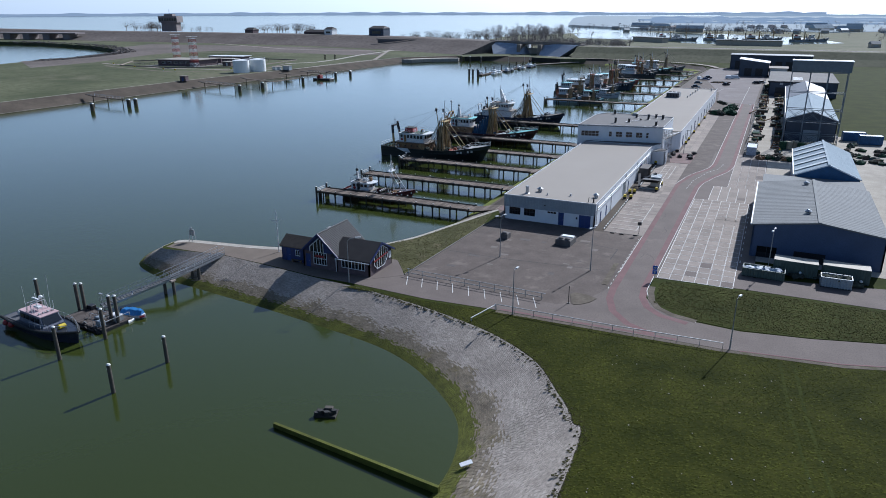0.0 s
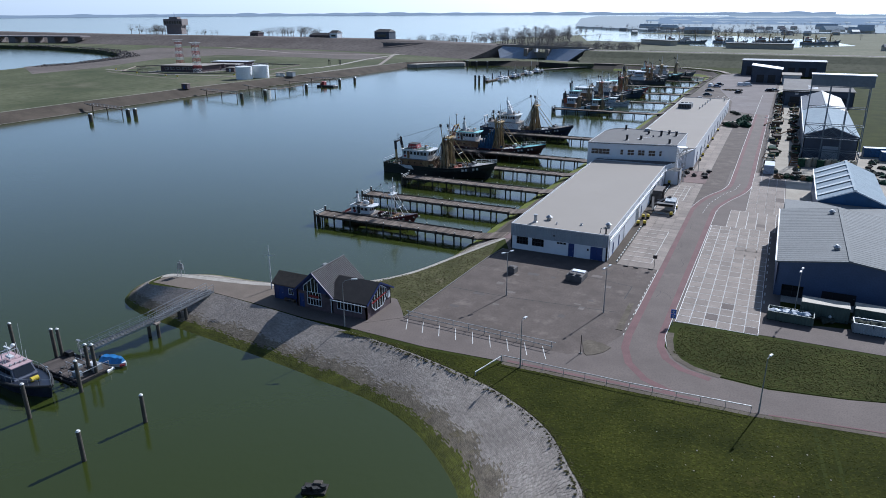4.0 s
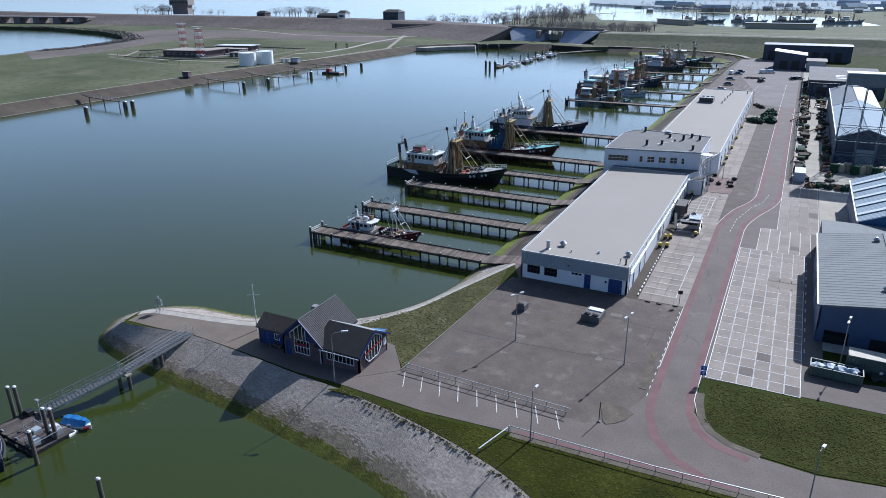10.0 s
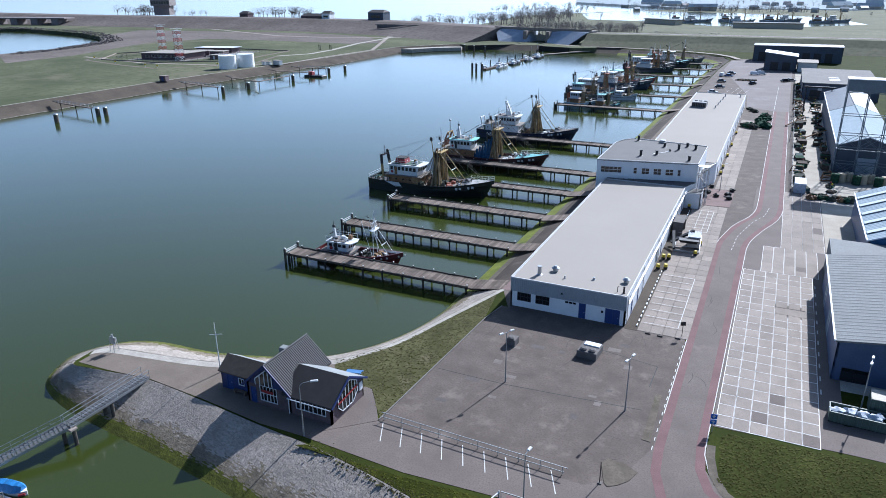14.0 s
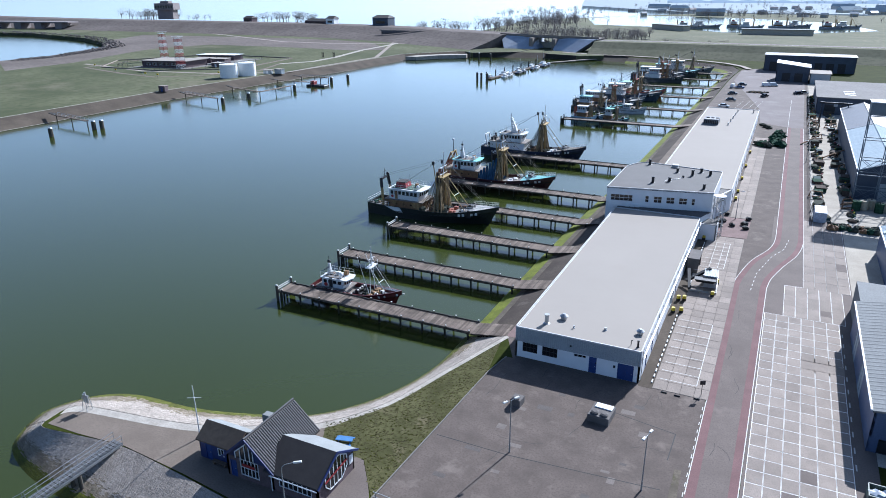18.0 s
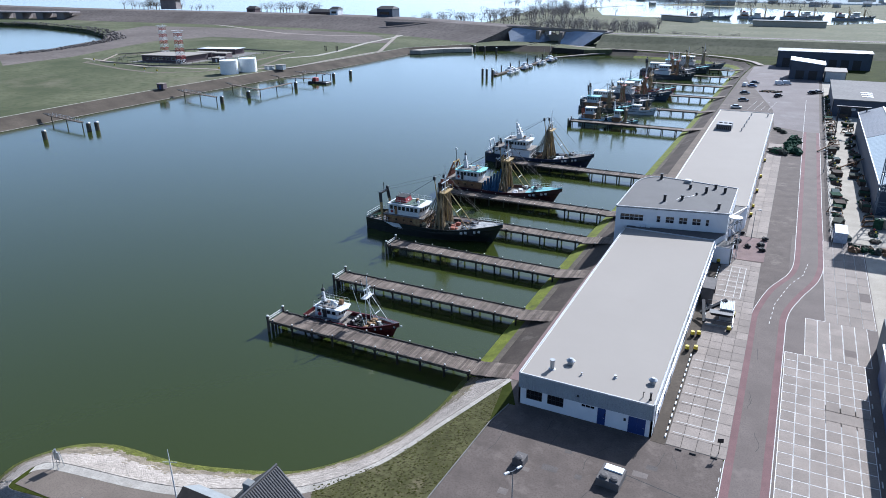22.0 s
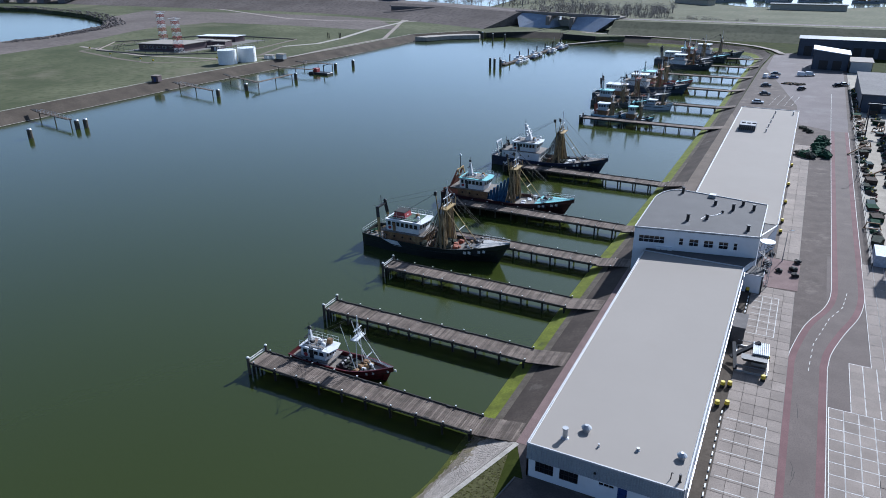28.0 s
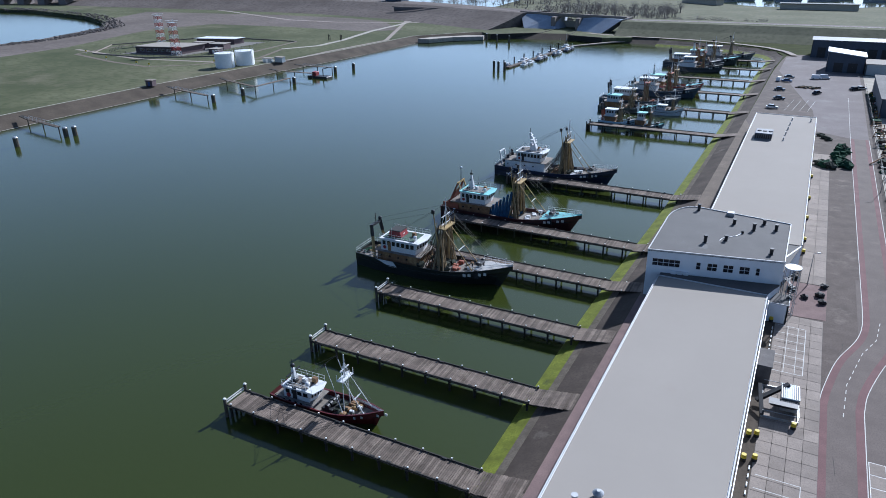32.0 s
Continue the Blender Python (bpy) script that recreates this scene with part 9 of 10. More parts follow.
def far_pier(p, q, label, rail=True):
    t = thing("pier", label=label, category="pier", group="small piers on the far shore")
    p, q = Vector((*p, -0.1)), Vector((*q, -0.1))
    d = (q - p).normalized()
    s = Vector((d.y, -d.x, 0))
    part("deck", Geo().beam(p, q, 1.6, 0.25), M_WOOD_DECK, t)
    n = max(2, int((q - p).length / 10))
    for i in range(n + 1):
        c = p + (q - p) * (i / n)
        for k in (0.0,):
            part("pile", Geo().tube(c + s * k + Vector((0, 0, -4)), c + s * k, 0.2, n=6), M_WOOD_DARK, t)
    if rail:
        g = Geo()
        for k in (-0.75, 0.75):
            g.tube(p + s * k + Vector((0, 0, 1.0)), q + s * k + Vector((0, 0, 1.0)), 0.05, n=5)
            for i in range(9):
                c = p + (q - p) * (i / 8) + s * k
                g.tube(c, c + Vector((0, 0, 1.0)), 0.05, n=5)
        part("railing", g, M_STEEL, t)
    part("ramp", Geo().beam(p + Vector((0, 0, 0)), p - d * 5 + Vector((0, 0, 0.5)), 1.6, 0.2), M_WOOD_DARK, t)


far_pier((-261.5, 106.6), (-238, 102.8), "small grey timber pier with railings")
far_pier((-257, 174.4), (-231, 168.8), "small grey timber pier with railings")
far_pier((-250.6, 201), (-226, 193.5), "dark timber pier on piles", False)
far_pier((-226, 193.5), (-225.5, 218), "dark timber pier arm", False)
far_pier((-247, 234), (-224, 233.8), "dark timber pier with a landing", False)
far_pier((-244, 252), (-226, 253.5), "dark timber pier with railings", True)
for x, y in ((-236.6, 85.6), (-233.7, 102.2), (-232.3, 104.8), (-228.7, 169.8), (-227.2, 186.5), (-224.2, 219.4), (-224.5, 254.2), (-222.3, 268)):
    t = thing("dolphin_pile", pose(x, y, 0), "thick dark mooring dolphin with grey steel cap", "mooring pile", "mooring dolphins along the far shore")
    part("shaft", Geo().tube((0, 0, WATER - 2), (0, 0, 0.1), 0.85, n=10), M_PILE, t)
    part("cap", Geo().tube((0, 0, 0.1), (0, 0, 0.45), 0.88, 0.6, n=10), M_STEEL, t)
wb = thing("work_float", pose(-222.8, 238.5, WATER), "rusty work float moored at the far pier", "boat")
part("hull", Geo().box(-6, 6, -2.5, 2.5, -0.4, 1.1, 0.2), M_DARKMETAL, wb)
part("cabin", Geo().box(-4, -1.5, -1.4, 1.4, 1.1, 3.0, 0.1), M_RED, wb)
part("crane", Geo().tube((2, 0, 1.1), (2, 0, 4.5), 0.25, n=8).tube((2, 0, 4.5), (5.5, 0, 5.5), 0.18, n=8), M_DARKMETAL, wb)
for x, y in ((-294.5, 345.5), (-286.5, 347.8)):
    t = thing("post_group", pose(x, y, 0.4), "dark timber post on the far meadow", "post", "timber posts on the far meadow")
    part("post", Geo().tube((-0.4, 0, 0), (-0.4, 0, 3.8), 0.28, n=8).tube((0.5, 0.3, 0), (0.5, 0.3, 3.5), 0.24, n=8), M_WOOD_DARK, t)
    part("tie", Geo().beam((-0.8, 0, 2.9), (0.9, 0.2, 2.9), 0.25, 0.3), M_WOOD_DARK, t)

# marina pontoon with small boats
mp = thing("marina_pontoon", label="long floating pontoon with piles at the harbour end", category="pontoon")
part("deck", Geo().beam((-146.2, 303, WATER + 0.4), (-140.7, 399.6, WATER + 0.4), 2.6, 0.6), M_WOOD_DECK, mp)
part("access_pontoon", Geo().beam((-140.7, 399.6, WATER + 0.4), (-112, 435, WATER + 1.2), 2.6, 0.6), M_CONC, mp)
for k in range(8):
    y = 303 + k * 13
    part("pile", Geo().tube((-148.2 + k * 0.7, y, WATER - 2), (-148.2 + k * 0.7, y, 1.4), 0.36, n=8), M_WOOD_DARK, mp)
for x, y in ((-151, 296), (-148, 295), (-144, 294), (-206, 409), (-196, 404), (-186, 402)):
    t = thing("dolphin_pile", pose(x, y, 0), "thick dark mooring dolphin", "mooring pile", "mooring dolphins at the harbour end")
    part("shaft", Geo().tube((0, 0, WATER - 2), (0, 0, 1.6), 0.65, n=10), M_PILE, t)
    part("cap", Geo().tube((0, 0, 1.6), (0, 0, 1.9), 0.7, 0.5, n=10), M_CAP, t)
rr = random.Random(21)
for k in range(13):
    y = 309 + k * 7.2
    L = rr.uniform(6, 11)
    side = 1 if k % 3 else -1
    t = thing("motor_yacht", pose(-145.2 + (y - 303) * 0.055 + side * 3.4, y, WATER, 0, 0, 88), "small moored white motor yacht", "boat", "small boats at the marina pontoon")
    rows = []
    for i in range(7):
        s = i / 6
        w = L * 0.16 * (1 - max(0, (s - 0.5) / 0.5) ** 2) + 0.03
        rows.append([(-L / 2 + s * L, -w * 0.7, -0.3), (-L / 2 + s * L, -w, 0.9 + 0.3 * s), (-L / 2 + s * L, w, 0.9 + 0.3 * s), (-L / 2 + s * L, w * 0.7, -0.3)])
    part("hull", Geo().rings(rows), rr.choice((M_BOATWHITE, M_BOATWHITE, hull_paint((0.012, 0.02, 0.05)))), t)
    part("cabin", Geo().rings([[(-L * 0.3, -L * 0.11, 0.9), (L * 0.2, -L * 0.11, 0.9), (L * 0.2, L * 0.11, 0.9), (-L * 0.3, L * 0.11, 0.9)], [(-L * 0.26, -L * 0.09, 2.0), (L * 0.08, -L * 0.09, 2.0), (L * 0.08, L * 0.09, 2.0), (-L * 0.26, L * 0.09, 2.0)]]), M_BOATWHITE, t)
    part("windows", Geo().box(-L * 0.25, L * 0.1, -L * 0.108, L * 0.108, 1.3, 1.7), M_GLASS_DARK, t)
    part("mast", Geo().tube((0, 0, 2.0), (0, 0, 4.0 + 5 * (k % 4 == 0)), 0.06, n=5), M_BOATWHITE, t)

# ---- lock mouth with wing walls and bridge ----
lk = thing("lock_bridge", label="road bridge over the lock mouth with blue-grey concrete wing walls", category="bridge")
for pts in (((-208, 479, 9.2), (-178, 477, 9.2), (-174, 463, 0.0), (-198, 460, 0.0)), ((-158, 473, 9.2), (-124, 458, 9.2), (-136, 447, 0.0), (-156, 456, 0.0))):
    a = [Vector(p) for p in pts]
    b = [p + Vector((3, 16, 0)) for p in a]
    g = Geo().rings([[p for p in a], [p for p in b]])
    part("wing_wall", g, M_ABUT, lk)
part("deck", Geo().beam((-210, 489, 9.0), (-122, 470, 9.0), 14, 1.2), M_CONC, lk)
part("pier", Geo().box(-179, -176, 466, 490, WATER, 8.6), M_CONC, lk)
part("pier", Geo().box(-159, -156, 462, 486, WATER, 8.6), M_CONC, lk)
part("parapet", Geo().beam((-210, 482, 10.2), (-122, 463, 10.2), 0.3, 1.2), M_CONC, lk)
part("lock_gate", Geo().box(-176, -159, 480, 481.5, WATER - 1, 5.0), M_BEIGE, lk, "pale lock gate")
flat("lock_wall_west", [(-206, 416), (-176, 436), (-174, 466), (-200, 462), (-222, 430)], 0.5, M_MEADOW, "grassy quay beside the lock mouth", "ground", thick=4.0)
flat("lock_wall_east", [(-153, 430), (-128, 424), (-110, 432), (-120, 470), (-156, 460)], 0.5, M_MEADOW, "grassy quay beside the lock mouth", "ground", thick=4.0)
lw = Geo().beam((-206, 415.8, -1.0), (-176, 435.8, -1.0), 0.6, 3.4).beam((-176, 435.8, -1.0), (-174, 466, -1.0), 0.6, 3.4).beam((-153, 429.6, -1.0), (-156, 460, -1.0), 0.6, 3.4).beam((-153, 429.6, -1.0), (-128, 423.6, -1.0), 0.6, 3.4)
tagged(part("quay_wall", lw, M_WOOD_DARK), "dark sheet pile quay wall at the lock mouth", "wall", kind="structure")
flat("beach", [(-245, 380), (-240, 392), (-222, 410), (-210, 414), (-208, 408), (-226, 396), (-236, 380)], -0.2, M_SHELL, "pale stone ramp at the harbour corner", "ramp", thick=2.6)
ribbon("quay_end_road", [(-145, 447), (-135, 443), (-114, 438), (-94, 437), (-75.5, 434.6), (-57, 429.6), (-39, 421.6), (-25.5, 412.8), (-14.8, 398.5), (-9.6, 384)], 3.4, 0.56, M_CONC, "pale service road round the harbour end", "road")
ribbon("dike_road_east", [(-122, 470), (-84, 472), (0, 473), (120, 473), (400, 481), (900, 511)], 8.0, 8.26, M_ASPHALT, "asphalt road along the dike crest", "road")
ribbon("dike_road_west", [(-206, 484), (-262, 514), (-330, 542), (-440, 562), (-600, 562), (-850, 558), (-1400, 602)], 8.0, 10.06, M_ASPHALT, "asphalt road along the dike crest", "road")
ribbon("guard_line", [(-122, 463), (-84, 465), (0, 465), (120, 465), (400, 472), (900, 501)], 0.5, 8.7, M_WHITE_LINE, "pale guard rail line along the dike road", "rail")
un = thing("underpass", label="dark road underpass through the dike", category="underpass")
# one flat sheet, its dark colour standing for the shade inside
part("mouth", Geo().add([(-338, 503, 0.5), (-304, 500, 0.5), (-296, 512, 8.5), (-346, 516, 8.5)], [(0, 1, 2, 3)]), M_DARKMETAL, un)
part("wing", Geo().beam((-346, 513, 8.6), (-296, 509, 8.6), 0.8, 0.8), M_CONC, un)
# armour rock slope at the sea side
rr = random.Random(4)
g = Geo()
for k in range(2600):
    i = rr.randrange(2, len(SEA_SHORE) - 2)
    a, b_ = SEA_SHORE[i], SEA_SHORE[i + 1]
    t = rr.random()
    x, y = a[0] + (b_[0] - a[0]) * t + rr.uniform(-3, 9), a[1] + (b_[1] - a[1]) * t + rr.uniform(-2, 14)
    g.blob((x, y, rr.uniform(-1.5, 1.2)), rr.uniform(0.4, 1.0), k, 1, 0.7, 0.35)
tagged(part("armour_rocks", g, M_ROCK), "dark armour rocks on the sea side", "rocks", kind="stuff")
slope_sheet("sea_bank", SEA_SHORE, [(x + 10, y + 4) if y < 300 else (x + 8, y + 10) for x, y in SEA_SHORE], WATER - 1, 0.45, M_SOIL, "dark bank of the sea inlet")

# control building and others on the dike
# brick colour lightened in place of haze over the distance
M_CONTROL = mat("haze_paled_grey_brick", (0.2, 0.175, 0.17), 0.9, var=0.15, scale=0.2)
cb = thing("control_building", pose(-706, 596, 9.5, 0, 0, 20), "tall dark grey sluice control building", "building")
part("tower", Geo().box(-10, 10, -7, 7, 0, 11), M_CONTROL, cb)
part("upper_floor", Geo().box(-12.5, 12.5, -9, 9, 11, 19), M_CONTROL, cb)
part("roof", Geo().box(-6, 5, -5, 5, 19, 21.5), M_CONTROL, cb)
for k in range(7):
    part("window", Geo().box(-11.5 + k * 3.4, -9.2 + k * 3.4, -9.15, -8.95, 13, 16.5), M_GLASS_DARK, cb)
part("mast", Geo().tube((-1, 0, 21.5), (-1, 0, 27), 0.2, n=6), M_DARKMETAL, cb)
for x, y, w, d, h, m1, lab in ((-369, 560, 9, 7, 9, M_DARKSHED, "dark building on the dike"), (-436, 566, 5, 5, 7, M_TANK, "white hut on the dike"), (-455, 570, 16, 6, 4, M_BRICK, "low dark building on the dike"), (-560, 580, 6, 5, 5, M_BRICK, "small dark building on the dike")):
    t = thing("dike_building", pose(x, y, 8.5), lab, "building")
    part("wall", Geo().box(-w, w, -d, d, 0, h), m1, t)
    part("roof", Geo().rings([[(-w - 0.5, -d - 0.5, h), (w + 0.5, -d - 0.5, h), (w + 0.5, d + 0.5, h), (-w - 0.5, d + 0.5, h)], [(-w * 0.8, -0.3, h + 2.5), (w * 0.8, -0.3, h + 2.5), (w * 0.8, 0.3, h + 2.5), (-w * 0.8, 0.3, h + 2.5)]]), M_SHEET, t)
    part("window", Geo().box(-w * 0.6, w * 0.6, -d - 0.1, -d, h * 0.4, h * 0.7), M_GLASS_DARK, t)
sl_ = thing("sluice_gate", pose(-860, 500, 0, 0, 0, 12), "dark concrete sluice works at the inlet", "sluice")
for k in range(5):
    part("pier", Geo().box(-60 + k * 30, -50 + k * 30, -8, 8, WATER, 7.5), M_CONTROL, sl_)
part("deck", Geo().box(-64, 80, -9, 9, 7.5, 9), M_CONTROL, sl_)


# ---- woods and town in the distance ----
def woods(name, spots, label, seed, mat_=None):
    """Bare winter trees: short trunks, limbs and many small twig clumps."""
    r = random.Random(seed)
    g = Geo()
    for x, y, z, h in spots:
        g.tube((x, y, z), (x, y, z + h * 0.55), h * 0.035, h * 0.015, n=5, caps=False)
        for k in range(5):
            a = r.uniform(0, 6.28)
            g.tube((x, y, z + h * r.uniform(0.25, 0.5)), (x + math.cos(a) * h * 0.3, y + math.sin(a) * h * 0.3, z + h * r.uniform(0.6, 0.9)), h * 0.014, h * 0.004, n=4, caps=False)
        for k in range(150):
            a, q = r.uniform(0, 6.28), r.random() ** 0.6 * h * 0.42
            zz = z + h * r.uniform(0.38, 1.0)
            s = h * r.uniform(0.014, 0.045)
            c = Vector((x + math.cos(a) * q, y + math.sin(a) * q, zz))
            p = [c + Vector((r.uniform(-s, s), r.uniform(-s, s), r.uniform(-s, s))) for _ in range(4)]
            g.add(p, [(0, 1, 2), (0, 2, 3), (0, 3, 1), (1, 3, 2)])
    return tagged(part(name, g, mat_ or M_TWIG), label, "trees", kind="stuff")


r = random.Random(31)
woods("dike_trees", [(r.gauss(-745, 18), r.gauss(600, 8), 8, r.uniform(9, 14)) for _ in range(22)] + [(r.gauss(-520, 22), r.gauss(600, 10), 8, r.uniform(9, 13)) for _ in range(26)] + [(r.gauss(-655, 8), r.gauss(600, 6), 8, r.uniform(6, 9)) for _ in range(6)]
      + [(r.uniform(-340, -250), r.uniform(560, 600), 4, r.uniform(6, 11)) for _ in range(30)], "bare winter trees behind the dike", 1)
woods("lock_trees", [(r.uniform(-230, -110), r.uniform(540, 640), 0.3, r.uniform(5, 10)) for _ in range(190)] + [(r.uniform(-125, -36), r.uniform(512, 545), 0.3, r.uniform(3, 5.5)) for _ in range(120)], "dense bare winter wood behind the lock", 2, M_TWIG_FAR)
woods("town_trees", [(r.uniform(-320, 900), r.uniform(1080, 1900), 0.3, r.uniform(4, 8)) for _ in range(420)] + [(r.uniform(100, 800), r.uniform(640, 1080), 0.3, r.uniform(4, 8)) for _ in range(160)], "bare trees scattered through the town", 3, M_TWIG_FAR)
# town walls and roofs paled: distance haze put into their colour
M_BRICKRED = mat("haze_paled_house_wall", (0.5, 0.47, 0.45), 0.85, var=0.2, scale=0.2)
M_ROOFRED = mat("haze_paled_tile_roof", (0.4, 0.34, 0.31), 0.8, var=0.25, scale=0.3)
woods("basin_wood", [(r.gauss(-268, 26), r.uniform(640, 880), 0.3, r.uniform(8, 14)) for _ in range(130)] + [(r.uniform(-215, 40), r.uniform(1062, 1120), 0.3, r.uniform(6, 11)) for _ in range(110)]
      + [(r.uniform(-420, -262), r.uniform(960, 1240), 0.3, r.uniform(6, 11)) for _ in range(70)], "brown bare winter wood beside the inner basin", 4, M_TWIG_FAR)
for k in range(150):
    x, y = (r.uniform(110, 620), r.uniform(650, 1250)) if k % 3 else (r.uniform(-250, 420), r.uniform(1075, 1420))
    w, d, h = r.uniform(3.5, 7), r.uniform(3.2, 4.6), r.uniform(2.6, 4.4)
    if k % 15 == 0:
        w, d, h = r.uniform(12, 22), r.uniform(6, 9), r.uniform(4, 6)
    t = thing("house", pose(x, y, 0.3, 0, 0, r.uniform(-40, 40)), "small distant house with a pitched roof", "house", "houses of the town")
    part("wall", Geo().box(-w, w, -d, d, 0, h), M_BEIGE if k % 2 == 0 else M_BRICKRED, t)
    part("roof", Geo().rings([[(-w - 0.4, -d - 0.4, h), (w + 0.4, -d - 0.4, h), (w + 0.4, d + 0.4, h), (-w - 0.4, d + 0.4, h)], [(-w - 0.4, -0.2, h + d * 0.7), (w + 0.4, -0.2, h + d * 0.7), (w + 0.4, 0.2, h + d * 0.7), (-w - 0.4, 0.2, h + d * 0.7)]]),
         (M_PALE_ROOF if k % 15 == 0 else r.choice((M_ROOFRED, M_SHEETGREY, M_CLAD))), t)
    # grey sheet instead of dark glass, paled for the same haze
    part("window", Geo().box(-w * 0.5, w * 0.5, -d - 0.06, -d, h * 0.35, h * 0.7), M_CLAD, t)
for k in range(16):
    x, y = r.uniform(-180, 90), r.uniform(660, 760)
    c = dict(gv if k % 2 else go, detail=1, nets=4, piles=2)
    if k < 8:
        # pale grey hulls hold the distance haze in their paint
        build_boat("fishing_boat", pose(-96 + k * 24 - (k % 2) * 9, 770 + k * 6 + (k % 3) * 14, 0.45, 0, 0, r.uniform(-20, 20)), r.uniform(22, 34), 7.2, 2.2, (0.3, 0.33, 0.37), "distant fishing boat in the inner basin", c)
# beige walls keep the backlit sheds pale in place of haze
qs = thing("quay_shed", pose(-4, 700, 0.3), "long low dark quay shed by the inner basin", "building")
part("wall", Geo().box(-32, 32, -5, 5, 0, 5), M_BEIGE, qs)
part("roof", Geo().box(-33, 33, -6, 6, 5, 5.5), M_BLUE_GREY_ROOF, qs)
qs = thing("quay_shed", pose(-112, 742, 0.3, 0, 0, -38), "long low dark quay shed by the inner basin", "building")
part("wall", Geo().box(-24, 24, -5, 5, 0, 5), M_BEIGE, qs)
part("roof", Geo().box(-25, 25, -6, 6, 5, 5.5), M_BLUE_GREY_ROOF, qs)

# hazy far shores, their haze put in as a faint glow of the land
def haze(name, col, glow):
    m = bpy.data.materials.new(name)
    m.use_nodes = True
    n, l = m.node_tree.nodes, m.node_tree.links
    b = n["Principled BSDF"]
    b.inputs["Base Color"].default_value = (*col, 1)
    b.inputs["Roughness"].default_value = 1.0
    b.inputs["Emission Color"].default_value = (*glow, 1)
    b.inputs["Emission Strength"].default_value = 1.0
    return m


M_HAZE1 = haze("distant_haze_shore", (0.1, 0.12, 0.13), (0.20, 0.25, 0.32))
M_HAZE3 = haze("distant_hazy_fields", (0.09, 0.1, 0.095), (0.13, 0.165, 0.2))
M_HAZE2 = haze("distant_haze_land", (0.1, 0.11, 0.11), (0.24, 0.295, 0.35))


def far_strip(name, a0, a1, dist, h, mt, label):
    g = Geo()
    lo, hi = [], []
    n = 160
    for i in range(n + 1):
        a = radians(a0 + (a1 - a0) * i / n)
        x, y = dist * math.sin(a), dist * math.cos(a)
        hh = h * (0.45 + 0.9 * abs(noise.noise(Vector((i * 0.21, dist * 0.01, 0)))) + 0.25 * abs(noise.noise(Vector((i * 1.1, 3, 0)))))
        lo.append((x, y, WATER - 1)), hi.append((x, y, hh))
    g.rings([lo, hi], False, False, closed=False)
    return tagged(part(name, g, mt), label, "backdrop", kind="structure")


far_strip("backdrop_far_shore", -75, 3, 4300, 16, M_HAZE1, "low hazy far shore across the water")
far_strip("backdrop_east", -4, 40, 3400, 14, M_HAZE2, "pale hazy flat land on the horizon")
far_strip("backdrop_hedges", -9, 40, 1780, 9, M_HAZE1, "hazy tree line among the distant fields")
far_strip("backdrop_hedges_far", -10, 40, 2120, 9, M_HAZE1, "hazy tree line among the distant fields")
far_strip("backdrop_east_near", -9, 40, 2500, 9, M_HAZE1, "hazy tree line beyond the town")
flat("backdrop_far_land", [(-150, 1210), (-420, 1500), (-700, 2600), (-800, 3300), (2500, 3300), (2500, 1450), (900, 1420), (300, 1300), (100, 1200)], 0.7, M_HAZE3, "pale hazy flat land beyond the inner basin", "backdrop")

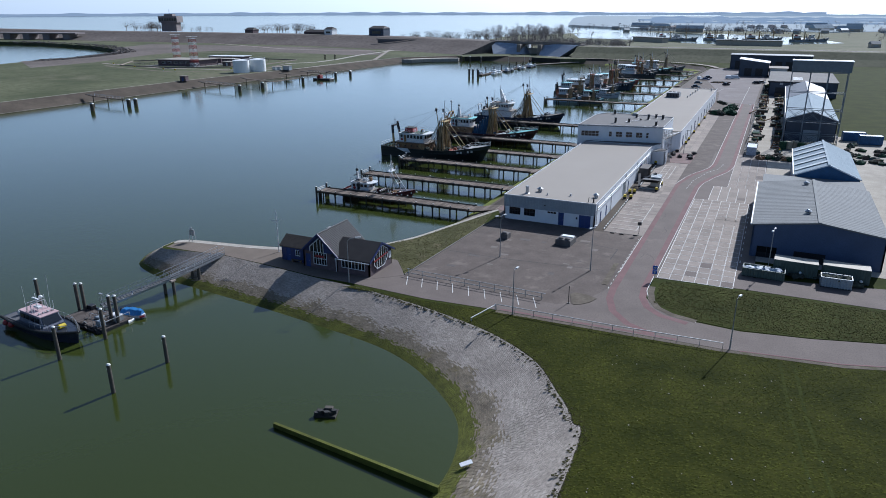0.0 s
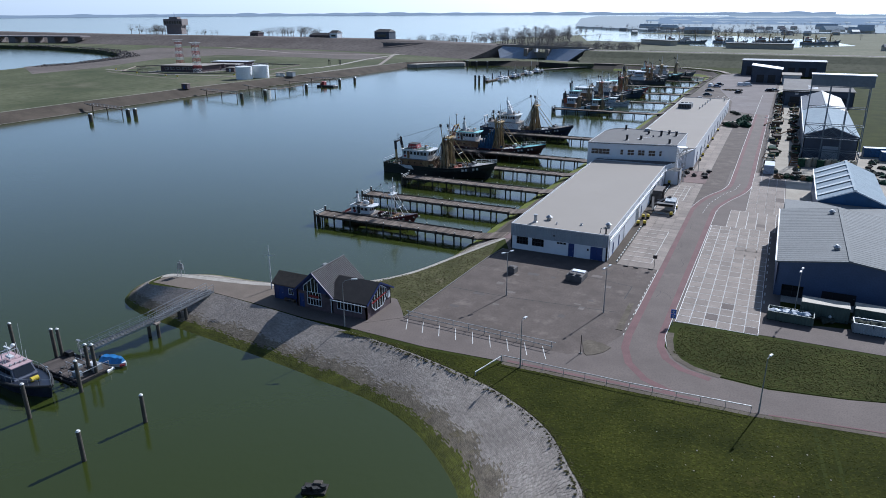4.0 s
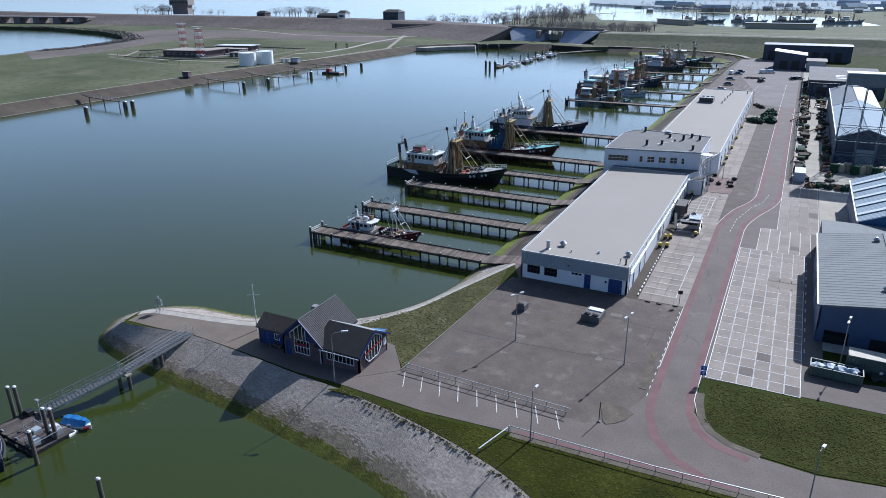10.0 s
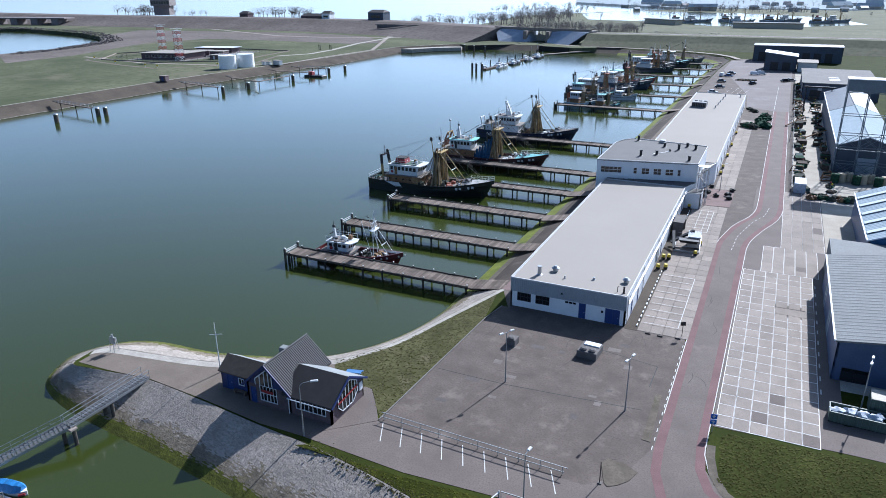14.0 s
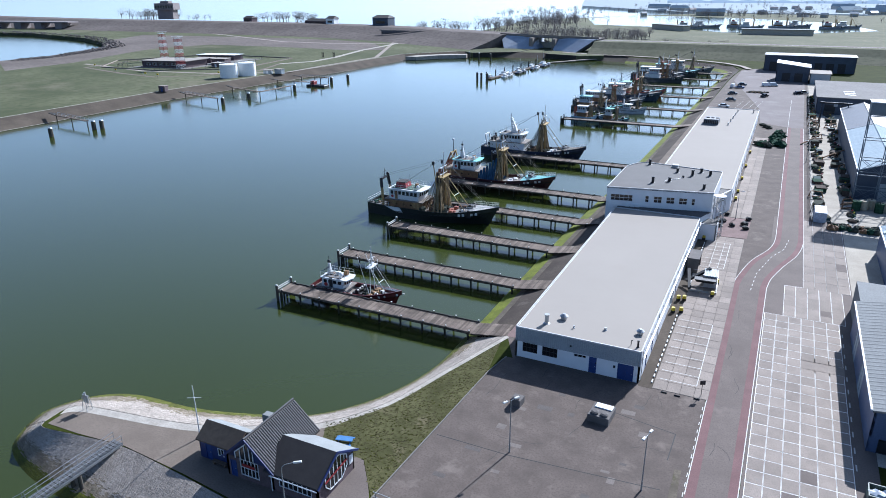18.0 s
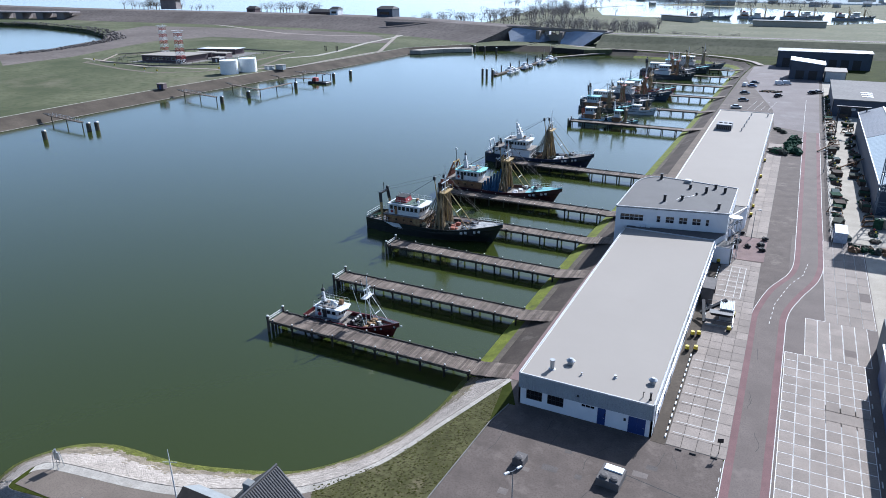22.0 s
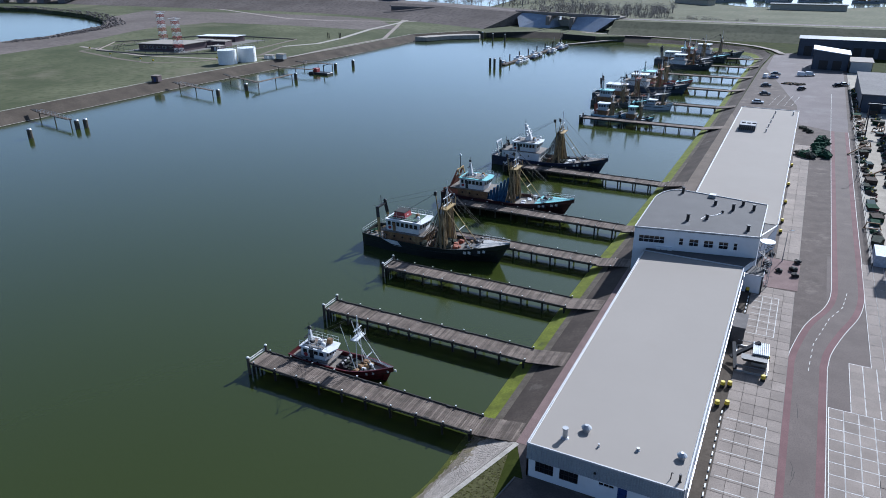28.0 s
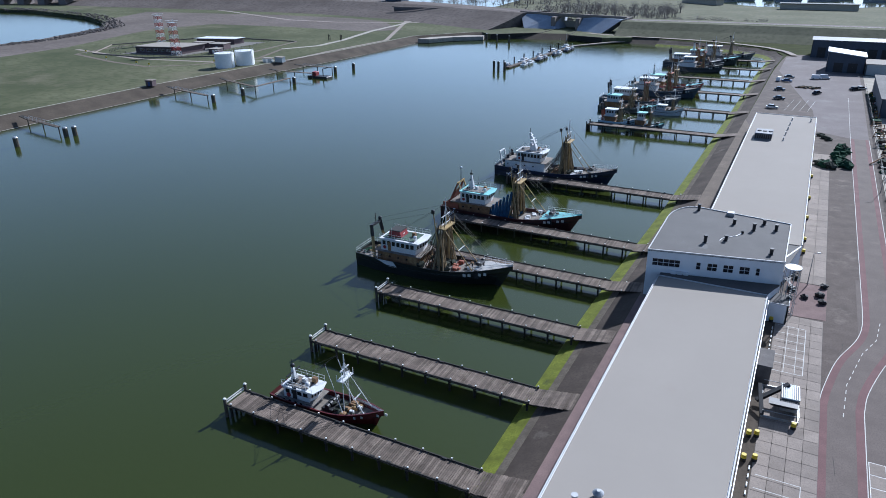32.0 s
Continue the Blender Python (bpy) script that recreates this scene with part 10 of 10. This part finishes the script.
# ---- revetment stones ----
def revetment(where, lo_line, hi_line, z_lo, z_hi, size, seed, single=None):
    """Courses of rough blocks along a slope between two lines: pale above, moss-stained lower down, algae-green at the water."""
    r = random.Random(seed)
    lo = [Vector((*p, z_lo)) for p in lo_line]
    hi = [Vector((*p, z_hi)) for p in hi_line]
    mids = [a.lerp(b, 0.5) for a, b in zip(lo, hi)]
    cum = [0.0]
    for a, b in zip(mids[:-1], mids[1:]):
        cum.append(cum[-1] + (b - a).length)

    def at_(u, k):
        i = 0
        while i < len(cum) - 2 and cum[i + 1] < u:
            i += 1
        f = (u - cum[i]) / max(1e-6, cum[i + 1] - cum[i])
        return lo[i].lerp(lo[i + 1], f).lerp(hi[i].lerp(hi[i + 1], f), k)

    span = max((b - a).length for a, b in zip(lo, hi))
    rows_n = int(span * 1.12 / (size * 0.8))
    sets = {"pale": Geo(), "moss": Geo(), "algae": Geo()}
    singles = []
    for j in range(rows_n):
        ka, kb = -0.12 + 1.11 * j / rows_n, -0.12 + 1.11 * (j + 0.95) / rows_n
        u = r.uniform(0, size)
        while u < cum[-1] - size:
            w = size * r.uniform(0.75, 1.35)
            p = [at_(u + 0.015, ka), at_(u + w - 0.02, ka), at_(u + w - 0.02, kb), at_(u + 0.015, kb)]
            u += w
            c = (p[0] + p[2]) / 2
            n = (p[1] - p[0]).cross(p[3] - p[0])
            if n.length < 1e-6:
                continue
            n.normalize()
            if n.z < 0:
                n = -n
            h = r.uniform(0.042, 0.056)
            jit = [q + Vector((r.uniform(-0.014, 0.014), r.uniform(-0.014, 0.014), 0)) for q in p]
            top = [c + (q - c) * 0.965 + n * (h + r.uniform(-0.004, 0.004)) for q in jit]
            base = [q - n * 0.03 for q in jit]
            k = (ka + kb) / 2 + 0.04 * noise.noise(c * 0.5) + 0.03 * noise.noise(c * 0.12) + r.uniform(-0.05, 0.05)
            kind = "algae" if k < 0.17 else "moss" if k < 0.4 + 0.16 * noise.noise(c * 0.3) + r.uniform(-0.06, 0.06) else "pale"
            fs = [(4, 5, 6, 7)] + [(i, (i + 1) % 4, 4 + (i + 1) % 4, 4 + i) for i in range(4)]
            if single and kind == "pale" and len(singles) < 290 and single[0] < c.x < single[1] and single[2] < c.y < single[3]:
                singles.append((base + top, fs))
            else:
                sets[kind].add(base + top, fs)
    pale = tagged(part("stone_revetment", sets["pale"], M_STONE), "pale grey stone blocks of the " + where, "revetment", kind="stuff")
    tagged(part("mossy_stones", sets["moss"], M_MOSSY), "brown moss-stained stone blocks of the " + where, "revetment", kind="stuff")
    tagged(part("algae_stones", sets["algae"], M_ALGAE), "algae-green stone blocks at the waterline of the " + where, "revetment", kind="stuff")
    if singles:
        face = tagged(new("revetment_face"), "pale grey stone blocks laid on the bank", "revetment", kind="structure")
        for vs, fs in singles:
            c = sum(vs, Vector()) / 8
            me = Geo().add([v - c for v in vs], fs).mesh("stone", M_STONE_ONE)
            piece("stone", me, face, Matrix.Translation(c))


M_STONE_ONE = mat("basalt_block_single", (0.33, 0.29, 0.25), 0.9, var=0.2, scale=0.3, fine=3.0, bump=0.01, rnd=0.16, spec=0.15, stain=(0.25, 0.225, 0.19), stain_at=0.6, coord="World")
s_lo, s_hi = [(p.x, p.y) for p in shore_s], [(p.x, p.y) for p in crest_s]
revetment("breakwater", s_lo, s_hi, WATER + 0.05, -0.02, 0.42, 3, (8, 16, -76, -70))
tip_lo, tip_hi = [(p.x, p.y) for p in shore_n], [(p.x, p.y) for p in crest_n]
revetment("breakwater shore", tip_lo, tip_hi, WATER + 0.05, 0.0, 0.42, 8)

# rough grass tufts and weeds
M_TUFT = mat("grass_tuft", (0.042, 0.045, 0.009), 0.95, var=0.35, scale=0.16, fine=2.2, isl=0.2, spec=0.06, tint=(0.058, 0.06, 0.016), coord="World")
M_TUFT_BANK = mat("bank_grass_tuft", (0.038, 0.046, 0.006), 0.95, var=0.4, scale=0.2, fine=2.2, isl=0.3, spec=0.05, tint=(0.055, 0.059, 0.009), coord="World")
M_TUFT_DRY = mat("dry_weed_tuft", (0.06, 0.055, 0.024), 0.95, var=0.4, scale=0.3, fine=2, isl=0.4, spec=0.1, coord="World")


def tufts(name, spots, material, label, seed, h0=0.02, h1=0.085):
    r = random.Random(seed)
    g = Geo()
    for x, y, z in spots:
        w, h = r.uniform(0.06, 0.22), r.uniform(h0, h1)
        a = r.uniform(0, 3.14)
        c, s = math.cos(a) * w, math.sin(a) * w
        k = r.uniform(-0.2, 0.2)
        g.add([(x - c, y - s, z), (x + s, y - c, z), (x + c, y + s, z), (x - s, y + c, z), (x + k, y + k, z + h)], [(0, 1, 4), (1, 2, 4), (2, 3, 4), (3, 0, 4)])
    return tagged(part(name, g, material), label, "grass", kind="stuff")


r = random.Random(77)


def inside(x, y, poly):
    c = False
    for (x0, y0), (x1, y1) in zip(poly, poly[1:] + poly[:1]):
        if (y0 > y) != (y1 > y) and x < (x1 - x0) * (y - y0) / (y1 - y0) + x0:
            c = not c
    return c


south_green = [(-27, -43), (-14, -42.6), (-3.4, -41.9), (11.3, -41.6), (25.3, -41.2), (38, -39.9), (60, -32.9), (140, -8), (140, -139), (17, -139)] + [p for p in reversed(s_hi) if p[1] > -138 and p[0] > -26]
spots = []
while len(spots) < 62000:
    x, y = r.uniform(-26, 62), r.uniform(-96, -33)
    if inside(x, y, south_green):
        spots.append((x, y, -0.03))
flat("bank_grass", [(x, y) for x, y in south_green], -0.022, M_GRASS_BANK, "dense green grass of the harbour bank", "grass", thick=0.004)
tufts("grass_south", spots, M_TUFT_BANK, "rough green grass on the harbour bank", 5, 0.02, 0.065)
verge = [(15.2, -22.0), (15.6, -30), (21.5, -33.4), (27, -34), (35, -32.7), (43, -30.6), (60, -26), (60, -20), (27, -20.4), (16, -21)]
spots = []
while len(spots) < 11000:
    x, y = r.uniform(14, 60), r.uniform(-35, -19)
    if inside(x, y, verge):
        spots.append((x, y, 0.03))
tufts("grass_verge_blades", spots, M_TUFT, "rough green grass on the verge", 6, 0.02, 0.09)
spots = []
for i in range(len(s_hi) - 1):
    a, b = s_hi[i], s_hi[i + 1]
    if a[1] < -100 or a[0] < -27:
        continue
    for k in range(int(math.hypot(b[0] - a[0], b[1] - a[1]) * 26)):
        t = r.random()
        spots.append((a[0] + (b[0] - a[0]) * t + r.gauss(0.1, 0.45), a[1] + (b[1] - a[1]) * t + r.gauss(0.1, 0.45), -0.08))
tufts("crest_weeds", spots, M_TUFT_DRY, "brown dry weeds along the revetment crest", 7, 0.04, 0.16)
patch = [(-33.0, -25.6), (-28.0, -19.2), (-24.3, -8.2), (-21.0, 2.5), (-19.6, -6), (-20.9, -34.8), (-22, -33.5), (-25, -29.7), (-31, -29.6)]
spots = []
while len(spots) < 2600:
    x, y = r.uniform(-33, -19), r.uniform(-35, 2)
    if inside(x, y, patch):
        spots.append((x, y, 0.0))
flat("grass_patch", patch, 0.012, M_GRASS_DRY, "patchy dry grass between path and car park", "grass", thick=0.04)
tufts("patch_blades", spots, M_TUFT_DRY, "patchy dry grass tufts", 8, 0.02, 0.07)
tufts("patch_blades_green", spots[::2], M_TUFT, "patchy green grass tufts", 9, 0.02, 0.08)
# pale stones and flowers scattered in the bank grass
g = Geo()
for k in range(170):
    x, y = r.uniform(14, 58), r.uniform(-92, -46)
    if inside(x, y, south_green):
        g.blob((x, y, 0.03), r.uniform(0.03, 0.1), k, 1, 0.5, 0.3)
tagged(part("scattered_stones", g, M_SHELL), "pale stones scattered in the bank grass", "stones", kind="stuff")
